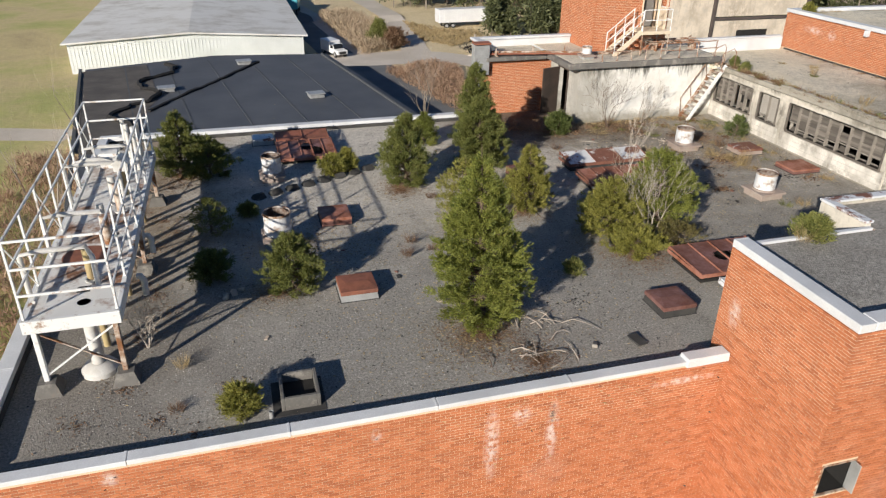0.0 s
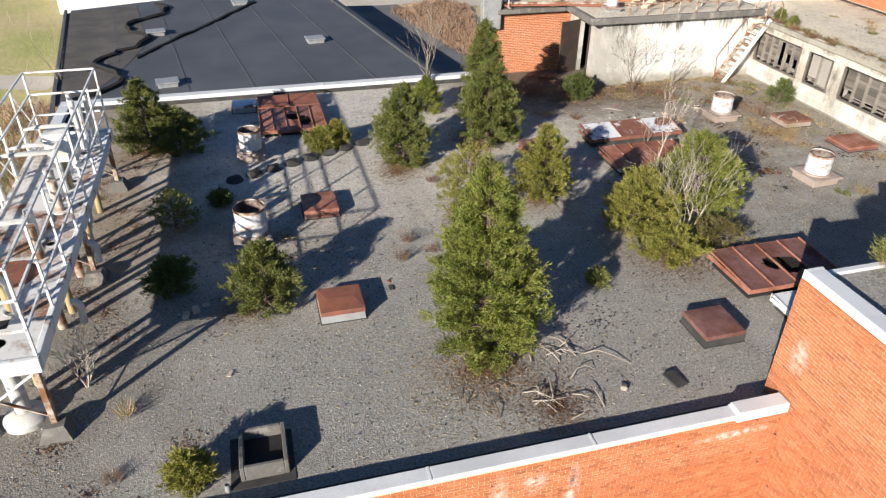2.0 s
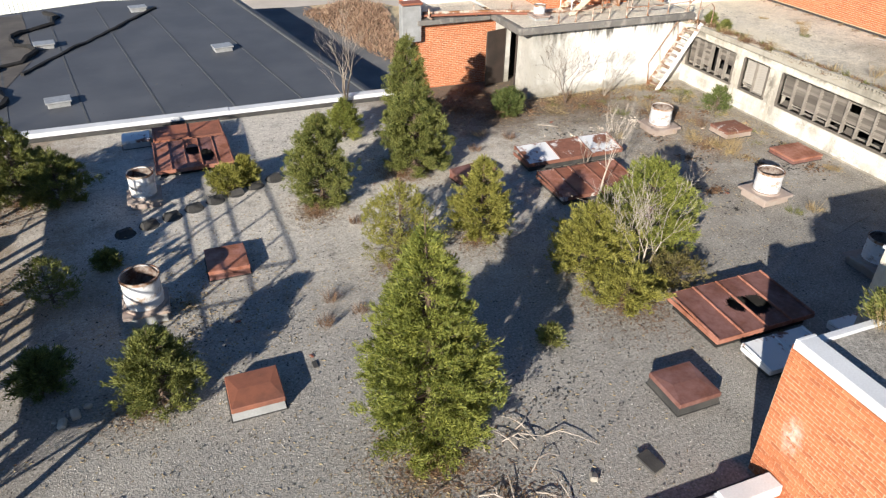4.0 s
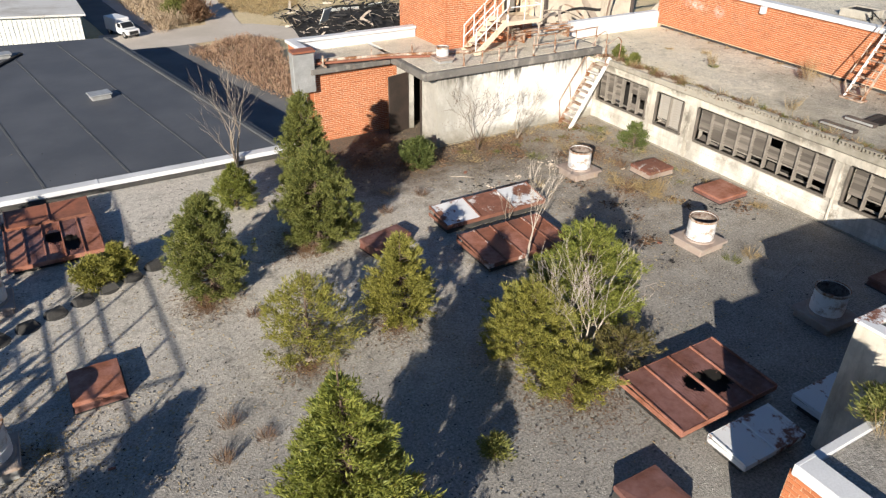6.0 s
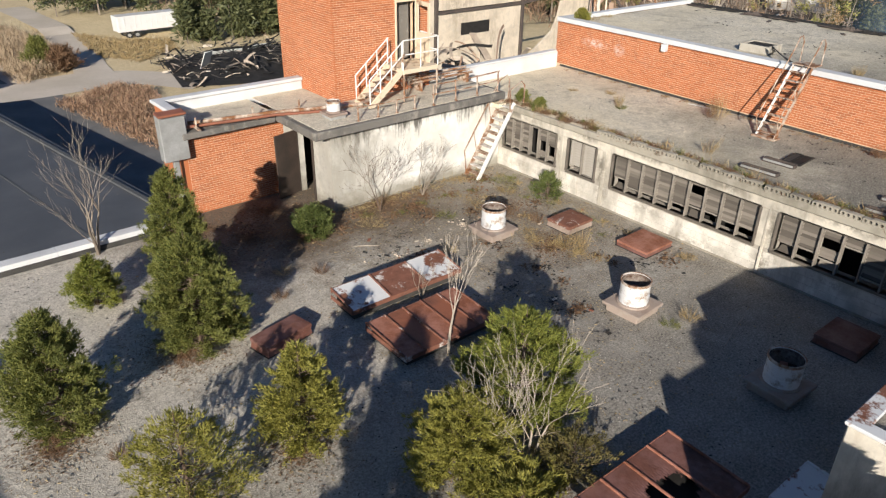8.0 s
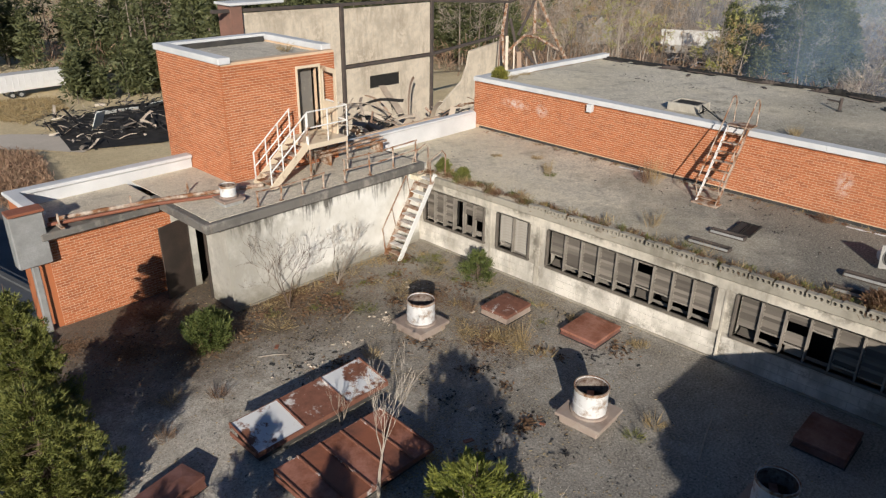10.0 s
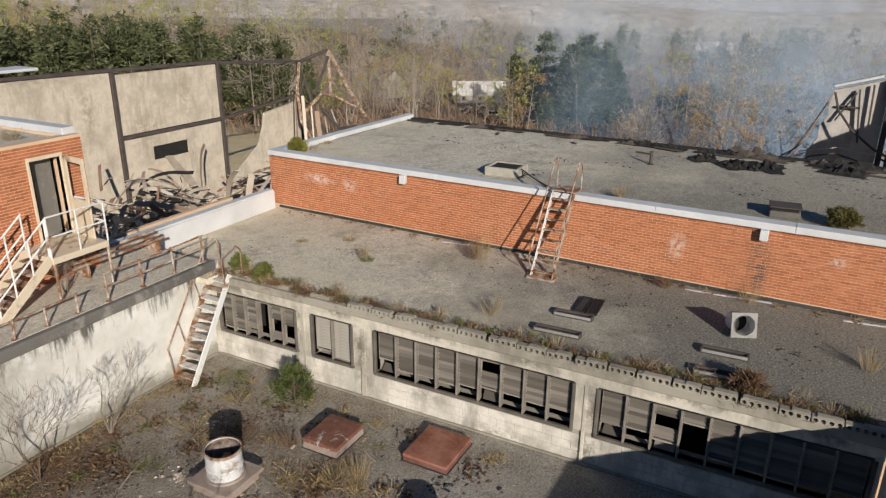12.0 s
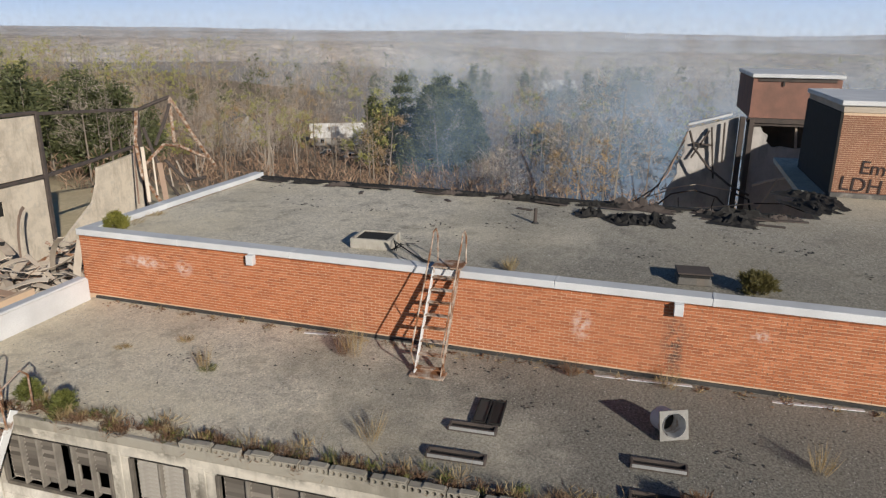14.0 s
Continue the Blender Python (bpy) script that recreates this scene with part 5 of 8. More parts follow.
# ---- weathered roof covers ----
def ribbed_cover(x0, y0, x1, y1, z_near, z_far, panels, material, label, curb_mat=None, hole=None, along="x", seam_mat=None, patch=None):
    """A sheet-metal roof cover: a curb, and panels with standing seams on a gentle slope."""
    t = thing("roof_cover", label, "roof cover", (x0 + x1) / 2, (y0 + y1) / 2, 0, 0, "rusted roof covers")
    w, d = (x1 - x0) / 2, (y1 - y0) / 2
    part("curb", Geo().box(-w + 0.08, -d + 0.08, 0, w - 0.08, d - 0.08, (z_near - 0.03 if not hole else 0.08), 0.015), curb_mat or (DARK if hole else FLASHING), t, "tarred curb")

    def top(v):
        return z_near + (z_far - z_near) * (v + d) / (2 * d)
    step = 2 * w / panels
    for i in range(panels):
        a, b = -w + i * step + 0.004, -w + (i + 1) * step - 0.004
        g = Geo()
        if hole is not None and i in hole:
            # a torn panel: cells left out round a ragged outline
            n, m = 44, 64
            rng = random.Random(i * 7 + 1)
            cu, cv, ru, rv = hole[i]
            vs, fs = [], []
            for q in range(m + 1):
                for p in range(n + 1):
                    u, v = a + (b - a) * p / n, -d + 2 * d * q / m
                    vs.append((u, v, top(v) + 0.012 * noise.noise((p * 0.4, q * 0.3, 2.0 + i)) * math.exp(-(((p / n - cu) / ru) ** 2 + ((q / m - cv) / rv) ** 2) * 0.4)))
            for q in range(m):
                for p in range(n):
                    e = ((p + 0.5) / n - cu) ** 2 / ru ** 2 + ((q + 0.5) / m - cv) ** 2 / rv ** 2
                    if e > 1 + 0.5 * noise.noise((p * 0.2, q * 0.16, 4.0)) + 0.35 * noise.noise((p * 0.6, q * 0.5, 9.0)):
                        k = q * (n + 1) + p
                        fs.append((k, k + 1, k + n + 2, k + n + 1))
            g.add(vs, fs)
        else:
            g.add([(a, -d, top(-d)), (b, -d, top(-d)), (b, d, top(d)), (a, d, top(d)), (a, -d, top(-d) - 0.03), (b, -d, top(-d) - 0.03), (b, d, top(d) - 0.03), (a, d, top(d) - 0.03)],
                  [(0, 1, 2, 3), (4, 5, 1, 0), (5, 6, 2, 1), (6, 7, 3, 2), (7, 4, 0, 3), (7, 6, 5, 4)])
        part("panel", g, patch if patch and i % 2 else material, t, tidy=not hole)
    for i in range(panels + 1):
        u = -w + i * step
        part("seam", Geo().beam((u, -d - 0.01, top(-d) + 0.012), (u, d + 0.01, top(d) + 0.012), 0.035, 0.05, 0.006), seam_mat or material, t)
    part("skirt", Geo().box(-w - 0.02, -d - 0.025, z_near - 0.1, w + 0.02, -d - 0.005, z_near + 0.01, 0.004).box(-w - 0.025, -d, z_near - 0.1, -w - 0.005, d, z_near + 0.0, 0.004).box(w + 0.005, -d, z_near - 0.1, w + 0.025, d, z_near, 0.004).box(-w, d + 0.005, z_far - 0.12, w, d + 0.025, z_far, 0.004), seam_mat or material, t, "folded metal skirt")
    return t


def hip_cover(x, y, w, d, h, material, label, curb_mat, rz=0):
    """A low curb with sloped sides and a crowned sheet-metal lid."""
    t = thing("skylight_cover", label, "roof cover", x, y, 0, rz, "small square roof covers")
    a, b = w / 2, d / 2
    part("curb", Geo().add([(-a, -b, 0), (a, -b, 0), (a, b, 0), (-a, b, 0), (-a * 0.94, -b * 0.94, h * 0.8), (a * 0.94, -b * 0.94, h * 0.8), (a * 0.94, b * 0.94, h * 0.8), (-a * 0.94, b * 0.94, h * 0.8)],
                           [(0, 1, 5, 4), (1, 2, 6, 5), (2, 3, 7, 6), (3, 0, 4, 7), (4, 5, 6, 7)]), curb_mat, t, "flashed curb")
    rim = Geo().box(-a * 1.0, -b * 1.0, h * 0.58, a * 1.0, b * 1.0, h * 0.92, 0.012)
    part("rim", rim, material, t)
    part("lid", Geo().add([(-a * 0.95, -b * 0.95, h * 0.92), (a * 0.95, -b * 0.95, h * 0.92), (a * 0.95, b * 0.95, h * 0.92), (-a * 0.95, b * 0.95, h * 0.92), (-a * 0.6, 0, h * 0.99), (a * 0.6, 0, h * 0.99)],
                          [(0, 1, 5, 4), (1, 2, 5), (2, 3, 4, 5), (3, 0, 4)]), material, t, "crowned metal lid")
    part("tar_collar", Geo().box(-a * 1.05, -b * 1.05, 0, a * 1.05, b * 1.05, 0.02, 0.01), FLASHING, t)
    return t


ribbed_cover(11.42, 14.84, 13.85, 16.38, 0.3, 0.36, 4, RUST_DARK, "large maroon ribbed metal cover with a torn hole", hole={1: (1.0, 0.5, 0.5, 0.16), 2: (0.3, 0.42, 0.75, 0.2)}, seam_mat=RUST)
ribbed_cover(11.55, 21.0, 14.0, 22.45, 0.28, 0.36, 5, RUST, "large rust-red ribbed metal cover under a bare sapling", seam_mat=WHITE_RUST_RED, patch=RUST_ORANGE)
ribbed_cover(11.62, 23.1, 14.77, 24.0, 0.3, 0.46, 3, WHITE_RUST, "long low metal cover with peeling white paint", seam_mat=WHITE_RUST_RED, patch=WHITE_RUST_RED)
ribbed_cover(11.76, 13.8, 13.25, 14.56, 0.28, 0.32, 2, WHITE_RUST, "white-painted metal cover rusting through at its edges")
ribbed_cover(13.9, 13.85, 15.1, 14.5, 0.28, 0.32, 1, WHITE_RUST, "white-painted metal cover partly in the tower's shadow")
ribbed_cover(1.8, 28.45, 3.8, 29.35, 0.22, 0.3, 2, RUST_ORANGE, "orange-rusted ribbed metal cover by the roof edge")
ribbed_cover(1.75, 26.3, 3.83, 28.1, 0.22, 0.3, 5, RUST, "battered maroon ribbed metal cover with a torn panel", hole={2: (0.6, 0.6, 0.55, 0.2), 3: (0.4, 0.35, 0.5, 0.22)}, patch=RUST_DARK)
hip_cover(1.30, 28.95, 0.8, 0.65, 0.3, WHITE_RUST, "small grey-white metal box cover", GALV)
hip_cover(2.87, 16.72, 0.92, 0.88, 0.32, RUST_ORANGE, "square cover with an orange-rusted lid and pale curb", GALV)
hip_cover(10.08, 14.12, 0.9, 0.9, 0.3, RUST_DARK, "square cover with a dark maroon lid", FLASHING)
hip_cover(2.97, 21.20, 0.9, 1.0, 0.27, RUST, "square maroon cover on the gravel", RUST_DARK)
hip_cover(19.25, 23.50, 1.0, 0.85, 0.27, WHITE_RUST_RED, "rusty square cover with white flakes", STAINED_PAD)
hip_cover(19.94, 21.40, 1.15, 1.0, 0.18, RUST, "low rust-red square cover near the block wall", RUST_DARK)
hip_cover(19.65, 15.85, 1.1, 0.95, 0.25, RUST_DARK, "dark rusted cover in the shade of the tower", RUST_DARK)
hip_cover(10.04, 23.45, 1.2, 0.6, 0.3, RUST_DARK, "crushed dark rusted cover beside the cedars", RUST_DARK, 12)

# open hatch by the parapet
hatch = thing("open_hatch", "open square roof hatch with a black shaft and stained curb", "hatch", 1.08, 13.05)
for nm, bx in (("curb_side", (-0.42, -0.5, -0.34, 0.5)), ("curb_side", (0.34, -0.5, 0.42, 0.5)), ("curb_end", (-0.34, -0.5, 0.34, -0.42)), ("curb_end", (-0.34, 0.42, 0.34, 0.5))):
    part(nm, Geo().box(bx[0], bx[1], 0, bx[2], bx[3], 0.34, 0.012), SLAB, hatch, "dark-stained curb")
# black plug fills the hatch in place of the shaft's darkness
part("shaft", Geo().box(-0.34, -0.42, 0.006, 0.34, 0.42, 0.1), DARK, hatch, "black plug standing for the dark shaft")
part("tar_collar", Geo().box(-0.6, -0.68, 0, 0.52, 0.6, 0.015, 0.005), FLASHING, hatch)
hatch.scale = (0.9, 0.86, 0.86)
vp = thing("vent_pipe", "short metal vent pipe beside the hatch", "vent pipe", 0.5, 12.5)
part("pipe", Geo().lathe([(0.045, 0), (0.045, 0.16), (0.036, 0.16), (0.036, 0.02)], 12), GALV, vp, smooth=True)


# ---- exhaust cans ----
def exhaust_can(x, y, label, z=0.0, r=0.34, top=0.84, base=0.25, pad=1.0, shell=None, rz=0, pad_mat=None):
    t = thing("exhaust_can", label, "roof vent", x, y, z, rz, "round exhaust cans")
    p = pad / 2
    part("pad", Geo().box(-p * 0.86, -p * 0.86, 0, p * 0.86, p * 0.86, base - 0.06, 0.02), pad_mat or STAINED_PAD, t, "concrete curb")
    part("flange", Geo().box(-p, -p, base - 0.07, p, p, base, 0.012).lathe([(r * 1.14, base), (r * 1.12, base + 0.04), (r, base + 0.05)], 28), STAINED_PAD, t, "rust-stained base flange")
    part("shell", Geo().lathe([(r, base - 0.02), (r, base + 0.2), (r + 0.008, base + 0.21), (r + 0.008, base + 0.24), (r, base + 0.25), (r, top - 0.02), (r + 0.012, top - 0.015), (r + 0.012, top), (r - 0.015, top), (r - 0.015, base + 0.05)], 36), shell or CAN_WHITE, t, "whitewashed sheet-metal shell", True)
    part("rim_band", Geo().lathe([(r + 0.013, top - 0.05), (r + 0.016, top - 0.045), (r + 0.016, top + 0.006), (r - 0.012, top + 0.006), (r - 0.012, top - 0.04)], 36), RUSTY_STEEL, t, "rusted rim", True)
    part("duct_liner", Geo().lathe([(r - 0.016, top - 0.02), (r - 0.02, base + 0.1), (0.01, base + 0.1)], 24), LINER, t, "rust-streaked inside", True)
    part("fan_blade", Geo().box(-r * 0.75, -0.07, top - 0.3, r * 0.75, 0.07, top - 0.285, 0.0, pose(0, 0, 0, 0, 0, 30)).box(-0.05, -0.05, top - 0.34, 0.05, 0.05, top - 0.24, 0.01), RUST, t, "rusty fan")
    return t


exhaust_can(17.13, 24.46, "round white exhaust can on a rusted square base")
exhaust_can(17.0, 19.55, "round white exhaust can on a rusted square base", rz=3)
exhaust_can(16.9, 15.92, "round grey-white exhaust can in the tower's shadow", rz=-3)
exhaust_can(1.39, 24.98, "round white exhaust can with a rusty rim", r=0.32, top=0.88, pad=0.85)
exhaust_can(1.22, 19.95, "tall round white exhaust can with rust inside", r=0.37, top=0.98, base=0.3, pad=0.9, pad_mat=GALV)
exhaust_can(14.95, 29.1, "small white exhaust can on the slab roof", z=ZS, r=0.2, top=0.5, base=0.18, pad=0.6, pad_mat=GALV)

# low dark hoods in a row
_hood = None
for i in range(8):
    t = i / 7
    x, y = 0.85 + 3.9 * t, 23.45 + 1.75 * t
    if _hood is None:
        _hood = thing("roof_drain_hood", "low black rubber-like hood on the gravel", "hood", x, y, 0, 22, "row of low black hoods")
        g = Geo().add([(-0.22, -0.14, 0), (0.22, -0.14, 0), (0.22, 0.14, 0), (-0.22, 0.14, 0), (-0.16, -0.03, 0.13), (0.16, -0.05, 0.15), (0.15, 0.09, 0.13), (-0.15, 0.1, 0.12)],
                      [(0, 1, 5, 4), (1, 2, 6, 5), (2, 3, 7, 6), (3, 0, 4, 7), (4, 5, 6, 7)])
        part("hood", g, FLASHING, _hood)
        part("tar_collar", Geo().lathe([(0.25, 0.0), (0.23, 0.012), (0.0, 0.014)], 14), FLASHING, _hood)
    else:
        copy_thing(_hood, pose(x, y, 0, 0, 0, 22 + 9 * math.sin(i * 2.1)))


# ---- steel pipe platform ----
def platform():
    t = thing("steel_platform", "tall white-painted steel pipe platform with rusting guard rails", "platform", -2.95, 14.42)
    L, W, D, T = 9.4, 0.82, 1.66, 3.32
    part("deck", Geo().box(-W, 0, D - 0.05, W, L, D, 0.008), DECK_PAINT, t, "rust-stained steel deck plate")
    for s in (-1, 1):
        part("edge_beam", Geo().box(s * W - 0.05, -0.03, D - 0.24, s * W + 0.05, L + 0.03, D + 0.03, 0.01), FRAME_PAINT, t)
    for yy in (-0.04, L + 0.04):
        part("end_beam", Geo().box(-W - 0.05, yy - 0.05, D - 0.24, W + 0.05, yy + 0.05, D + 0.03, 0.01), FRAME_PAINT, t)
    # legs and braces
    for yy in (0.05, 4.75, 9.3):
        for s in (-1, 1):
            x = s * 0.72
            part("leg", Geo().box(x - 0.05, yy - 0.05, 0.22, x + 0.05, yy + 0.05, D - 0.2, 0.008), RUSTY_STEEL if s > 0 or yy > 1 else FRAME_PAINT, t, "rust-streaked steel leg")
            f = Geo().add([(x - 0.26, yy - 0.26, 0), (x + 0.26, yy - 0.26, 0), (x + 0.26, yy + 0.26, 0), (x - 0.26, yy + 0.26, 0), (x - 0.16, yy - 0.16, 0.26), (x + 0.16, yy - 0.16, 0.26), (x + 0.16, yy + 0.16, 0.26), (x - 0.16, yy + 0.16, 0.26)],
                          [(0, 1, 5, 4), (1, 2, 6, 5), (2, 3, 7, 6), (3, 0, 4, 7), (4, 5, 6, 7)])
            part("footing", f, SLAB, t, "tarred concrete footing")
        part("brace", Geo().beam((-0.72, yy, 0.35), (0.72, yy, 1.35), 0.06, 0.02), FRAME_PAINT, t)
        part("brace", Geo().beam((0.72, yy + 0.03, 0.35), (-0.72, yy + 0.03, 1.35), 0.06, 0.02), RUSTY_STEEL, t, "rusted cross brace")
    for s in (-1, 1):
        part("knee_brace", Geo().beam((s * 0.74, 4.8, 0.6), (s * 0.74, 6.2, D - 0.2), 0.05, 0.02), FRAME_PAINT, t)
        part("knee_brace", Geo().beam((s * 0.74, 9.25, 0.6), (s * 0.74, 7.9, D - 0.2), 0.05, 0.02), FRAME_PAINT, t)
    # guard rails
    for s in (-1, 1):
        for i in range(8):
            yy = 0.02 + i * (L - 0.04) / 7
            part("rail_post", Geo().box(s * W - 0.022, yy - 0.022, D, s * W + 0.022, yy + 0.022, T, 0.004), FRAME_PAINT, t)
        for zz in (T, D + 1.1, D + 0.55):
            part("guard_rail", Geo().box(s * W - 0.02, 0, zz - 0.025, s * W + 0.02, L, zz + 0.02, 0.004), FRAME_PAINT, t)
    for yy in (0.0, L):
        for zz in (T, D + 1.1, D + 0.55):
            part("guard_rail", Geo().box(-W, yy - 0.02, zz - 0.025, W, yy + 0.02, zz + 0.02, 0.004), FRAME_PAINT, t)
    for i in range(0, 7, 2):
        yy = 0.02 + i * (L - 0.04) / 7
        part("rail_stay", Geo().beam((-W, yy, T - 0.1), (-W, yy + 1.3, D + 0.1), 0.03, 0.012), FRAME_PAINT, t)
    # pipework on the deck
    for yy, rr, mt in ((1.35, 0.075, YELLOW_PIPE), (3.0, 0.09, RUSTY_STEEL), (3.7, 0.085, PVC), (4.9, 0.09, RUSTY_STEEL), (5.5, 0.1, PVC), (7.4, 0.08, PVC)):
        x = 0.28 + 0.12 * math.sin(yy * 3)
        part("standpipe", Geo().tube([(x, yy, 0.05), (x, yy, D + 0.75)], rr, 14), mt, t, "vertical pipe", True)
        part("pipe_flange", Geo().lathe([(rr * 1.7, D + 0.02), (rr * 1.7, D + 0.06), (rr, D + 0.06)], 16, Matrix.Translation((x, yy, 0))), PVC, t, smooth=True)
    for yy, z0 in ((0.9, 0.95), (2.9, 0.85), (5.7, 1.0), (6.9, 0.7), (8.3, 0.6)):
        part("cross_pipe", Geo().tube([(-W - 0.05, yy, D + 0.05), (-W - 0.05, yy, D + z0), (-0.55, yy + 0.05, D + z0 + 0.03), (0.25, yy + 0.25, D + z0 - 0.05), (0.33, yy + 0.28, D + z0 - 0.3), (0.33, yy + 0.28, D)], 0.055, 12), PVC, t, "bent white cross pipe", True)
    for i in range(1):
        part("long_pipe", Geo().tube([(-W + 0.1 + i * 0.12, 0.5, D + 0.12 + 0.1 * i), (-W + 0.14 + i * 0.12, L - 0.6, D + 0.12 + 0.1 * i)], 0.035, 10), PVC if i != 1 else RUSTY_STEEL, t, "long thin pipe", True)
    part("rust_plate", Geo().lathe([(0.02, D + 0.006), (0.48, D + 0.004), (0.5, D)], 24, Matrix.Translation((-0.1, 2.6, 0))), RUST_ORANGE, t, "round rusted patch plate")
    part("hood_box", Geo().box(0.22, 5.9, D + 0.7, 0.58, 6.3, D + 0.9, 0.01).add([(0.18, 5.85, D + 0.9), (0.62, 5.85, D + 0.9), (0.62, 6.35, D + 0.9), (0.18, 6.35, D + 0.9), (0.4, 5.85, D + 1.08), (0.4, 6.35, D + 1.08)], [(0, 1, 4), (2, 3, 5), (0, 4, 5, 3), (1, 2, 5, 4), (0, 3, 2, 1)]), PVC, t, "white gabled vent hood")
    part("hood_leg", Geo().tube([(0.4, 6.1, D), (0.4, 6.1, D + 0.72)], 0.06, 12), YELLOW_PIPE, t, smooth=True)
    for k, (x, yy) in enumerate(((0.55, 8.0), (0.35, 8.3), (0.6, 8.6), (0.2, 8.8))):
        part("header_pipe", Geo().tube([(x, yy, D), (x, yy, D + 1.25)], 0.06, 10), PVC, t, "white riser pipe", True)
    part("header_box", Geo().box(-0.5, 8.2, D + 0.001, 0.0, 8.9, D + 0.45, 0.02), FRAME_PAINT, t, "white metal housing")
    # thin black plate paints the darkness of a hole in the deck
    part("deck_hole_plate", Geo().box(-0.05, 0.9, D + 0.002, 0.2, 1.15, D + 0.006), DARK, t, "black plate standing for a cut-out in the deck")
    # pipes below the deck
    part("drop_pipe", Geo().tube([(0.15, 0.5, 0.0), (0.15, 0.5, D)], 0.13, 18), PVC, t, "thick white drop pipe", True)
    part("pipe_collar", Geo().lathe([(0.36, 0), (0.36, 0.1), (0.28, 0.2), (0.14, 0.24)], 24, Matrix.Translation((0.15, 0.5, 0))), PVC, t, "white pipe collar", True)
    for yy in (3.6, 6.4, 8.0):
        part("drop_pipe", Geo().tube([(0.4, yy, 0), (0.4, yy, D)], 0.08, 12), YELLOW_PIPE, t, "yellowed drop pipe", True)
    for yy in (1.9, 4.0):
        part("gooseneck", Geo().tube([(0.95, yy, D - 0.3), (1.02, yy, D - 0.3), (1.08, yy, D - 0.4), (1.08, yy - 0.05, D - 0.75)], 0.07, 12), PVC, t, "white elbow pipe", True)
    return t


platform()


# ---- ladders and stairs ----
def ship_ladder():
    """Rusted ship's ladder from the middle roof up the brick wall, with hooped hand rails."""
    t = thing("ship_ladder", "rusty white-painted steel ship's ladder with hooped hand rails", "ladder", 24.6, 21.0, ZM)
    run, rise = 1.32, 1.88
    for s in (-0.28, 0.28):
        part("stringer", Geo().beam((0, s, 0.02), (run, s, rise), 0.025, 0.13, 0.004), FRAME_PAINT if s > 0 else RUSTY_STEEL, t, "rust-streaked steel stringer")
        pts = [(0.12, s * 1.12, 0.1), (-0.12, s * 1.14, 0.55)]
        pts += [(-0.12 + (run + 0.02) * f, s * 1.14, 0.55 + (rise - 0.1) * f) for f in (0.5, 1.0)]
        hoop = [(run - 0.02, s * 1.14, rise + 0.55), (run + 0.1, s * 1.14, rise + 0.78), (run + 0.27, s * 1.14, rise + 0.8), (run + 0.4, s * 1.14, rise + 0.62), (run + 0.42, s * 1.14, rise + 0.02)]
        part("hand_rail", Geo().tube(pts + hoop, 0.018, 8), RUSTY_STEEL, t, "rusted hooped hand rail", True)
        part("rail_strut", Geo().tube([(run * 0.52, s, rise * 0.5), (run * 0.4, s * 1.14, rise * 0.72)], 0.012, 6), RUSTY_STEEL, t)
    for i in range(8):
        f = (i + 0.6) / 8.3
        part("tread", Geo().box(run * f - 0.07, -0.27, rise * f - 0.012, run * f + 0.07, 0.27, rise * f + 0.012, 0.003), RUSTY_STEEL, t, "rusted tread")
    part("foot_plate", Geo().box(-0.15, -0.36, 0, 0.2, 0.36, 0.05, 0.01), RUSTY_STEEL, t)
    part("top_plate", Geo().box(run - 0.05, -0.33, rise + 0.02, run + 0.5, 0.33, rise + 0.05, 0.005), RUSTY_STEEL, t, "rusted landing plate")


def corner_stair():
    t = thing("steel_stair", "steep rusty steel stair between two gravel roofs", "stair", 19.42, 27.98)
    run, rise = 1.5, 2.35
    for s in (-0.3, 0.3):
        part("stringer", Geo().beam((0, s, 0.0), (run, s, rise), 0.03, 0.17, 0.005), FRAME_PAINT if s < 0 else RUSTY_STEEL, t, "channel stringer")
    for i in range(11):
        f = (i + 0.8) / 11.6
        part("tread", Geo().box(run * f - 0.1, -0.28, rise * f - 0.012, run * f + 0.1, 0.28, rise * f + 0.015, 0.003), DECK_PAINT if i % 3 else RUSTY_STEEL, t, "worn steel tread")
    part("hand_rail", Geo().tube([(0.05, 0.36, 0.1), (-0.05, 0.36, 0.85), (run - 0.1, 0.36, rise + 0.62), (run + 0.25, 0.36, rise + 0.75), (run + 0.35, 0.36, rise + 0.6), (run + 0.35, 0.36, rise - 0.1)], 0.02, 8), RUSTY_STEEL, t, "rusted hand rail", True)
    part("hand_rail", Geo().tube([(run - 0.25, -0.36, rise - 0.25), (run - 0.3, -0.36, rise + 0.5), (run + 0.2, -0.36, rise + 0.7), (run + 0.35, -0.36, rise + 0.55), (run + 0.35, -0.36, rise - 0.1)], 0.02, 8), RUSTY_STEEL, t, "rusted hooped rail", True)
    for f in (0.3, 0.7):
        part("rail_strut", Geo().tube([(run * f, 0.3, rise * f), (run * f - 0.12, 0.36, rise * f + 0.72)], 0.014, 6), RUSTY_STEEL, t)


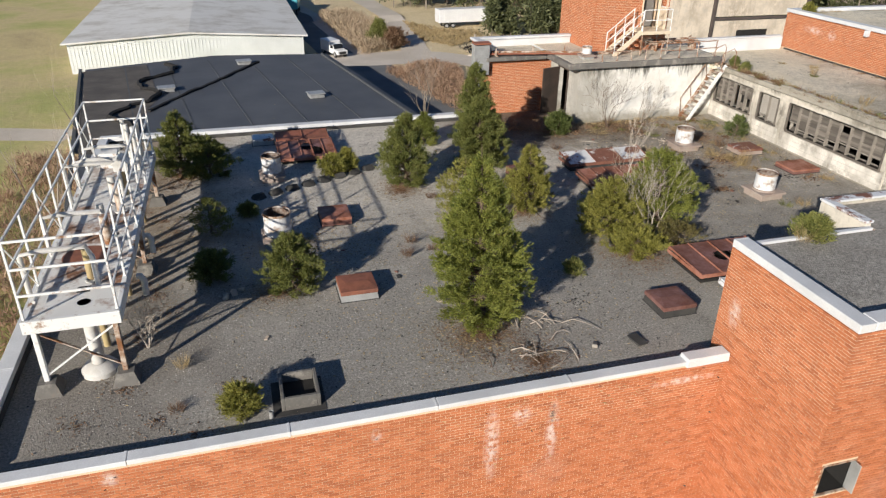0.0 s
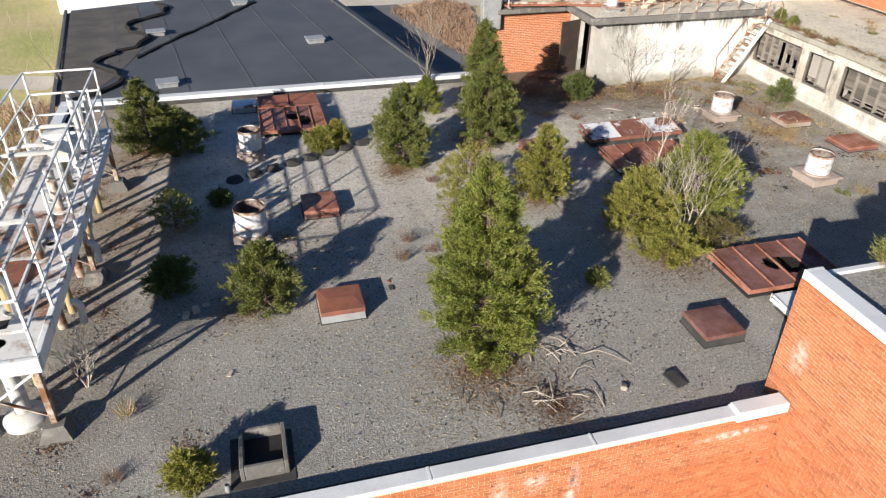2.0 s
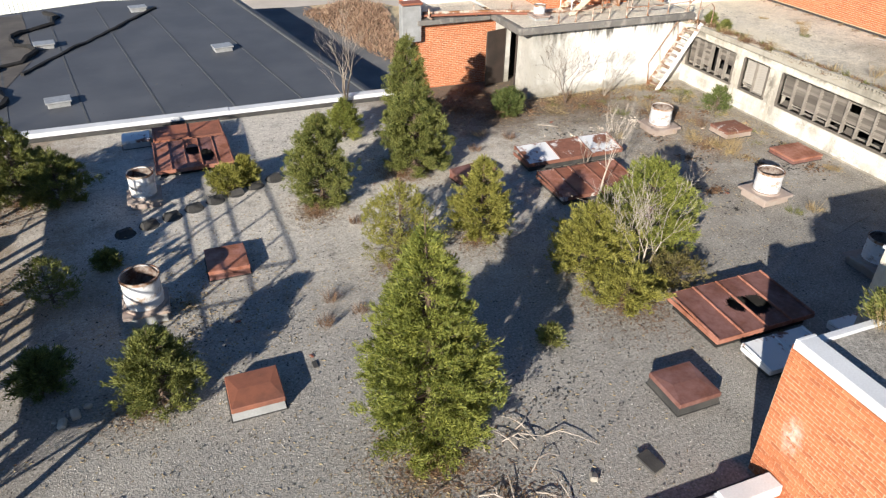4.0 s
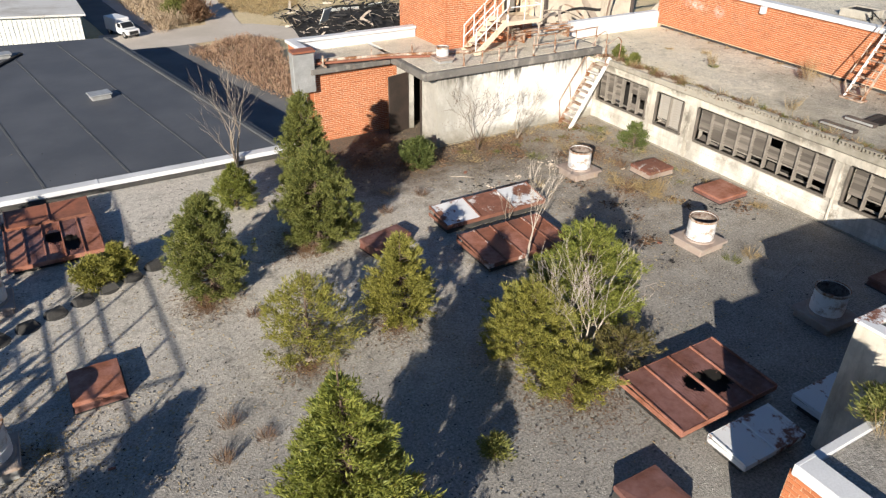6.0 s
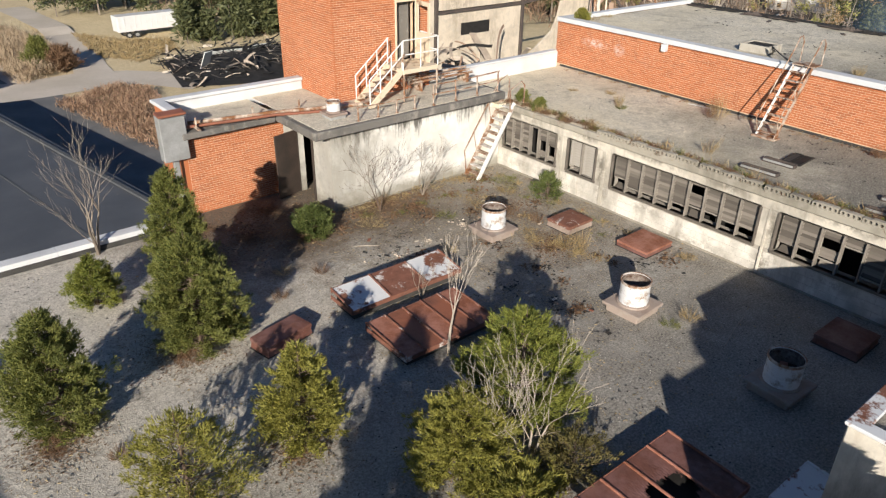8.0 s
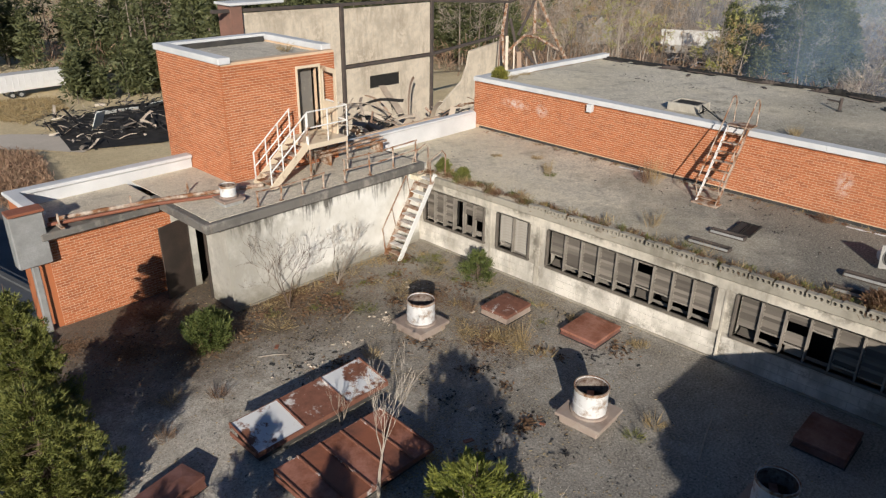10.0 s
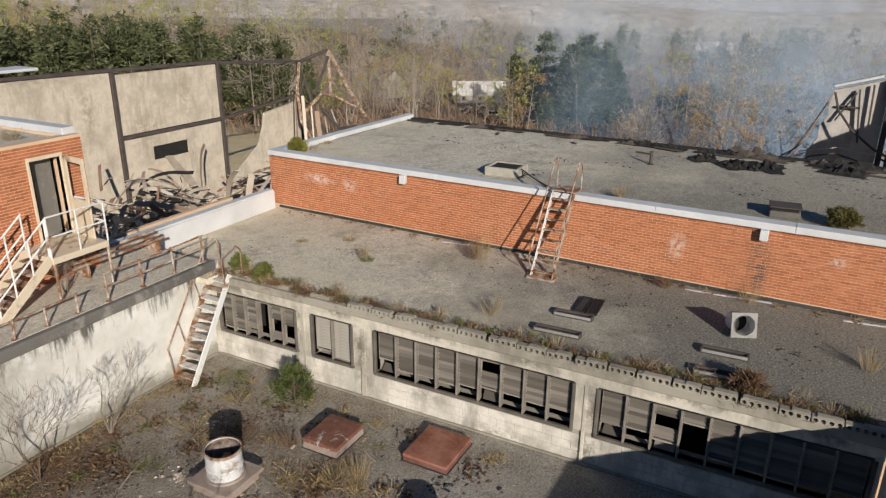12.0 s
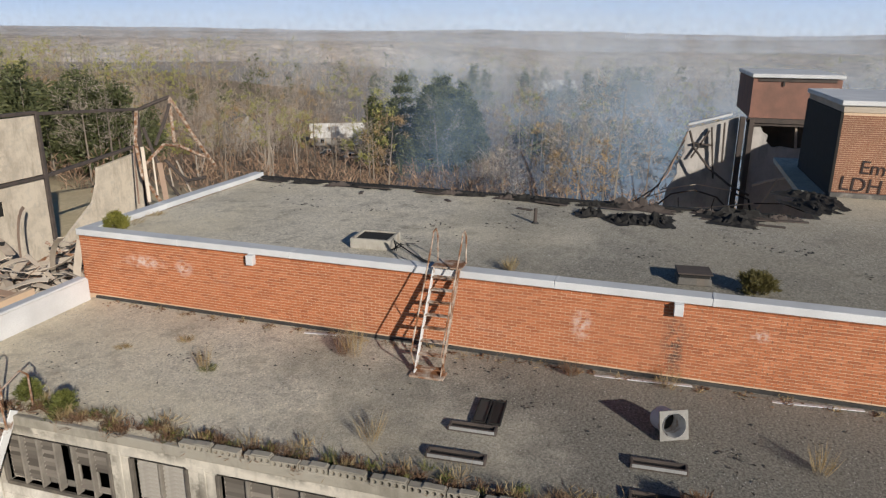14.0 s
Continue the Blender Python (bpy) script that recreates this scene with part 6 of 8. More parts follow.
def penthouse_stair():
    t = thing("penthouse_stair", "white-painted steel stair and landing at the brick penthouse door", "stair", 16.25, 29.55, ZS)
    run, rise, land = 1.25, 1.0, 1.35
    for s in (-0.38, 0.38):
        part("stringer", Geo().beam((0, s, 0.0), (run, s, rise), 0.04, 0.2, 0.005), CREAM, t, "flaking cream stringer")
        for zz in (0.45, 0.85):
            part("hand_rail", Geo().tube([(0.0, s, zz), (run, s, rise + zz)], 0.02, 8), FRAME_PAINT, t, "white pipe rail", True)
        for f in (0.02, 0.33, 0.66, 0.98):
            part("rail_post", Geo().tube([(run * f, s, rise * f), (run * f, s, rise * f + 0.86)], 0.02, 8), FRAME_PAINT, t)
    for i in range(6):
        f = (i + 0.7) / 6.4
        part("tread", Geo().box(run * f - 0.11, -0.36, rise * f - 0.012, run * f + 0.11, 0.36, rise * f + 0.012, 0.003), RUSTY_STEEL, t, "steel tread")
    part("landing", Geo().box(run, -0.42, rise - 0.14, run + land, 0.72, rise, 0.008), CREAM, t, "flaking cream landing")
    for (x, yy) in ((run + land - 0.03, -0.4), (run + land - 0.03, 0.5), (run + 0.03, -0.4)):
        part("landing_leg", Geo().tube([(x, yy, 0), (x, yy, rise - 0.14)], 0.03, 8), RUSTY_STEEL, t)
    for zz in (0.45, 0.88):
        part("landing_rail", Geo().tube([(run, -0.4, rise + zz), (run + land, -0.4, rise + zz), (run + land, 0.5, rise + zz)], 0.02, 8), FRAME_PAINT, t, "white pipe rail")
    for f in (0.0, 0.5, 1.0):
        part("rail_post", Geo().tube([(run + land * f, -0.4, rise), (run + land * f, -0.4, rise + 0.88)], 0.02, 8), FRAME_PAINT, t)
    part("rail_post", Geo().tube([(run + land, 0.5, rise), (run + land, 0.5, rise + 0.88)], 0.02, 8), FRAME_PAINT, t)


ship_ladder()
corner_stair()
penthouse_stair()


def pipe_rail(x0, x1, y, z, h, posts, rails, label):
    t = thing("pipe_rail", label, "railing", 0, 0, 0, 0, "railings on the slab")
    rng = random.Random(int(x0 * 7))
    for i in range(posts):
        x = x0 + (x1 - x0) * i / (posts - 1)
        part("post", Geo().tube([(x, y, z), (x + rng.gauss(0, 0.015), y + rng.gauss(0, 0.02), z + h)], 0.024, 8), RUSTY_STEEL, t)
        part("base_plate", Geo().lathe([(0.07, z), (0.07, z + 0.015), (0.02, z + 0.02)], 10, Matrix.Translation((x, y, 0))), RUSTY_STEEL, t)
    for k in range(rails):
        zz = z + h * (1 - 0.45 * k) - 0.02
        part("rail", Geo().tube([(x0 - 0.05, y, zz), ((x0 + x1) / 2, y + 0.02, zz - 0.03), (x1 + 0.05, y, zz + 0.02)], 0.022, 8), RUSTY_STEEL, t, smooth=True)


pipe_rail(15.33, 17.35, 28.37, ZS, 0.42, 4, 1, "low bent rusty pipe rail on the slab edge")
pipe_rail(18.06, 20.75, 28.35, ZS, 0.66, 4, 2, "rusty two-bar pipe rail on the slab edge")
t = thing("pipe_run", "rusted pipes laid along the slab roof", "pipe", 0, 0, 0)
part("pipe", Geo().tube([(11.3, 30.9, ZS + 0.06), (13.7, 30.4, ZS + 0.07), (16.2, 29.5, ZS + 0.09)], 0.055, 10), RUSTY_STEEL, t, "rusted pipe", True)
part("pipe", Geo().tube([(11.2, 30.7, ZS + 0.02), (13.6, 30.2, ZS + 0.05), (15.3, 29.5, ZS + 0.07)], 0.045, 10), RUST_ORANGE, t, "orange-rusted pipe", True)
for i, x in enumerate((11.4, 13.1, 14.6)):
    part("pipe_stand", Geo().box(x - 0.04, 30.3, ZS - 0.02, x + 0.04, 30.7, ZS + 0.02, 0.005).box(x - 0.02, 30.5, ZS - 0.02, x + 0.02, 30.55, ZS + 0.3, 0.004), RUSTY_STEEL, t)
t = thing("pipe_run", "long pale rusty pipes above the slab edge", "pipe", 0, 0, 0)
for k in range(3):
    part("pipe", Geo().tube([(18.2, 29.85 + 0.18 * k, ZS + 0.32 + 0.05 * k), (20.9, 29.8 + 0.18 * k, ZS + 0.34 + 0.05 * k)], 0.04, 10), RUSTY_STEEL, t, smooth=True)
for x in (18.7, 20.7):
    part("pipe_stand", Geo().box(x - 0.03, 29.77, ZS, x + 0.03, 30.33, ZS + 0.3, 0.005), RUSTY_STEEL, t)
t = thing("conductor_box", "dented white sheet-metal downspout box at the roof corner", "downspout box", 10.74, 30.62, 1.82)
part("box_body", Geo().box(-0.36, -0.16, 0, 0.36, 0.16, 1.3, 0.02), GALV, t)
part("box_lid", Geo().box(-0.38, -0.18, 1.3, 0.38, 0.2, 1.37, 0.015, pose(0, 0, 0, 4, 0, 0)), RUST_ORANGE, t, "rust-stained lid")
part("downspout", Geo().box(-0.08, 0.0, -1.82, 0.08, 0.14, 0.0, 0.02), GALV, t)

# ---- middle and upper roof fittings ----
STEEL_GREY = two_tone("dull_zinc", (0.26, 0.25, 0.23), (0.18, 0.17, 0.15), 4.0, rough=0.5)
t = thing("duct_collar", "square galvanised duct collar with a round mouth lying on the gravel", "duct", 23.55, 16.25, ZM, 25)
tilt = pose(0, 0, 0.3, 0, -76, 0)
fr = Geo()
n = 32
vs = [(0.155 * 1.35 * math.cos(2 * math.pi * k / n), 0.155 * 1.35 * math.sin(2 * math.pi * k / n), 0) for k in range(n)]
sq = []
for k in range(n):
    a = 2 * math.pi * k / n
    s = 0.26 / max(abs(math.cos(a)), abs(math.sin(a)))
    sq.append((s * math.cos(a), s * math.sin(a), 0))
fr.add(vs + sq + [(x, y, -0.03) for x, y, z in sq], [(k, (k + 1) % n, n + (k + 1) % n, n + k) for k in range(n)] + [(n + k, n + (k + 1) % n, 2 * n + (k + 1) % n, 2 * n + k) for k in range(n)], tilt)
part("collar_plate", fr, STEEL_GREY, t, "square plate with a round opening")
part("duct_tube", Geo().lathe([(0.21, 0.02), (0.21, -0.5), (0.2, -0.5), (0.19, 0.0)], 28, tilt), CAN_WHITE, t, "round duct", True)
part("duct_back", Geo().lathe([(0.205, -0.42), (0.005, -0.42)], 24, tilt), DARK, t)

for (x, y, ln) in ((22.86, 19.62, 0.86), (21.94, 19.67, 1.0), (22.62, 16.48, 0.9), (21.7, 16.49, 0.86)):
    t = thing("slot_skylight", "narrow sooty slot light with a metal frame", "skylight", x, y, ZM, 2, "slot lights on the middle roof")
    part("frame", Geo().box(-0.11, -ln / 2, 0, -0.07, ln / 2, 0.1, 0.008).box(0.07, -ln / 2, 0, 0.11, ln / 2, 0.1, 0.008).box(-0.07, -ln / 2, 0, 0.07, -ln / 2 + 0.05, 0.1, 0.008).box(-0.07, ln / 2 - 0.05, 0, 0.07, ln / 2, 0.1, 0.008), SOOTY_STEEL, t)
    part("pane", Geo().box(-0.07, -ln / 2 + 0.05, 0.02, 0.07, ln / 2 - 0.05, 0.05), DARK, t)
    part("edge_strip", Geo().box(-0.125, -ln / 2 + 0.03, 0.04, -0.111, ln / 2 - 0.03, 0.095, 0.003), GALV, t, "bare bright metal edge")
for dy in (0.0, 0.27):
    t = thing("loose_grating", "loose dark metal grating panel lying on the gravel", "grating", 23.5, 19.32 + dy, ZM, 3, "loose gratings")
    part("frame", Geo().box(-0.42, -0.12, 0.02, 0.42, -0.09, 0.07).box(-0.42, 0.09, 0.02, 0.42, 0.12, 0.07).box(-0.42, -0.09, 0.02, -0.39, 0.09, 0.07).box(0.39, -0.09, 0.02, 0.42, 0.09, 0.07), DARK, t)
    part("sheet", Geo().box(-0.39, -0.09, 0.0, 0.39, 0.09, 0.05), CHAR, t)

t = thing("open_curb", "pale open roof curb with a black shaft", "roof curb", 27.85, 23.38, ZU - 0.06, 2)
for bx in ((-0.46, -0.5, -0.38, 0.5), (0.38, -0.5, 0.46, 0.5), (-0.38, -0.5, 0.38, -0.42), (-0.38, 0.42, 0.38, 0.5)):
    part("curb_side", Geo().box(bx[0], bx[1], 0, bx[2], bx[3], 0.25, 0.012), CONCRETE_PALE, t)
# black plug raised near the rim to paint the shaft's darkness
part("shaft", Geo().box(-0.38, -0.42, 0.02, 0.38, 0.42, 0.2), DARK, t)
t = thing("dead_cables", "bundle of black cables looped over the coping", "cable")
for k in range(4):
    part("cable", Geo().tube([(27.35, 22.8 - 0.05 * k, ZU), (27.0, 22.4 + 0.06 * k, ZU + 0.22 + 0.04 * k), (26.6, 22.0, ZU + 0.2), (26.2, 21.6 - 0.05 * k, ZU + 0.16)], 0.014, 6), RUBBER, t, smooth=True)
t = thing("intake_box", "rusty sheet-metal intake box on the upper roof", "roof vent", 27.3, 15.95, ZU - 0.06, 5)
part("box_body", Geo().box(-0.28, -0.34, 0, 0.28, 0.34, 0.16, 0.02), SLAB, t)
part("box_cap", Geo().box(-0.3, -0.36, 0.24, 0.3, 0.36, 0.27, 0.02), SOOTY_STEEL, t)
part("box_screen", Geo().box(-0.24, -0.3, 0.16, 0.24, 0.3, 0.24), DARK, t)
t = thing("vent_pipe", "thin upright pipe stub on the upper roof", "vent pipe", 31.13, 19.94, ZU - 0.06)
part("pipe", Geo().lathe([(0.05, 0.0), (0.05, 0.42), (0.042, 0.42), (0.042, 0.3)], 14), SOOTY_STEEL, t, smooth=True)
part("collar", Geo().lathe([(0.11, 0.0), (0.06, 0.05)], 14), FLASHING, t, smooth=True)
for y in (25.82, 16.25):
    t = thing("scupper_box", "small white scupper spout in the brick wall", "scupper", XU - 0.02 - 0.027 * (30.9 - y), y, ZU - 0.16, 0, "scuppers in the upper wall")
    part("spout", Geo().box(-0.06, -0.09, -0.12, 0.1, 0.09, 0.12, 0.01), COPING, t)


# ---- loose litter, branches, weeds ----
def rubble(name, label, category, spots, size, material, seed, z=0.0, kind=""):
    """Broken lumps in one heap."""
    rng = random.Random(seed)
    g = Geo()
    for (x, y) in spots:
        s = size * rng.uniform(0.5, 1.3)
        m = pose(x, y, z + s * 0.2, rng.uniform(-20, 20), rng.uniform(-20, 20), rng.uniform(0, 360))
        g.box(-s * 0.5, -s * 0.35, -s * 0.25, s * 0.5, s * 0.35, s * 0.25, s * 0.12, m)
    ob = part(name, g, material)
    return tagged(ob, label, category, kind=kind)


for i, (x, y, s, mt) in enumerate(((-0.07, 17.39, 0.24, ASH), (0.12, 17.54, 0.18, ASH), (-0.27, 17.24, 0.2, CONCRETE), (-0.41, 17.34, 0.15, CONCRETE), (7.54, 13.05, 0.22, TIMBER), (14.0, 28.6, 0.2, CONCRETE), (18.0, 28.7, 0.22, ASH))):
    rubble("broken_stone", "broken piece of pale masonry on the gravel", "rubble", [(x, y)], s, mt, 40 + i)


def branch_pile(x, y, n, length, seed, label, spread=0.7, material=None):
    rng = random.Random(seed)
    t = thing("cut_branches", label, "branches", x, y, 0)
    for i in range(n):
        px, py, a = rng.gauss(0, spread * 0.5), rng.gauss(0, spread * 0.35), rng.uniform(-0.6, 0.6) + (0 if rng.random() < 0.75 else 1.6)
        l = length * rng.uniform(0.4, 1.0)
        pts = [(px + math.cos(a) * l * f, py + math.sin(a) * l * f + 0.08 * math.sin(f * 4 + i), 0.02 + 0.13 * math.sin(f * 3.1) * rng.uniform(0.3, 1.2)) for f in (0, 0.33, 0.66, 1)]
        part("branch", Geo().tube(pts, [0.014, 0.011, 0.008, 0.003], 5), material or BARK_PALE, t, smooth=True)
        if rng.random() < 0.5:
            part("branch", Geo().tube([pts[1], (pts[1][0] + 0.15, pts[1][1] + 0.2 * rng.choice([-1, 1]), 0.1)], [0.009, 0.003], 4), material or BARK_PALE, t)


branch_pile(6.23, 13.15, 10, 0.85, 1, "pile of pale dead branches under the cedar")
branch_pile(6.63, 14.23, 7, 1.0, 2, "few bent pale dead branches on the gravel", 0.5)
branch_pile(4.97, 13.36, 5, 0.6, 3, "scattered dead twigs on the gravel", 0.6, BARK_DARK)
t = thing("slate_slab", "thin dark slate slab lying on the gravel", "slab", 8.55, 12.98, 0, 15)
part("slab", Geo().box(-0.14, -0.2, 0.01, 0.14, 0.2, 0.05, 0.006, pose(0, 0, 0.03, 6, 4, 0)), FLASHING, t)


def scatter_leaves(name, label, spots, per, length, width, material, seed, z=0.0, up=0.05, category="litter"):
    """Flat or upright bits round the given (x, y, radius) spots, as one sheet of litter."""
    rng = np.random.default_rng(seed)
    cs = []
    for (x, y, r) in spots:
        k = int(per * r * r)
        a, q = rng.uniform(0, 6.28, k), r * np.abs(rng.normal(0, 0.5, k))
        cs.append(np.stack([x + np.cos(a) * q, y + np.sin(a) * q, np.full(k, z + 0.012)], 1))
    cs = np.concatenate(cs)
    outs = rng.normal(0, 1, (len(cs), 3))
    outs[:, 2] = np.abs(outs[:, 2]) * up
    outs /= np.linalg.norm(outs, axis=1, keepdims=True)
    verts = leaf_array(rng, cs, outs, 1, length, width, 0.02, 0.0)
    verts[:, 2] = np.maximum(verts[:, 2], z + 0.004)
    return tagged(new(name, quads_mesh(name, verts, material)), label, category, kind="stuff")


# the last three spots also darken the corner that the cedars shade
scatter_leaves("needle_litter", "brown needle litter under the cedars", [(5.3, 14.2, 1.6), (5.5, 23.2, 1.1), (8.3, 24.6, 1.5), (8.7, 20.3, 1.0), (10.8, 16.9, 1.7), (6.2, 12.9, 1.0), (16, 28.2, 2.2), (18.5, 25.5, 1.4), (-1.6, 26, 1.2), (1.0, 17.2, 0.9), (13, 27.5, 1.3), (18, 23, 1.3), (5.4, 22.9, 0.7), (8.2, 24.2, 0.8), (6.6, 19.9, 0.9), (11.6, 28.4, 1.5), (12.8, 29.6, 1.3), (10.8, 29.6, 1.0)], 1800, 0.075, 0.006, LITTER, 1)
scatter_leaves("dry_litter", "straw and dead leaves caught on the gravel roof", [(2, 20, 9), (14, 21, 8), (15, 27.5, 5), (19.5, 24, 4), (5, 14, 6)], 55, 0.07, 0.01, STRAW, 2)
# the last four spots also darken the corner that the cedars shade
scatter_leaves("dark_litter", "dark scraps of felt and twigs on the gravel roof", [(2, 19, 9), (13, 19, 8), (8, 15, 5), (15, 26, 6), (4, 27, 5), (11.8, 28.6, 2.6), (12, 29, 2.6), (11, 28, 2.6), (13, 29.5, 2.2)], 24, 0.06, 0.014, CHAR, 3)


def stones(name, label, boxes, count, size, seed, z, material):
    """Loose stones that stand out of the gravel."""
    rng = random.Random(seed)
    vs, fs = [], []
    for _ in range(count):
        x0, y0, x1, y1 = rng.choice(boxes)
        x, y, s, a = rng.uniform(x0, x1), rng.uniform(y0, y1), size * rng.uniform(0.4, 1.5), rng.uniform(0, 6.28)
        k = len(vs)
        for i in range(4):
            b = a + i * 1.57 + rng.uniform(-0.4, 0.4)
            vs.append((x + math.cos(b) * s, y + math.sin(b) * s * 0.8, z - 0.004))
        vs.append((x + rng.gauss(0, s * 0.2), y + rng.gauss(0, s * 0.2), z + s * rng.uniform(0.5, 0.9)))
        fs += [(k, k + 1, k + 4), (k + 1, k + 2, k + 4), (k + 2, k + 3, k + 4), (k + 3, k, k + 4)]
    me = bpy.data.meshes.new(name)
    me.from_pydata(vs, [], fs)
    me.materials.append(material)
    return tagged(new(name, me), label, "gravel", kind="stuff")


STONE = leaf_material("loose_stones", (0.14, 0.133, 0.122), (0.36, 0.345, 0.32), (0.62, 0.59, 0.55))
stones("loose_gravel", "loose stones on the main roof", [(-4.5, 12.2, 9.8, 20), (-4.5, 20, 20.8, 30), (9, 13.8, 20.8, 24), (-3, 12.2, 9.8, 17)], 17000, 0.014, 4, 0.0, STONE)
stones("loose_gravel", "loose stones on the middle roof", [(21.1, 12, 26.1, 31)], 5500, 0.014, 5, ZM, STONE)
stones("loose_gravel", "loose stones on the upper roof", [(26.6, 8, 34, 31)], 3500, 0.015, 6, ZU - 0.06, STONE)

rng = random.Random(11)
for i in range(26):
    y = 14.2 + i * 0.53 + rng.uniform(-0.2, 0.2)
    tuft(XE + 0.12 + rng.uniform(-0.05, 0.35), y, rng.uniform(0.12, 0.3), rng.uniform(0.14, 0.3), rng.choice([STRAW, WEED, LITTER, STRAW]), 100 + i, "dry weeds along the crumbling eave", ZM, 70)
for i, (x, y, h, r, mt, lb, z) in enumerate((
        (24.93, 22.75, 0.95, 0.25, STRAW, "tall straw-coloured reeds by the brick wall", ZM), (24.9, 23.0, 0.7, 0.2, LITTER, "brown reeds by the brick wall", ZM),
        (23.54, 25.5, 0.55, 0.2, STRAW, "thin straw grass on the middle roof", ZM), (23.5, 25.4, 0.16, 0.3, WEED, "low green weed on the middle roof", ZM),
        (24.6, 26.7, 0.18, 0.25, STRAW, "dry grass on the middle roof", ZM), (23.9, 27.8, 0.12, 0.3, STRAW, "dry grass on the middle roof", ZM),
        (25.45, 16.3, 0.5, 0.3, STRAW, "straw weeds at the foot of the brick wall", ZM), (25.5, 18.2, 0.35, 0.25, LITTER, "brown weeds at the foot of the brick wall", ZM),
        (23.2, 14.0, 0.5, 0.25, STRAW, "dry grass stem on the middle roof", ZM), (22.0, 21.2, 0.5, 0.3, STRAW, "tall straw weeds at the eave", ZM),
        (-1.19, 14.58, 0.3, 0.22, STRAW, "pale dry grass tuft on the gravel", 0), (-1.24, 13.16, 0.2, 0.2, LITTER, "brown tuft on the gravel", 0),
        (17.74, 18.49, 0.3, 0.32, STRAW, "straw-coloured weeds beside the exhaust can", 0), (17.16, 18.60, 0.2, 0.3, WEED, "green-yellow weeds beside the exhaust can", 0),
        (18.34, 22.26, 0.7, 0.25, STRAW, "tall straw weeds on the gravel", 0), (18.16, 22.66, 0.4, 0.4, STRAW, "straw weeds on the gravel", 0), (18.59, 24.15, 0.5, 0.3, LITTER, "brown weeds on the gravel", 0),
        (18.06, 26.28, 0.35, 0.5, STRAW, "straw weeds by the wall", 0), (19.45, 26.34, 0.4, 0.5, STRAW, "pale straw clump by the stair", 0), (20.07, 27.03, 0.25, 0.6, WEED, "green weeds by the stair", 0),
        (16.77, 26.10, 0.25, 0.5, WEED, "green weeds on the gravel", 0), (14.70, 26.95, 0.3, 0.6, STRAW, "straw weeds before the concrete wall", 0), (15.83, 28.45, 0.3, 0.5, LITTER, "brown weeds before the concrete wall", 0),
        (18.80, 27.98, 0.25, 0.5, STRAW, "straw weeds before the concrete wall", 0), (12.20, 25.48, 0.3, 0.3, LITTER, "brown tuft on the gravel", 0), (10.80, 25.00, 0.25, 0.3, LITTER, "brown tuft on the gravel", 0),
        (11.41, 26.00, 0.25, 0.35, STRAW, "straw tuft on the gravel", 0), (15.43, 24.32, 0.3, 0.3, STRAW, "straw tuft on the gravel", 0), (20.25, 20.22, 0.2, 0.3, STRAW, "straw tuft at the block wall", 0),
        (4.82, 19.06, 0.3, 0.25, LITTER, "brown tuft on the gravel", 0), (4.52, 18.27, 0.28, 0.22, LITTER, "brown tuft on the gravel", 0), (5.31, 18.47, 0.22, 0.25, LITTER, "brown tuft on the gravel", 0), (6.23, 22.04, 0.25, 0.25, LITTER, "brown tuft on the gravel", 0),
        (11.6, 12.15, 0.45, 0.3, STRAW, "straw-coloured broom tuft on the tower roof", 2.52), (17.0, 12.9, 0.3, 0.6, STRAW, "straw weeds on the tower roof", 2.52),
        (27.6, 30.4, 0.25, 0.6, STRAW, "straw weeds in the upper roof's corner", ZU - 0.06), (28.6, 30.4, 0.2, 0.5, STRAW, "straw weeds along the coping", ZU - 0.06), (18.4, 31.2, 0.3, 0.3, STRAW, "straw tuft on the penthouse roof", PZ - 0.08),
        (26.8, 19.8, 0.35, 0.2, STRAW, "thin straw grass on the upper roof", ZU - 0.06))):
    tuft(x, y, h, r, mt, 200 + i, lb, z, 90 if h > 0.4 else 140)

scatter_leaves("eave_weeds", "matted dry weeds and moss along the crumbling eave", [(XE + 0.15 + 0.12 * math.sin(i * 1.7), 14.0 + i * 0.32, 0.22 + 0.1 * math.sin(i * 2.3)) for i in range(45)], 2600, 0.15, 0.007, LITTER, 8, ZM, 1.2, "weeds")
scatter_leaves("eave_weeds", "yellow-green moss tufts along the crumbling eave", [(XE + 0.2 + 0.15 * math.sin(i * 2.9), 14.3 + i * 0.6, 0.2) for i in range(23)], 2000, 0.14, 0.007, WEED, 9, ZM, 1.2, "weeds")
scatter_leaves("eave_weeds", "straw stems along the crumbling eave", [(XE + 0.3 + 0.2 * math.sin(i * 2.2), 14.1 + i * 0.9, 0.3) for i in range(16)], 500, 0.26, 0.006, STRAW, 18, ZM, 1.6, "weeds")
scatter_leaves("wall_foot_weeds", "dry weeds at the foot of the brick wall", [(XU - 0.65 - 0.1 * math.sin(i * 2.1) + 0.0216 * i, 12.5 + i * 0.8, 0.2) for i in range(22)], 600, 0.12, 0.006, STRAW, 10, ZM, 1.0, "weeds")
scatter_leaves("corner_weeds", "low dry weeds spreading over the gravel corner", [(14.6 + 0.55 * i, 28.4 - 0.35 * abs(math.sin(i * 1.3)), 0.5) for i in range(11)] + [(20.2, 27.5 - i * 0.9, 0.4) for i in range(9)] + [(18.2 + 0.5 * math.sin(i * 2.0), 22.2 + i * 0.6, 0.45) for i in range(9)], 420, 0.16, 0.006, STRAW, 11, 0.0, 1.0, "weeds")
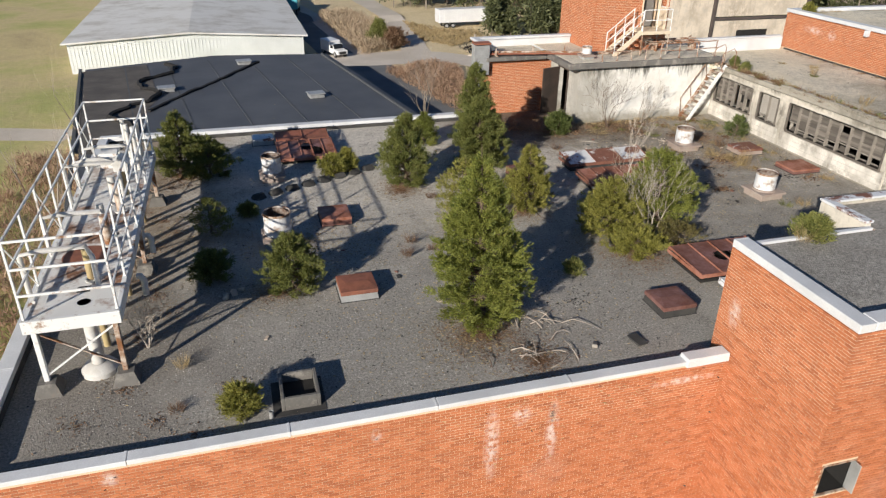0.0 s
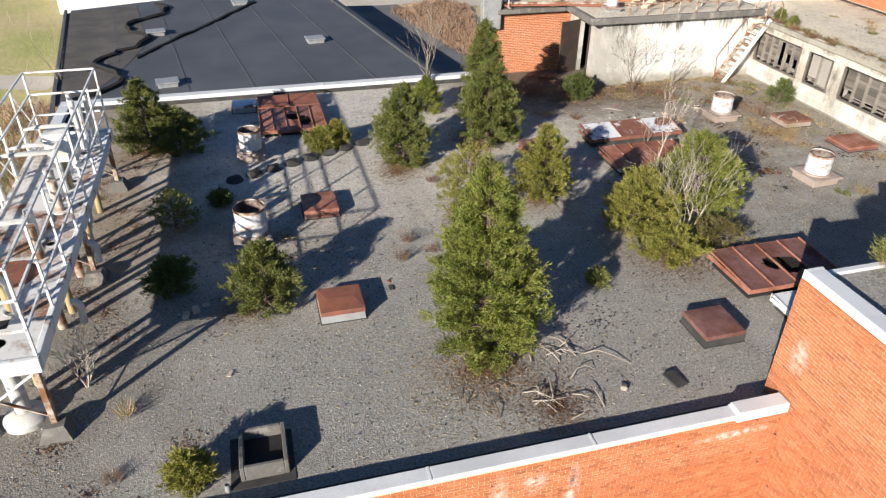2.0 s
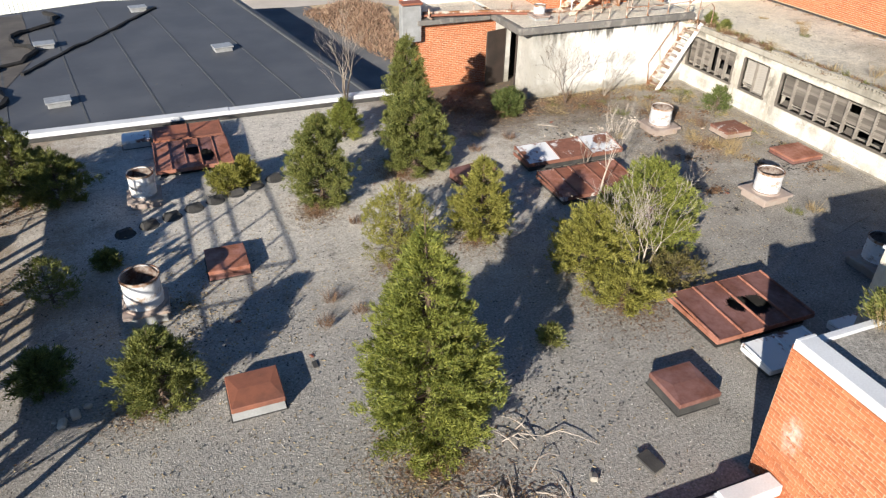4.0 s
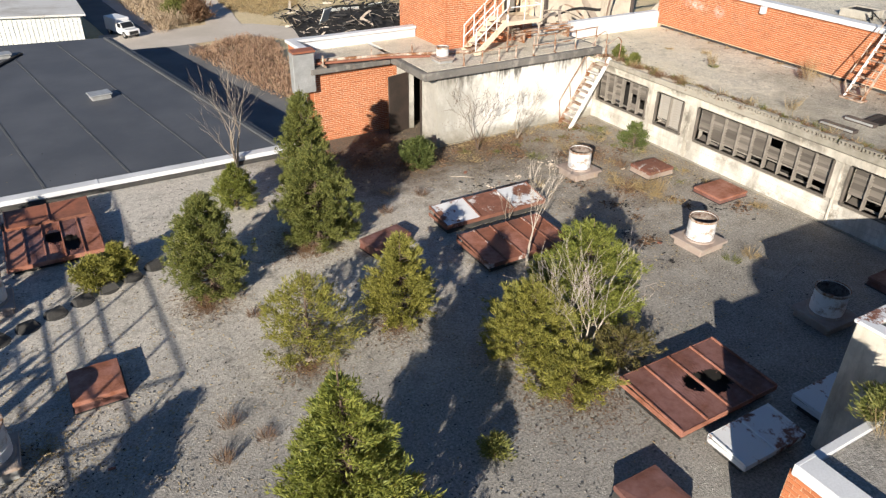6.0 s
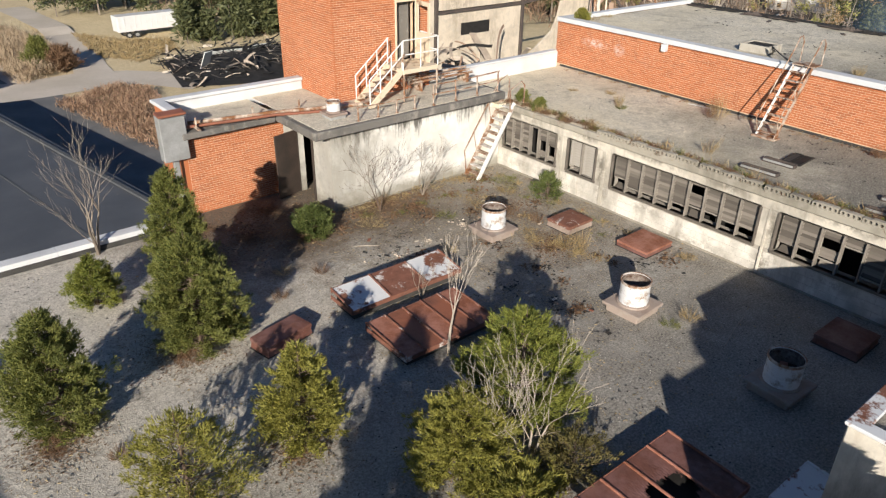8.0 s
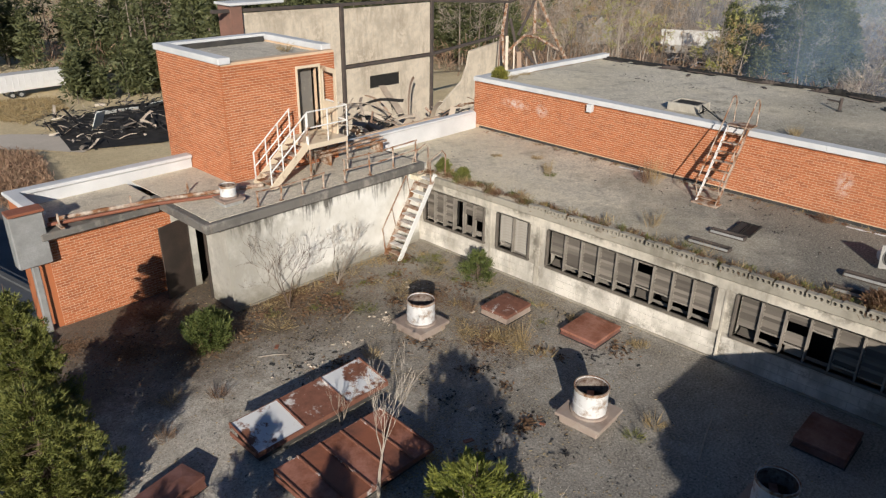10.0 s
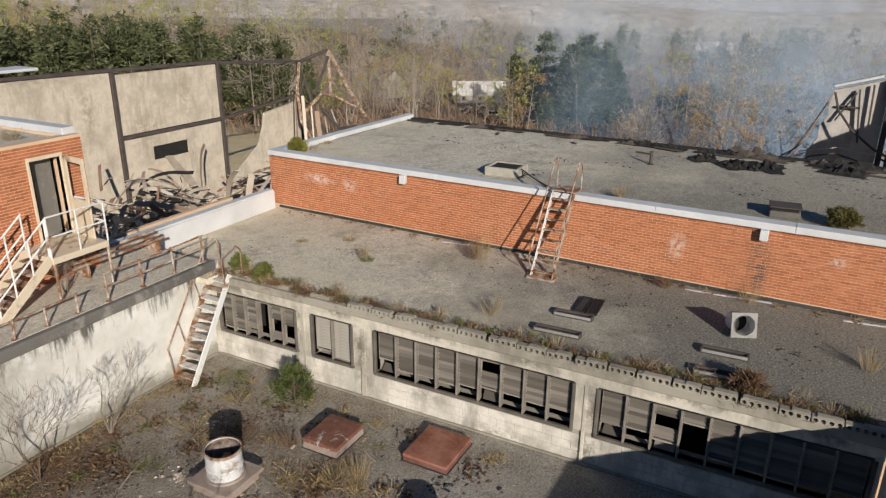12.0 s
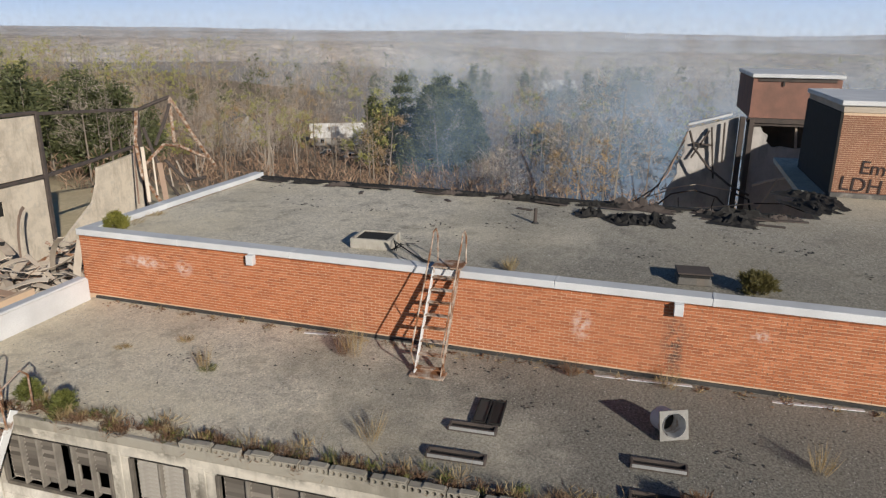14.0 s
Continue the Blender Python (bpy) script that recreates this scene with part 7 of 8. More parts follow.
scatter_leaves("corner_weeds", "low green weeds spreading over the gravel corner", [(15.0 + 0.9 * i, 27.6 - 0.5 * abs(math.sin(i * 1.9)), 0.4) for i in range(7)] + [(19.8 + 0.4 * math.sin(i * 3.0), 27.3 - i * 0.8, 0.35) for i in range(7)], 420, 0.12, 0.007, WEED, 12, 0.0, 0.9, "weeds")
scatter_leaves("moss_patch", "brown soil and needle crust on the gravel roof", [(-3 + 0.7 * i, 13.2 + 0.9 * math.sin(i * 1.7), 0.7) for i in range(5)] + [(-2.2 + 0.6 * math.sin(i * 1.3), 16 + i * 0.9, 0.9) for i in range(12)], 260, 0.06, 0.012, LITTER, 13)

rng = random.Random(61)
NE_SPOTS = [(rng.uniform(13.2, 20.4), rng.uniform(19.2, 28.0), rng.uniform(0.25, 0.7)) for _ in range(40)]
scatter_leaves("felt_litter", "dark crumbs of felt and bark on the dirty gravel", NE_SPOTS, 100, 0.11, 0.026, CHAR, 14)
scatter_leaves("leaf_litter", "brown dead leaves drifted over the dirty gravel", NE_SPOTS[::2] + [(14 + 0.8 * i, 27.4 + 0.4 * math.sin(i * 1.9), 0.6) for i in range(8)], 300, 0.1, 0.022, LITTER, 15, 0.0, 0.3)
scatter_leaves("straw_weeds", "straw weeds beside the small rusted cover", [(17.75, 23.6, 0.5), (18.0, 22.9, 0.5), (18.1, 22.2, 0.55), (18.3, 21.6, 0.4), (17.4, 24.6, 0.4)], 380, 0.24, 0.007, STRAW, 16, 0.0, 1.2, "weeds")
MID_SPOTS = [(rng.uniform(21.5, 25.6), rng.uniform(12.6, 29.8), rng.uniform(0.4, 1.3)) for _ in range(30)]
scatter_leaves("felt_litter", "dark crumbs of felt and moss on the middle roof", MID_SPOTS, 14, 0.08, 0.02, CHAR, 19, ZM)
scatter_leaves("leaf_litter", "dead leaves along the foot of the brick wall", [(25.55 + 0.022 * i, 12.6 + i * 0.75, 0.35) for i in range(24)], 160, 0.09, 0.02, LITTER, 20, ZM, 0.3)
scatter_leaves("felt_litter", "dark crumbs of felt on the upper roof", [(rng.uniform(27.2, 33.4), rng.uniform(10.0, 30.0), rng.uniform(0.4, 1.3)) for _ in range(26)], 14, 0.1, 0.022, CHAR, 21, ZU - 0.06)
scatter_leaves("pale_crumbs", "pale crumbs of plaster on the gravel", [(16.9, 25.4, 0.7), (18.5, 26.2, 0.6), (15.4, 25.2, 0.5), (19.9, 23.6, 0.5), (14.3, 24.9, 0.6)], 120, 0.1, 0.03, ASH, 17)

# ---- small scraps lying about ----
rng = random.Random(71)
for i in range(26):
    x, y = (rng.uniform(13.5, 20.5), rng.uniform(19.5, 28.5)) if i < 18 else (rng.uniform(0, 9), rng.uniform(13, 22))
    s = rng.uniform(0.04, 0.11)
    t = thing("roof_scrap", ("small pale scrap of board on the gravel", "small rusty scrap of metal on the gravel", "small dark scrap of felt on the gravel")[i % 3], "scrap", x, y, 0.0, rng.uniform(0, 360), "scraps on the roof")
    part("scrap", Geo().box(-s, -s * 0.5, 0.004, s, s * 0.5, 0.025, 0.004, pose(0, 0, 0, rng.uniform(-6, 6), 0, 0)), (ASH, RUST_ORANGE, FLASHING)[i % 3], t)
for i, (x, y, rz, l) in enumerate(((16.5, 26.3, 20, 0.9), (13.9, 26.0, -35, 0.7), (18.2, 17.6, 15, 1.5), (19.2, 22.6, 60, 0.6), (7.3, 15.6, 30, 0.5))):
    t = thing("loose_stick", "thin weathered stick lying on the gravel", "stick", x, y, 0.0, rz, "loose sticks")
    part("stick", Geo().tube([(-l / 2, 0, 0.015), (0, 0.03, 0.02), (l / 2, 0, 0.015)], [0.012, 0.014, 0.009], 6), BARK_PALE, t, smooth=True)

# ---- charred far edge of the upper roof ----
def crumpled(w, d, h, seed):
    """A crumpled sheet with uneven folds."""
    g, n = Geo(), 14
    vs = []
    for j in range(n + 1):
        for i in range(n + 1):
            u, v = i / n - 0.5, j / n - 0.5
            edge = max(0.0, 1 - 3.6 * (u * u + v * v))
            r = noise.noise((u * 5, v * 5, seed)) + 0.6 * noise.noise((u * 13, v * 13, seed + 3))
            vs.append((u * w * (1 + 0.3 * r), v * d * (1 + 0.3 * noise.noise((v * 4, u * 4, seed + 7))), 0.012 + h * edge * abs(r) * 1.6))
    g.add(vs, [(j * (n + 1) + i, j * (n + 1) + i + 1, (j + 1) * (n + 1) + i + 1, (j + 1) * (n + 1) + i) for j in range(n) for i in range(n)])
    return g


turned(structure("roof_edge", Geo().box(34.3, 14, ZU - 0.062, 34.52, 31.4, ZU + 0.0), DARK, "charred timber edge of the upper roof", "roof edge"))
rng = random.Random(21)
for i in range(26):
    y = 14.2 + i * 0.66
    if i in (4, 9, 13, 17, 18, 22, 24):
        continue
    big = 1.9 if i in (2, 6, 11) else 1.0
    t = thing("charred_flashing", "curled charred flashing at the burnt roof edge", "burnt flashing", 34.2 - 0.1 * rng.random() - 0.027 * (31.4 - y), y - 0.95, ZU - 0.06, rng.uniform(-14, 14), "burnt roof edge")
    part("curl", crumpled(0.35 * big, 1.1 * big, 0.16 * big, i * 3.1), DARK if i % 3 else SOOTY_STEEL, t, tidy=False)
    if i % 3 == 1:
        part("plank", Geo().beam((rng.uniform(-0.5, 0.1), -0.5, 0.05), (rng.uniform(-0.5, 0.2), 0.5, 0.07), 0.1, 0.03), SOOTY_STEEL, t)
for i, (x, y, s) in enumerate(((32.4, 16.9, 1.3), (32.2, 17.6, 1.0), (33.0, 14.6, 1.2), (32.6, 18.6, 0.8))):
    t = thing("burnt_felt", "crumpled heap of burnt black roofing felt", "burnt felt", x, y, ZU - 0.06, 40 * i)
    part("fold", crumpled(1.1 * s, 1.0 * s, 0.28, 50.0 + i), DARK, t, tidy=False)
for i, (x, y, rz, l) in enumerate(((32.6, 20.5, 70, 0.5), (33.2, 26.0, 15, 0.4), (32.9, 14.4, 80, 2.2), (33.4, 13.9, 95, 2.6), (33.0, 23.0, 40, 0.3))):
    t = thing("charred_plank", "charred plank lying on the roof gravel", "plank", x, y, ZU - 0.06, rz, "charred planks")
    part("board", Geo().box(-l / 2, -0.06, 0.002, l / 2, 0.06, 0.04, 0.004), SOOTY_STEEL, t)
for i, (y, l) in enumerate(((17.6, 1.9), (14.4, 1.6), (24.8, 0.8))):
    t = thing("torn_flashing", "torn pale flashing strip at the foot of the brick wall", "flashing strip", XU - 0.16 - 0.027 * (30.9 - y), y - 0.8, ZM, 91 + 2 * i, "torn flashing strips")
    part("strip", Geo().box(-l / 2, -0.06, 0.002, l / 2, 0.05, 0.02, 0.002, pose(0, 0, 0, 8, 1, 0)), COPING, t)

# ---- brick block with writing on the upper roof, and the ruins beyond ----
block_wall = structure("wall_block", Geo().box(37.72, 2.0, ZU - 0.4, 43.3, 11.22, 6.64), MORTAR, "brick rooftop block with sprayed writing", "wall")
structure("band_block", Geo().box(37.69, 2.0, 6.64, 43.3, 11.25, 6.86, 0.01), ASH, "cream band under the block's coping", "trim")
structure("coping_block", Geo().box(37.6, 2.0, 6.86, 43.4, 11.34, 7.02, 0.02), COPING, "white coping of the rooftop block", "coping")
# black sheet paints the shade on the block's north side, soot included
structure("block_soot_shade", Geo().box(37.7, 11.22, ZU - 0.4, 43.3, 11.3, 6.64), DARK, "black sheet for soot and shade on the rooftop block's north side", "wall")
structure("block_sill", Geo().box(37.5, 2.0, ZU - 0.06, 37.7, 11.3, ZU + 0.09, 0.02), SLAB, "dark flashing at the foot of the rooftop block", "flashing")
# black felt heaps, which also fill in the dark shadow at the block's foot
for i, (x, y, sx, sy) in enumerate(((36.6, 11.75, 2.4, 1.3), (35.6, 12.2, 1.8, 1.0), (37.4, 12.1, 1.6, 1.2))):
    t = thing("burnt_felt", "crumpled heap of burnt black roofing felt beside the brick block", "burnt felt", x, y, ZU - 0.06, 25 * i)
    part("fold", crumpled(sx, sy, 0.2, 61.0 + i), DARK, t, tidy=False)


def lettering(word, x, y, z, size):
    cu = bpy.data.curves.new("writing", "FONT")
    cu.body, cu.size, cu.extrude = word, size, 0.004
    cu.materials.append(SPRAY)
    o = new("writing", cu)
    o.matrix_basis = pose(x, y, z, 90, 0, -90) @ pose(0, 0, 0, 0, 0, -4)
    return tagged(o, "black sprayed letters on the brick block", "graffiti")


lettering("Em", 37.69, 10.52, 4.72, 0.62)
lettering("LDH", 37.69, 11.05, 4.16, 0.66)


def ruin_north():
    """The burnt-out hall: a plastered wall on its columns, beams and a buckled end frame."""
    y = 62.0
    hall = thing("burnt_hall", "roofless burnt-out hall with scorched plaster walls and buckled steel", "ruin", 45.05 - 43.4 * 1.12, 0, -0.42)
    hall.scale = (1.12, 1, 1)
    part("brick_pier", Geo().box(34.2, y - 0.3, -11, 35.0, y + 1.5, 4.1), SCORCHED, hall, "brick corner pier")
    part("pier_cap", Geo().box(34.0, y - 0.5, 4.1, 38.2, y + 1.6, 4.3, 0.04), COPING, hall, "white pier cap")
    part("wall_panel", Geo().box(35.0, y, -11, 43.2, y + 0.3, 3.5), PLASTER, hall, "scorched plaster panel")
    part("wall_panel", Geo().box(43.6, y, -1.3, 52.7, y + 0.3, 3.2), PLASTER, hall, "scorched plaster panel")
    for x0, z0, x1, z1 in ((43.6, -11, 46.0, -1.7), (46, -11, 49.2, -3.7), (46, -2.6, 49.2, -1.7), (49.2, -11, 52.7, -1.7)):
        part("wall_panel", Geo().box(x0, y, z0, x1, y + 0.3, z1), PLASTER, hall, "scorched plaster panel")
    # black sheet paints the darkness in the window gap
    part("window_void", Geo().box(46, y + 0.1, -3.7, 49.2, y + 0.15, -2.6), DARK, hall, "black sheet standing for the dark behind the window hole")
    # broken wall beyond the third column
    g = Geo()
    outline = [(53.1, -7.4), (54.2, -6.6), (55.6, -5.6), (57.0, -4.6), (57.6, -3.2), (57.9, -1.8), (62.6, -1.2), (62.6, -11), (53.1, -11)]
    g.add([(x, y, z) for x, z in outline] + [(x, y + 0.3, z) for x, z in outline], [tuple(range(9)), tuple(range(9, 18))[::-1]] + [(i, (i + 1) % 9, 9 + (i + 1) % 9, 9 + i) for i in range(9)])
    part("broken_wall", g, PLASTER, hall, "broken plaster wall with a ragged edge")
    for x, z1 in ((35.0, 3.9), (43.4, 3.7), (52.9, 3.4), (62.8, 2.6)):
        part("column", Geo().box(x - 0.15, y - 0.15, -11, x + 0.15, y + 0.35, z1, 0.03), RUSTY_STEEL if x < 40 else SOOTY_STEEL, hall, "scorched steel column")
    for a, b in (((33, 3.75), (52.9, 3.4)), ((52.9, 3.3), (62.8, 2.6)), ((43.4, -1.5), (52.9, -1.5)), ((52.9, -1.5), (62.8, -0.6))):
        part("beam", Geo().beam((a[0], y + 0.05, a[1]), (b[0], y + 0.05, b[1]), 0.36, 0.24, 0.02), SOOTY_STEEL, hall, "sooty steel beam")
    for pts in ([(62.8, y, 2.5), (63.8, y - 1, 3.1), (64.7, y - 2, 3.6)], [(64.7, y - 2, 3.6), (65.4, y - 2.5, 1.9), (66.6, y - 3, -0.6), (68.4, y - 3.5, -3.4)], [(62.8, y, 2.5), (61.2, y - 1, 0), (61.0, y - 1.5, -3), (62.5, y - 2, -6)], [(62.8, y - 0.5, 1), (63.3, y - 1.5, -3), (64.8, y - 2.5, -6.5)],
                [(64.7, y - 2, 3.4), (64.8, y - 2, -0.6)], [(61.6, y - 1, -2.5), (63.4, y - 2, -0.6), (65.4, y - 2, -1.0), (67.6, y - 3, -2.4)], [(62.4, y - 2, -0.5), (63.9, y - 2, 1.6), (64.7, y - 2, 3.0)], [(63.4, y - 2, -2), (64.8, y - 3, -4.2), (67.4, y - 3, -4.4)]):
        part("buckled_frame", Geo().tube(pts, 0.16, 6), SOOTY_STEEL if len(pts) % 2 else RUSTY_STEEL, hall, "buckled steel frame member")
    rng = random.Random(8)
    for i in range(7):
        x = 60.6 + i * 0.95 + rng.uniform(-0.4, 0.4)
        a, b = (x, y - 1.5, -0.8 - i * 0.3 + rng.uniform(-0.6, 0.6)), (x + rng.uniform(-1.6, 1.6), y - 2.5, -5.5 + rng.uniform(-1, 1))
        part("hanging_sheet", Geo().beam(a, b, rng.uniform(0.1, 0.5), 0.05, 0.01), ASH if i % 3 else SCALED, hall, "pale hanging strip")
    return hall


ruin_north()
structure("floor_ruin", Geo().box(24, 33.2, -11, 76, 61.8, -8.6), CHAR, "ash-covered floor of the burnt hall", "floor")


def debris(name, label, boxes, n, size, seed, z0, z1, mats, kind="stuff", curl=0.5, widths=(0.02, 0.035, 0.05, 0.11)):
    """A heap of bent strips and sheets, one object for each look."""
    rng = random.Random(seed)
    gs = [Geo() for _ in mats]
    cuts = [k / 7 for k in range(8)]
    for i in range(n):
        x0, y0, x1, y1 = rng.choice(boxes)
        x, y = rng.uniform(x0, x1), rng.uniform(y0, y1)
        fx = 1 - abs((x - x0) / (x1 - x0) - 0.5) * 1.3
        z = z0 + (z1 - z0) * max(0.05, fx) * rng.uniform(0.3, 1.0)
        a, l = rng.uniform(0, 6.28), size * rng.uniform(0.4, 1.6)
        up = rng.gauss(0, 0.3)
        bend = rng.gauss(0, curl)
        pts = [(x + math.cos(a + bend * f) * l * f, y + math.sin(a + bend * f) * l * f, z + up * l * f + curl * l * 0.3 * math.sin(f * 3.1 + i)) for f in cuts]
        g = rng.choice(gs)
        side = Vector((-math.sin(a), math.cos(a), rng.gauss(0, 0.5))).normalized() * size * rng.choice(widths)
        thick = Vector((0, 0, 0.012 * size))
        k0 = len(g.v)
        for p in pts:
            p = Vector(p)
            g.v += [tuple(p - side), tuple(p + side), tuple(p + side + thick), tuple(p - side + thick)]
        for q in range(7):
            for e in range(4):
                g.f.append((k0 + q * 4 + e, k0 + q * 4 + (e + 1) % 4, k0 + q * 4 + 4 + (e + 1) % 4, k0 + q * 4 + 4 + e))
        g.f += [(k0, k0 + 1, k0 + 2, k0 + 3), (k0 + 28, k0 + 29, k0 + 30, k0 + 31)]
    for g, mt in zip(gs, mats):
        tagged(part(name, g, mt, tidy=False), label, "debris", kind=kind)


debris("hall_debris", "twisted sheets and ash-pale boards in the burnt hall", [(25, 38, 58, 57), (40, 44, 62, 59), (28, 34, 36, 50)], 520, 3.0, 31, -8.6, -5.4, [ASH, CHAR, ASH, SCALED, ASH, RUSTY_STEEL], curl=0.4)
debris("hall_debris", "long curled cream cladding strips heaped in the burnt hall", [(33, 41, 47, 54), (37, 45, 52, 56)], 170, 5.0, 35, -8.4, -3.8, [ASH, ASH, SCALED], curl=0.32, widths=(0.02, 0.03, 0.045))
debris("hall_debris", "tall bent sheets leaning by the hall's broken window", [(36.5, 51, 43.5, 58)], 60, 3.0, 36, -6.5, -2.6, [ASH, CHAR, ASH, SCALED], curl=0.4, widths=(0.025, 0.04, 0.07))
debris("yard_debris", "charred heap with pale scraps beside the drive", [(29.5, 81, 47, 95)], 620, 1.3, 32, -10.2, -8.9, [CHAR, CHAR, CHAR, CHAR, ASH], curl=0.3)
tagged(part("burnt_shed_floor", Geo().add([(28.8, 82, -10.2), (36, 79, -10.2), (47, 80, -10.2), (49, 94, -10.2), (39, 97, -10.2), (31, 93.5, -10.2), (38, 87, -9.2)], [(0, 1, 6), (1, 2, 6), (2, 3, 6), (3, 4, 6), (4, 5, 6), (5, 0, 6)]), CHAR), "low mound of charred rubble beside the drive", "rubble")
for i, (x, y, rz, wd, hh, tilt_) in enumerate(((33.3, 87.2, 35, 0.8, 1.9, 24), (37.5, 92.0, -8, 2.2, 0.7, 40), (42.5, 93.0, 10, 1.6, 0.9, 55), (35.0, 84.5, 30, 1.1, 0.4, 70), (41.0, 88.0, -20, 1.3, 0.5, 65))):
    t = thing("fallen_sheet", "bent white sheet-metal panel in the burnt heap", "sheet metal", x, y, -9.9, rz, "fallen sheets")
    part("sheet", Geo().box(-wd, -0.04, 0, wd, 0.04, hh, 0.01, pose(0, 0, 0, tilt_, 0, 0)), SIDING, t)

# the far stair tower and its broken walls
GREYED = concrete_material("smoke_greyed_wall", (0.5, 0.47, 0.44), (0.17, 0.163, 0.16))
tow = thing("ruined_stair_tower", "brown brick stair tower above broken pale walls and bent trusses", "ruin")
part("tower_head", Geo().box(58.0, 6.9, 4.35, 65.5, 11.6, 6.6), SCORCHED, tow, "scorched brick tower head")
part("tower_cap", Geo().box(57.85, 6.8, 6.66, 65.6, 11.7, 6.88, 0.03), COPING, tow, "white coping")
part("cap_flashing", Geo().box(57.93, 7.2, 6.45, 58.0, 11.3, 6.6).box(57.9, 9.9, 6.2, 57.96, 10.0, 6.5), SOOTY_STEEL, tow, "torn dark flashing under the coping")
part("tower_door", Geo().box(57.9, 7.75, 5.4, 57.99, 7.88, 6.15).box(57.9, 7.05, 5.4, 57.99, 7.18, 6.15).box(57.9, 7.18, 6.02, 57.99, 7.75, 6.15), COPING, tow, "white-framed doorway")
# black sheet on the solid head paints the doorway's darkness
part("door_backing", Geo().box(57.95, 7.18, 5.4, 57.99, 7.75, 6.02), DARK, tow, "black sheet standing for the dark doorway")


def ragged_wall(outline, x, thick):
    """An upright slab that faces west, with the given ragged (y, z) outline."""
    k = len(outline)
    return Geo().add([(x, y, z) for y, z in outline] + [(x + thick, y, z) for y, z in outline], [tuple(range(k))[::-1], tuple(range(k, 2 * k))] + [(i, (i + 1) % k, k + (i + 1) % k, k + i) for i in range(k)])


part("tower_wall", ragged_wall([(11.3, 3.95), (10.93, 3.92), (10.7, 3.5), (10.42, 3.35), (10.48, 3.0), (10.1, 2.62), (9.6, 2.7), (8.9, 2.6), (7.9, 2.75), (6.9, 2.6), (6.9, -9), (11.3, -9)], 58.0, 0.3), GREYED, tow, "pale wall with a ragged breach")
# dark tone also stands in for the unlit room behind
part("inner_wall", Geo().box(61.0, 6.9, 0.0, 61.3, 11.3, 4.3).box(58.3, 11.0, 0.0, 61.0, 11.3, 3.9), SOOTY_STEEL, tow, "sooty inner wall, dark for the unlit room behind the breach")
part("hung_post", Geo().beam((58.1, 8.95, 3.9), (58.1, 8.75, 1.9), 0.16, 0.12), ASH, tow, "pale bent post")
part("floor_edge", Geo().box(57.7, 6.9, 4.08, 58.3, 11.7, 4.34).box(57.8, 6.9, 3.92, 58.2, 11.5, 4.02), SOOTY_STEEL, tow, "sooty floor edge")
part("soot_column", Geo().box(57.4, 11.32, -9, 57.9, 11.62, 4.3, 0.03).box(57.6, 11.8, -9, 57.95, 12.1, 4.4, 0.03), SOOTY_STEEL, tow, "sooty column")
part("wing_wall", ragged_wall([(12.1, 4.35), (14.86, 3.55), (15.05, 2.6), (15.0, 2.1), (15.35, 1.3), (15.3, 0.7), (15.8, -0.3), (16.0, -1.6), (16.0, -9), (12.1, -9)], 58.2, 0.3), GREYED, tow, "pale wing wall with a ragged end")
part("wing_coping", Geo().beam((58.3, 12.5, 4.5), (58.3, 14.95, 3.78), 0.5, 0.14, 0.02), COPING, tow, "white sloping coping")
for x, y0, z0, y1, z1 in ((57.9, 13.6, 3.7, 13.2, 0.6), (57.9, 13.7, 3.5, 14.6, 1.8), (57.9, 13.4, 2.6, 14.5, 2.7), (57.9, 12.9, 4.0, 12.8, 1.6)):
    part("wing_rib", Geo().beam((x, y0, z0), (x, y1, z1), 0.14, 0.1), SOOTY_STEEL, tow, "charred rib")
for r, mt, pts in ((0.11, 0, [(57.4, 14.85, 3.5), (57.2, 14.5, 2.5), (57, 13.6, 1.4), (56.8, 12.4, 0.5), (56.6, 11.2, -0.05)]), (0.07, 2, [(57.2, 14.95, 3.5), (56.8, 15.9, 0.9), (56.2, 17.0, -0.5), (55.6, 19.2, -1.6), (55, 21.5, -3)]),
                   (0.07, 0, [(56.8, 15.1, 3.0), (56.4, 16.4, 0.2), (55.8, 18.2, -1.1)]), (0.08, 0, [(56.4, 16.6, -1.2), (56.3, 15.6, -0.2), (56.2, 14.3, 0.15), (56.2, 13.0, -0.2), (56.2, 12.2, -1.0)]),
                   (0.06, 1, [(56, 18.3, -1.4), (56, 14.6, -1.0), (56, 11.0, -0.4)]), (0.05, 0, [(55.8, 17.4, -1.9), (55.8, 14.0, -1.5), (55.8, 11.2, -1.0)]), (0.05, 1, [(56, 16.2, 0.1), (56.2, 14.2, 0.5), (56.4, 12.2, 0.2)]),
                   (0.13, 1, [(57.4, 11.0, 0.4), (57.3, 10.2, 0.75), (57.3, 9.2, 1.0), (57.3, 7.9, 1.8)]), (0.09, 1, [(57.2, 9.7, 0.9), (57.1, 10.2, -0.2), (57, 10.9, -1.5)]), (0.1, 3, [(57, 11.9, -0.1), (56.6, 11.2, -0.3), (56.4, 10.9, -1.6)]),
                   (0.05, 2, [(55.5, 19.2, -1.5), (55.4, 17.2, -0.4), (55.6, 15.2, 0.4)]), (0.05, 0, [(55.4, 15.2, -0.2), (55.4, 15.0, -2)]), (0.05, 0, [(55.4, 13.2, -0.1), (55.6, 13.5, -2)]), (0.06, 3, [(57, 10.8, -0.6), (57, 9.2, -0.5), (57, 8.0, -0.9)])):
    part("bent_truss", Geo().tube(pts, r * 0.65, 5), (SOOTY_STEEL, ASH, SCALED, DARK)[mt], tow, "bent truss member")
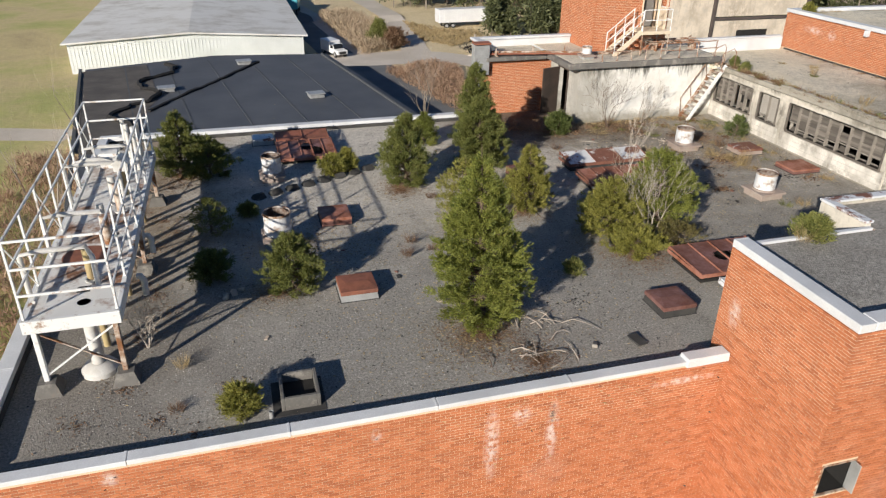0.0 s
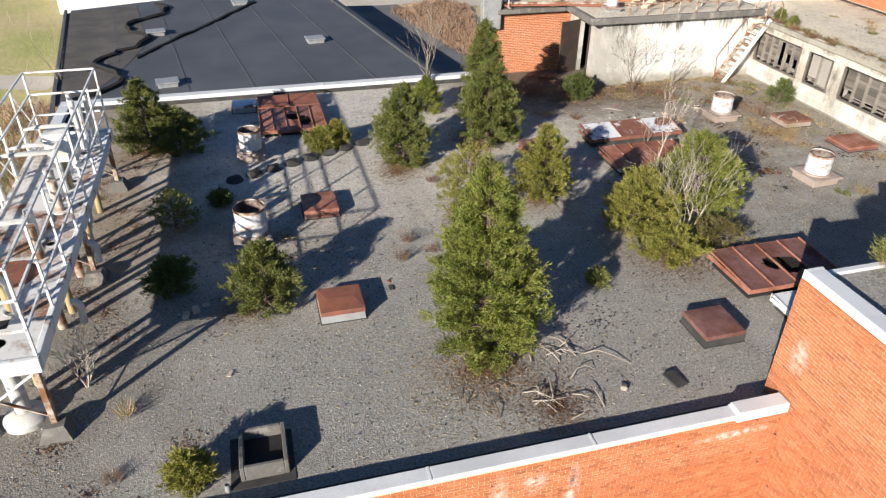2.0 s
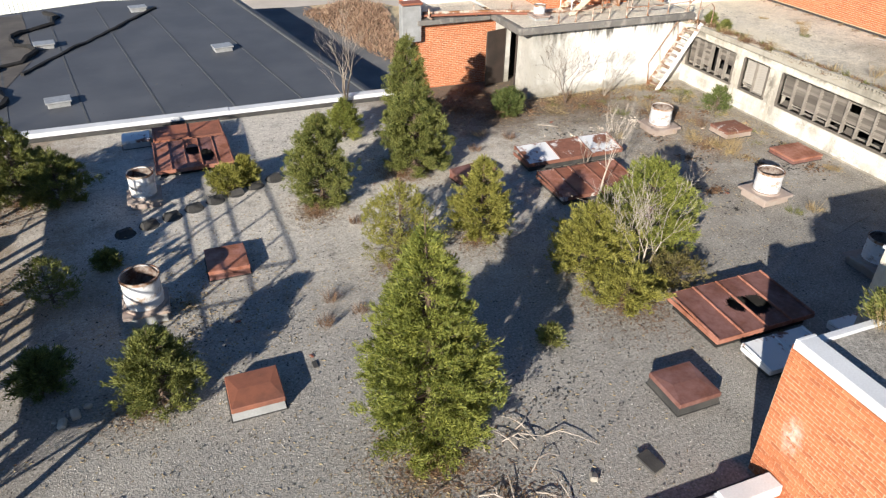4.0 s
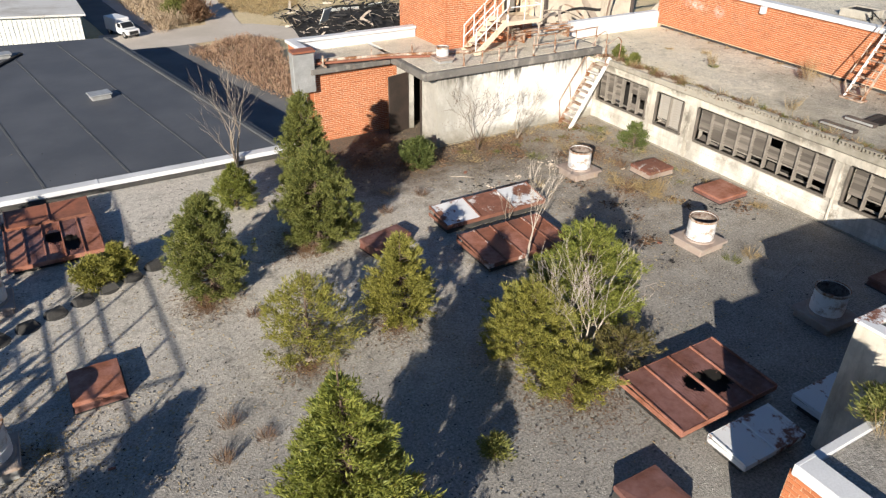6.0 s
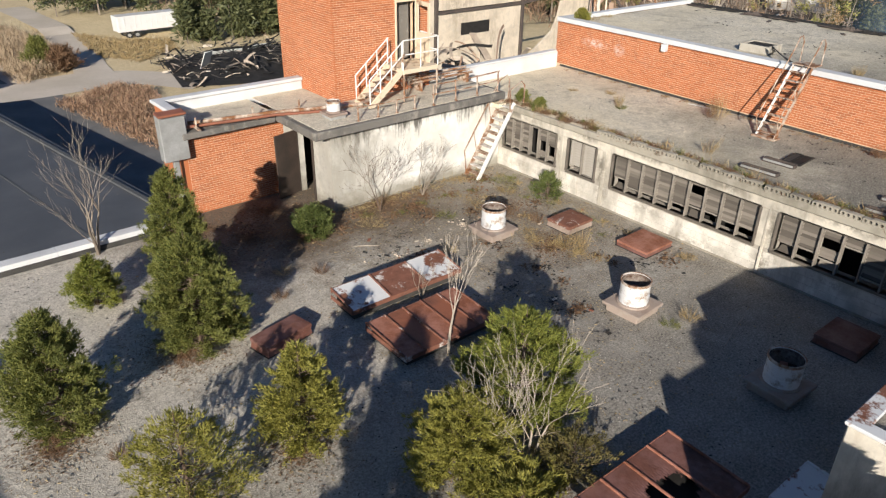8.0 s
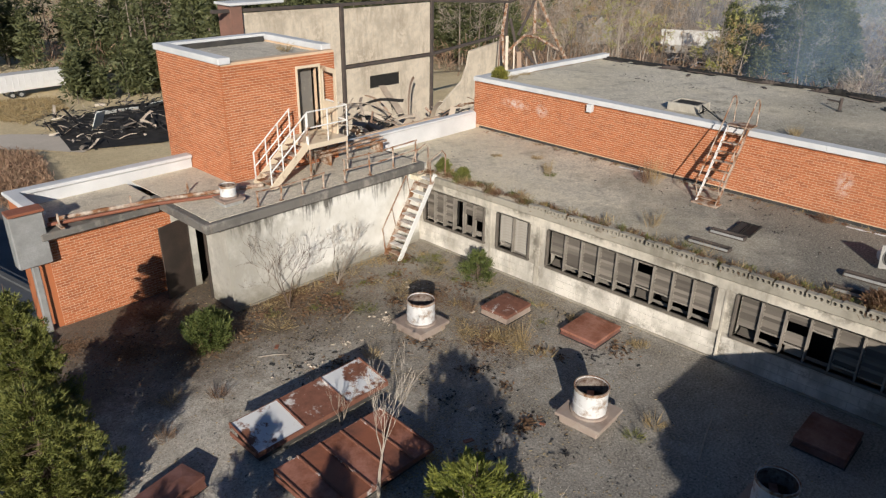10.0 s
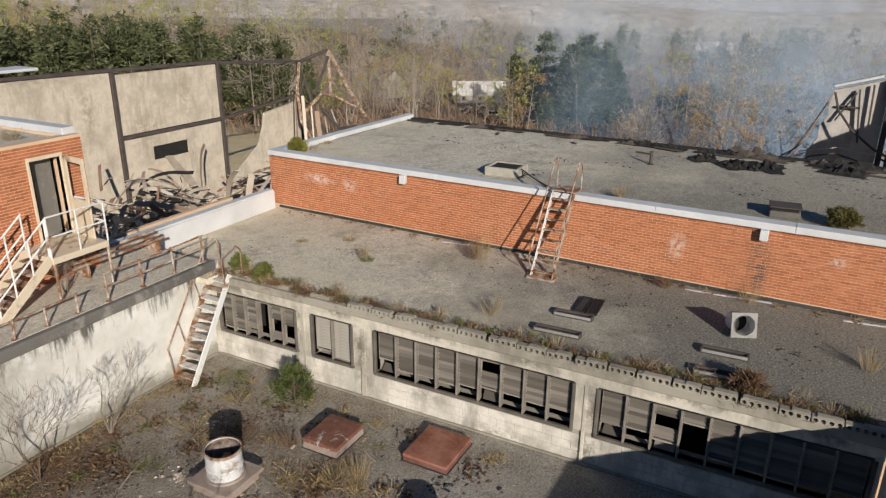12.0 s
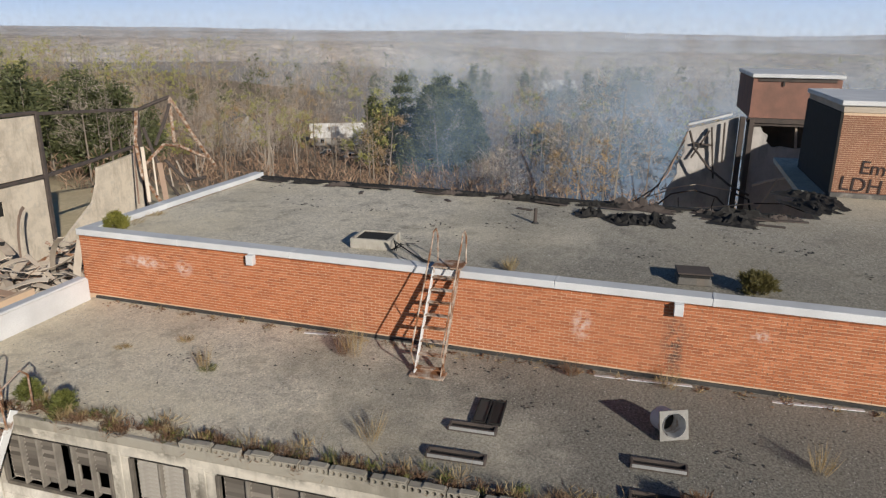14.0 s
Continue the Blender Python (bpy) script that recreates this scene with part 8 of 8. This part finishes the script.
debris("tower_debris", "tangle of burnt sheets and rods at the foot of the stair tower", [(52, 10, 57, 19)], 130, 1.6, 45, -5.0, -1.6, [CHAR, SOOTY_STEEL, CHAR, CHAR, SCALED], curl=0.8, widths=(0.02, 0.03, 0.05))


# unseen wall, added to cast the shadow line on the tower walls
structure("wall_shadow_caster", Geo().box(46.0, 4.0, -9.0, 57.9, 4.3, 6.0), SCORCHED, "unseen brick wall added to shade the stair tower", "wall")

# ---- vehicles and distant buildings ----
def wheel(parent, x, y, r=0.45):
    w = part("wheel", Geo().tube([(x, y - 0.14, r), (x, y + 0.14, r)], r, 18), RUBBER, parent, "black tyre", True)
    part("rim", Geo().tube([(x, y - 0.15, r), (x, y + 0.15, r)], r * 0.55, 12), GALV, w)


def utility_truck(x, y, rz):
    t = thing("utility_truck", "white utility truck parked on the drive", "truck", x, y, ground_z(x, y) + 0.06, rz)
    part("body", Geo().box(-2.8, -1.0, 0.55, 0.4, 1.0, 2.35, 0.08), VAN_WHITE, t, "white box body")
    part("cab", Geo().add([(0.4, -0.95, 0.5), (1.7, -0.95, 0.5), (1.7, 0.95, 0.5), (0.4, 0.95, 0.5), (0.4, -0.85, 1.95), (1.15, -0.85, 1.95), (1.15, 0.85, 1.95), (0.4, 0.85, 1.95), (1.7, -0.95, 1.25), (1.7, 0.95, 1.25)],
                         [(0, 1, 8, 5, 4), (2, 3, 7, 6, 9), (4, 5, 6, 7), (5, 8, 9, 6), (1, 2, 9, 8), (0, 3, 2, 1), (0, 4, 7, 3)]), VAN_WHITE, t, "white cab")
    part("hood", Geo().box(1.7, -0.93, 0.5, 2.9, 0.93, 1.2, 0.08), VAN_WHITE, t)
    part("windscreen", Geo().add([(1.2, -0.78, 1.9), (1.2, 0.78, 1.9), (1.7, 0.85, 1.28), (1.7, -0.85, 1.28)], [(0, 1, 2, 3)], Matrix.Translation((0.02, 0, 0.015))), GLASS_DARK, t, "dark windscreen")
    for s in (-1, 1):
        part("side_window", Geo().box(0.55, s * 0.93 - 0.02, 1.3, 1.3, s * 0.93 + 0.02, 1.8), GLASS_DARK, t)
    part("grille", Geo().box(2.9, -0.6, 0.6, 2.93, 0.6, 1.0), RUBBER, t)
    for wx in (-1.9, 2.0):
        for wy in (-0.85, 0.85):
            wheel(t, wx, wy)
    return t


utility_truck(12.9, 93.3, -70).scale = (0.78, 0.78, 0.78)


def box_trailer(x, y, rz):
    t = thing("box_trailer", "long white box trailer at the edge of the trees", "trailer", x, y, ground_z(x, y), rz)
    part("box_body", Geo().box(-6, -1.25, 1.1, 6, 1.25, 3.8, 0.05), VAN_WHITE, t, "white ribbed body")
    for i in range(16):
        part("rib", Geo().box(-5.8 + i * 0.75, -1.29, 1.2, -5.72 + i * 0.75, -1.25, 3.7), VAN_WHITE, t)
    part("landing_gear", Geo().box(3.5, -0.9, 0, 3.7, 0.9, 1.1), RUSTY_STEEL, t)
    for wx in (-4.6, -3.5):
        for wy in (-1.05, 1.05):
            wheel(t, wx, wy, 0.5)
    return t


box_trailer(36.6, 110.2, 3).scale = (0.92, 0.8, 0.72)
t = thing("blue_truck", "turquoise lorry parked beside the shed", "truck", 10.6, 125, ground_z(10.6, 125), 80)
part("cab", Geo().box(1.2, -1.2, 0.6, 3.2, 1.2, 2.9, 0.15), BLUE, t)
part("load", Geo().box(-3.2, -1.25, 1.0, 1.1, 1.25, 2.6, 0.08), BLUE, t)
for wx in (-2.4, 2.2):
    for wy in (-1.0, 1.0):
        wheel(t, wx, wy, 0.5)


def house(x, y, w, d, h, rz, wall, roof, label):
    z = ground_z(x, y) - 0.3
    t = thing("house", label, "house", x, y, z, rz, "distant houses")
    a, b = w / 2, d / 2
    part("wall", Geo().add([(-a, -b, 0), (a, -b, 0), (a, b, 0), (-a, b, 0), (-a, -b, h), (a, -b, h), (a, b, h), (-a, b, h), (-a, 0, h + d * 0.42), (a, 0, h + d * 0.42)], [(0, 1, 5, 4), (2, 3, 7, 6), (0, 4, 8, 7, 3), (1, 2, 6, 9, 5)]), wall, t)
    part("roof", Geo().add([(-a - 0.4, -b - 0.4, h - 0.15), (a + 0.4, -b - 0.4, h - 0.15), (a + 0.4, 0, h + d * 0.42 + 0.15), (-a - 0.4, 0, h + d * 0.42 + 0.15), (a + 0.4, b + 0.4, h - 0.15), (-a - 0.4, b + 0.4, h - 0.15)], [(0, 1, 2, 3), (3, 2, 4, 5)]), roof, t)
    for k in range(3):
        part("window", Geo().box(-a * 0.7 + k * a * 0.6, -b - 0.05, h * 0.4, -a * 0.7 + k * a * 0.6 + 0.9, -b, h * 0.8), GLASS_DARK, t)


house(178, 121, 7.5, 7, 4.6, 60, PALE_WALL, ASPHALT, "white gabled house among bare trees")
house(182, 95, 14, 7, 2.4, -60, PALE_WALL, TIN_ROOF, "low pale building among bare trees")
house(174, 81.5, 10, 7, 2.4, -65, PALE_WALL, TIN_ROOF, "low pale building beside parked cars")
house(360, 62, 16, 10, 4, -70, BLUE, TIN_ROOF, "far blue-roofed building in the woods")


def parked_car(x, y, rz, paint, label):
    t = thing("parked_car", label, "car", x, y, ground_z(x, y), rz, "cars by the far buildings")
    part("body", Geo().box(-2.2, -0.9, 0.35, 2.2, 0.9, 0.95, 0.15), paint, t)
    part("cabin", Geo().add([(-1.6, -0.82, 0.93), (1.2, -0.82, 0.93), (1.2, 0.82, 0.93), (-1.6, 0.82, 0.93), (-1.1, -0.7, 1.5), (0.5, -0.7, 1.5), (0.5, 0.7, 1.5), (-1.1, 0.7, 1.5)], [(0, 1, 5, 4), (1, 2, 6, 5), (2, 3, 7, 6), (3, 0, 4, 7), (4, 5, 6, 7)]), GLASS_DARK, t)
    for wx in (-1.4, 1.4):
        for wy in (-0.8, 0.8):
            wheel(t, wx, wy, 0.33)


parked_car(160, 81.3, -60, VAN_WHITE, "white car parked by a low building")
parked_car(162, 88.3, -60, GLASS_DARK, "dark car parked by a low building")


# ---- woods ----
def in_gap(x, y):
    """Open ground where no wood grows."""
    if x < 15 and y < 260 or y < -160:
        return True
    if x < 92 and y < 64:
        return True
    if x < 50 and y < 100 or (x < 30 and y < 135) or x < 84 and y < 92:
        return True
    if x < 42 and y < 118:
        return True
    if math.hypot(x - 178, y - 89) < 15 or math.hypot(x - 163, y - 83) < 7:
        return True
    return False


def crown_points(rng, kind, x, y, z, h, n):
    """Places and directions of the foliage clumps of one tree."""
    f = rng.uniform(0.16 if kind == "pine" else 0.34, 1.0, n)
    ang = rng.uniform(0, 6.28, n)
    if kind == "pine":
        f = np.round(f * 9 + rng.normal(0, 0.16, n)) / 9
        rad = h * 0.23 * (1.06 - np.clip(f, 0, 1)) ** 0.6 * rng.uniform(0.15, 1.0, n) ** 0.5 * (1 + 0.25 * np.sin(ang * 3 + x))
    else:
        rad = h * 0.27 * np.sqrt(np.clip(1 - ((f - 0.66) / 0.38) ** 2, 0.05, 1)) * rng.uniform(0.3, 1.0, n) ** 0.5
    c = np.stack([x + np.cos(ang) * rad, y + np.sin(ang) * rad, z + h * f], 1)
    o = np.stack([np.cos(ang), np.sin(ang), np.full(n, 0.25 if kind == "pine" else 0.7)], 1)
    return c, o / np.linalg.norm(o, axis=1, keepdims=True)


def woods():
    rng = np.random.default_rng(77)
    pr = random.Random(78)
    kinds = {(k, zn): [[], []] for k in ("bare", "bud", "rusty", "pine") for zn in (0, 1, 2)}
    stems = Geo()

    def plant(kind, x, y, h, zone, n):
        z = ground_z(x, y)
        w0 = 0.06 + 0.009 * h
        tilt = Vector((pr.gauss(0, 0.04), pr.gauss(0, 0.04), 1))
        stems.tube([(x, y, z - 0.2), (x + tilt.x * h * 0.5, y + tilt.y * h * 0.5, z + h * 0.5), (x + tilt.x * h, y + tilt.y * h, z + h * 0.93)], [w0 * 0.8, w0 * 0.45, 0.02], 4, False)
        c, o = crown_points(rng, kind, x, y, z, h, n)
        kinds[kind, zone][0].append(c)
        kinds[kind, zone][1].append(o)

    # stands of pine: behind the hall, by the trailer, and in the hollow
    for _ in range(85):
        plant("pine", pr.uniform(52, 108), pr.uniform(93, 122), pr.uniform(11.5, 15.5), 0, 64)
    for _ in range(16):
        plant("pine", pr.uniform(35.5, 52), pr.uniform(100.5, 105.5), pr.uniform(3.0, 6.0), 0, 44)
    for _ in range(34):
        plant("pine", pr.uniform(27.5, 60), pr.uniform(118, 140), pr.uniform(6, 12), 0, 50)
    for cx, cy, s, k, h0, h1 in ((150, 60.5, 5.5, 17, 13, 19), (217, 36.5, 5, 9, 10, 13), (230, 30, 5, 9, 12, 15), (186, 30, 13, 24, 5, 9), (165, 22, 12, 16, 5, 8), (205, 25, 12, 14, 6, 10), (143, 65.5, 3, 4, 6, 9), (118, 112, 8, 14, 8, 13), (290, 100, 14, 10, 12, 16), (330, 40, 18, 12, 12, 16)):
        for _ in range(k):
            plant("pine", pr.gauss(cx, s), pr.gauss(cy, s), pr.uniform(h0, h1), 0 if cx < 200 else 1, 170 if cx == 150 else 62)
    made = 0
    while made < 2300:
        a = pr.uniform(-0.42, 1.5)
        r = 70 + 560 * pr.random() ** 0.8
        x, y = 10 + r * math.cos(a), 15 + r * math.sin(a)
        if in_gap(x, y) or (52 < x < 108 and 92 < y < 122) or (x < 60 and 117 < y < 141):
            continue
        if 92 < x < 150 and 30 < y < 66 and pr.random() < 0.6:
            continue
        made += 1
        green = noise.noise((x * 0.011, y * 0.011, 9)) + 0.9 * (a - 0.55)
        zone = 0 if r < 180 else (1 if r < 350 else 2)
        if pr.random() < 0.05 and zone:
            kind = "pine"
        elif pr.random() < (0.12 + 0.8 * max(0.0, min(1.0, green * 1.6))) * (1.0 if zone else 0.45):
            kind = "bud"
        elif pr.random() < 0.16 + 0.25 * max(0.0, min(1.0, a)):
            kind = "rusty"
        else:
            kind = "bare"
        plant(kind, x, y, pr.uniform(8, 17), zone, (38, 18, 8)[zone])
    # undergrowth between the trunks
    low = []
    while len(low) < 6500:
        a, r = pr.uniform(-0.42, 1.3), 75 + 190 * pr.random()
        x, y = 10 + r * math.cos(a), 15 + r * math.sin(a)
        if not in_gap(x, y):
            low.append((x, y, ground_z(x, y) + pr.random() ** 2 * 3.2))
    verts = leaf_array(rng, low, np.tile((0.0, 0.0, 1.0), (len(low), 1)), 9, 1.5, 0.06, 0.7, 0.7)
    tagged(new("undergrowth", quads_mesh("undergrowth", verts, BRUSH)), "brown leafless undergrowth in the woods", "woods", kind="stuff")
    tagged(part("wood_stems", stems, TWIGS, tidy=False), "grey-brown trunks of the surrounding woods", "woods", kind="stuff")
    for kind, mat_, ln, wd, sp, lab in (("bare", WOOD_TWIGS, 1.0, 0.022, 0.8, "bare grey-brown twig crowns of leafless woods"), ("bud", BUDS, 0.55, 0.07, 0.9, "yellow-green budding crowns in the woods"), ("rusty", RUSTY_BUDS, 0.6, 0.045, 0.9, "rust-brown budding crowns in the woods"), ("pine", PINE, 0.8, 0.12, 0.7, "dark green pine crowns in the woods")):
        for zn, cnt, big in ((0, 19, 1.0), (1, 15, 1.3), (2, 11, 2.0)):
            if kinds[kind, zn][0]:
                verts = leaf_array(rng, np.concatenate(kinds[kind, zn][0]), np.concatenate(kinds[kind, zn][1]), cnt, ln * big, wd * big, sp, 0.45)
                tagged(new("wood_crowns", quads_mesh("wood_crowns", verts, mat_)), lab, "woods", kind="stuff")


woods()


def far_canopy():
    """The canopy of the woods beyond, out to the hills."""
    n = Nodes("distant_woodland")
    isl = n.noise(0.07, 5, 0.75)
    col = n.ramp(n.noise(0.004, 5, 0.65), [(0.3, (0.2, 0.21, 0.15)), (0.42, (0.44, 0.385, 0.335)), (0.58, (0.54, 0.47, 0.41)), (0.72, (0.42, 0.4, 0.26))])
    col = n.mix(n.band(isl, 0.35, 0.65), col, n.mix(0.6, col, (0.1, 0.09, 0.08)))
    n.bump(isl, 0.8, 3.0)
    mat_ = n.done(col, 0.95)
    vs, fs = [], []
    ni, nj = 260, 190
    pr = random.Random(5)
    for i in range(ni + 1):
        r = 520 * (4600 / 520) ** (i / ni)
        for j in range(nj + 1):
            a = -0.75 + 2.75 * (j + pr.uniform(-0.4, 0.4)) / nj
            x, y = 10 + r * math.cos(a), 15 + r * math.sin(a)
            z = ground_z(x, y) + 9 + pr.uniform(-1.3, 1.3) + 3 * noise.noise((x * 0.006, y * 0.006, 1))
            vs.append((x, y, z - 12.0 * max(0.0, 1 - i / 14)))
    for i in range(ni):
        for j in range(nj):
            k = i * (nj + 1) + j
            fs.append((k, k + 1, k + nj + 2, k + nj + 1))
    me = bpy.data.meshes.new("far_woods")
    me.from_pydata(vs, [], fs)
    me.materials.append(mat_)
    tagged(new("far_woods", me), "grey-brown leafless woodland rolling out to the hills", "woods", kind="stuff")


far_canopy()


def sky_backdrop():
    """The pale hazy sky low over the hills, far behind them."""
    n = Nodes("pale_sky")
    sep = n.node("SeparateXYZ")
    n.link(n.coords(), sep.inputs[0])
    wisp = n.noise(0.0007, 3, 0.45, (1, 1, 16))
    col = n.ramp(n.band(sep.outputs[2], 0.0, 260.0), [(0.0, (0.62, 0.69, 0.78)), (0.4, (0.56, 0.67, 0.82)), (1.0, (0.44, 0.58, 0.8))])
    col = n.mix(n.math("MULTIPLY", n.band(wisp, 0.4, 0.75), 0.3), col, (0.72, 0.77, 0.84))
    em = n.node("Emission", Strength=1.0)
    n.link(col, em.inputs["Color"])
    n.link(em.outputs[0], n.t.nodes["Material Output"].inputs[0])
    g = Geo()
    k = 60
    vs = []
    for i in range(k + 1):
        a = -0.9 + 2.9 * i / k
        vs += [(10 + 5200 * math.cos(a), 15 + 5200 * math.sin(a), z) for z in (-120.0, 450.0)]
    g.add(vs, [(2 * i, 2 * i + 2, 2 * i + 3, 2 * i + 1) for i in range(k)])
    structure("backdrop", g, n.m, "pale blue hazy sky low over the hills", "sky", True)


sky_backdrop()


def smoke_haze_veil(x0, y0, x1, y1, z0, z1, seed, strength, lift, tint=(0.27, 0.38, 0.54), label="see-through sheet painted as blue-grey smoke and haze over the burnt buildings"):
    """A see-through sheet painted as thin smoke and haze: billowing, thinned out by noise and faded towards its rim."""
    n = Nodes("smoke_haze_sheet")
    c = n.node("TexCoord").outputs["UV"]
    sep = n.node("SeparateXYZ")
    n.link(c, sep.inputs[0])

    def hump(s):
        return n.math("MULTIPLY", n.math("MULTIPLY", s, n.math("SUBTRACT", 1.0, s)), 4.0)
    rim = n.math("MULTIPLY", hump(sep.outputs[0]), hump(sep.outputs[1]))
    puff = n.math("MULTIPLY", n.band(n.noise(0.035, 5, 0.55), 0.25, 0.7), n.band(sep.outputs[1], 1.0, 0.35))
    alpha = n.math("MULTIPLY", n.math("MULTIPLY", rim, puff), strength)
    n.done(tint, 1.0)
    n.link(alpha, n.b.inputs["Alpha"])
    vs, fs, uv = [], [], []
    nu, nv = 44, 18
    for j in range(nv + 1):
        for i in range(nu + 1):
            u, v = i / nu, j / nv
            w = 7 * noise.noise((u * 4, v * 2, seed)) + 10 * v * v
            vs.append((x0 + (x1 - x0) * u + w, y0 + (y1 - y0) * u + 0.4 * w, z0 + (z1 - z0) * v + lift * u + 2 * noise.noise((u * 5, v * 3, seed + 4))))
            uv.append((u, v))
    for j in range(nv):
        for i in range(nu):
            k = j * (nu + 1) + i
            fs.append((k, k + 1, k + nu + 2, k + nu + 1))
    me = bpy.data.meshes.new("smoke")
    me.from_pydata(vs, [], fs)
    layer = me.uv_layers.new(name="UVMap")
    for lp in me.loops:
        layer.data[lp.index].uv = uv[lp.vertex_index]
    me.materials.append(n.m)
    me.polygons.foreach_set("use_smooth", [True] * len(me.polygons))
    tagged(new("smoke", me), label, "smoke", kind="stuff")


# see-through sheets stand in for smoke near by and for haze farther off
smoke_haze_veil(108, -42, 116, 58, -30, 10, 1.0, 1.0, 3, (0.24, 0.36, 0.52))
smoke_haze_veil(172, -90, 192, 120, -36, 24, 5.0, 0.7, 6, (0.43, 0.5, 0.59))
smoke_haze_veil(300, -230, 340, 420, -44, 40, 9.0, 0.6, 0, (0.5, 0.53, 0.58))
smoke_haze_veil(900, -900, 700, 1300, -90, 70, 13.0, 0.58, 0, (0.47, 0.53, 0.64), "see-through sheet painted as blue haze over the far woods")
smoke_haze_veil(2300, -2200, 1700, 3000, -160, 130, 17.0, 0.65, 0, (0.47, 0.54, 0.67), "see-through sheet painted as blue haze over the far hills")

# brush and small trees by the yard
def brush_bed(outline, count, h0, h1, material, seed, label):
    """Dry brush over a patch of ground with the given corners, in clumps of uneven height."""
    pr = random.Random(seed)
    r2 = np.random.default_rng(seed)
    xs, ys = [p[0] for p in outline], [p[1] for p in outline]
    cs, os_ = [], []
    while len(cs) < count:
        x, y = pr.uniform(min(xs), max(xs)), pr.uniform(min(ys), max(ys))
        inside = False
        for (xa, ya), (xb, yb) in zip(outline, outline[1:] + outline[:1]):
            if (ya > y) != (yb > y) and x < xa + (y - ya) * (xb - xa) / (yb - ya):
                inside = not inside
        if not inside:
            continue
        lump = 0.5 + noise.noise((x * 0.45, y * 0.45, seed))
        cs.append((x, y, -10.3 + max(0.03, lump) * pr.uniform(0.2, 1.0) * (h1 - h0) + h0 * 0.3))
        os_.append((pr.gauss(0, 0.4), pr.gauss(0, 0.4), 1.0))
    verts = leaf_array(r2, cs, os_, 9, h1 * 0.5, 0.03, 0.5, 0.4)
    tagged(new("brush", quads_mesh("brush", verts, material)), label, "brush", kind="stuff")


brush_bed([(20.4, 66), (18.6, 76), (17.4, 82.5), (23.3, 86.2), (26.0, 82.5), (23.5, 70), (22.5, 62)], 1500, 0.2, 0.9, BRUSH, 92, "matted brown brush beside the drive")
brush_bed([(16.4, 92.3), (15.6, 104), (14.6, 122), (20, 124), (22.6, 106), (22, 96)], 1900, 0.4, 1.5, BRUSH_TAN, 93, "tall pale leafless brush beside the lane")
brush_bed([(26, 101), (27, 116), (31, 108), (36, 105), (35, 99), (29, 95)], 1400, 0.1, 0.5, STRAW, 94, "dry tan grass beside the track")
brush_bed([(-16, 30), (-9.5, 30), (-9.5, 60), (-16, 60)], 900, 0.3, 1.2, BRUSH, 95, "brown brush on the grass below the building")
for i, (x, y, h) in enumerate(((100, 91, 15), (103, 96, 14), (106, 84, 12), (131, 87, 12), (134, 82, 13), (118, 78, 11))):
    bare_tree(x, y, h, 170 + i, "tall pale leafless tree behind the burnt hall", z=ground_z(x, y), spread=0.45, stems=2 + i % 2, depth=5, r=0.16, name="tall_bare_tree")
cedar(19.6, 97.5, 3.6, 1.1, WEED, 51, "bright green young tree beside the drive", z=-10.3, leaf=0.4, dense=0.5, fullness=0.8)
cedar(21.3, 96.3, 2.3, 1.2, LITTER, 52, "red-brown bush beside the drive", z=-10.3, leaf=0.5, dense=0.5, fullness=0.9, name="bush")
for i, (x, y, h) in enumerate(((-9.5, 40, 6.5), (-11, 47, 7), (-10.5, 58, 8), (-14, 52, 6), (-9, 33, 6))):
    bare_tree(x, y, h, 70 + i, "slim leafless tree on the grass beside the building", z=-10.3, spread=0.4, depth=4, material=TWIGS)

# ---- brick courses, last ----
brickwork(wall_front, (X0 - 0.15, 11.75, -4.65), 0, 14.698, 4.8, (8.2, 14.6, 3.9, 4.77), 300, 1)
brickwork(tower, (10.012, 12.34, -4.65), -90, 3.33, 7.29, (0, 3.3, 5.4, 7.2), 300, 2)
brickwork(tower, (10.0, 9.012, -4.65), 0, 3.4, 7.29, (0, 1.6, 5.9, 7.2), 160, 3, (0.22, 1.0, 3.43, 4.21))
brickwork(wall_upper, (XU + 0.012, 31.72, ZM + 0.1), -90, 25.5, 1.64, (7.2, 13.0, 0, 1.7), 300, 4)
brickwork(penthouse, (PX0, PY0 + 0.012, ZS - 0.2), 0, 3.63, 3.38, (0, 2.2, 0.8, 3.3), 300, 5, (2.3, 3.08, 1.13, 3.04))
brickwork(penthouse, (PX0 + 0.012, PY1, ZS - 0.75), -90, 3.4, 3.93, (1.2, 3.1, 1.5, 3.7), 200, 6)
brickwork(wall_brick_n, (11.1, YB, 0.0), 0, 3.0, 2.42, (0, 3.0, 0.6, 2.4), 250, 7)
brickwork(block_wall, (37.72, 11.22, ZU - 0.06), -90, 7.0, 2.68, None, 0, 8, None, BRICK_SOOTY)
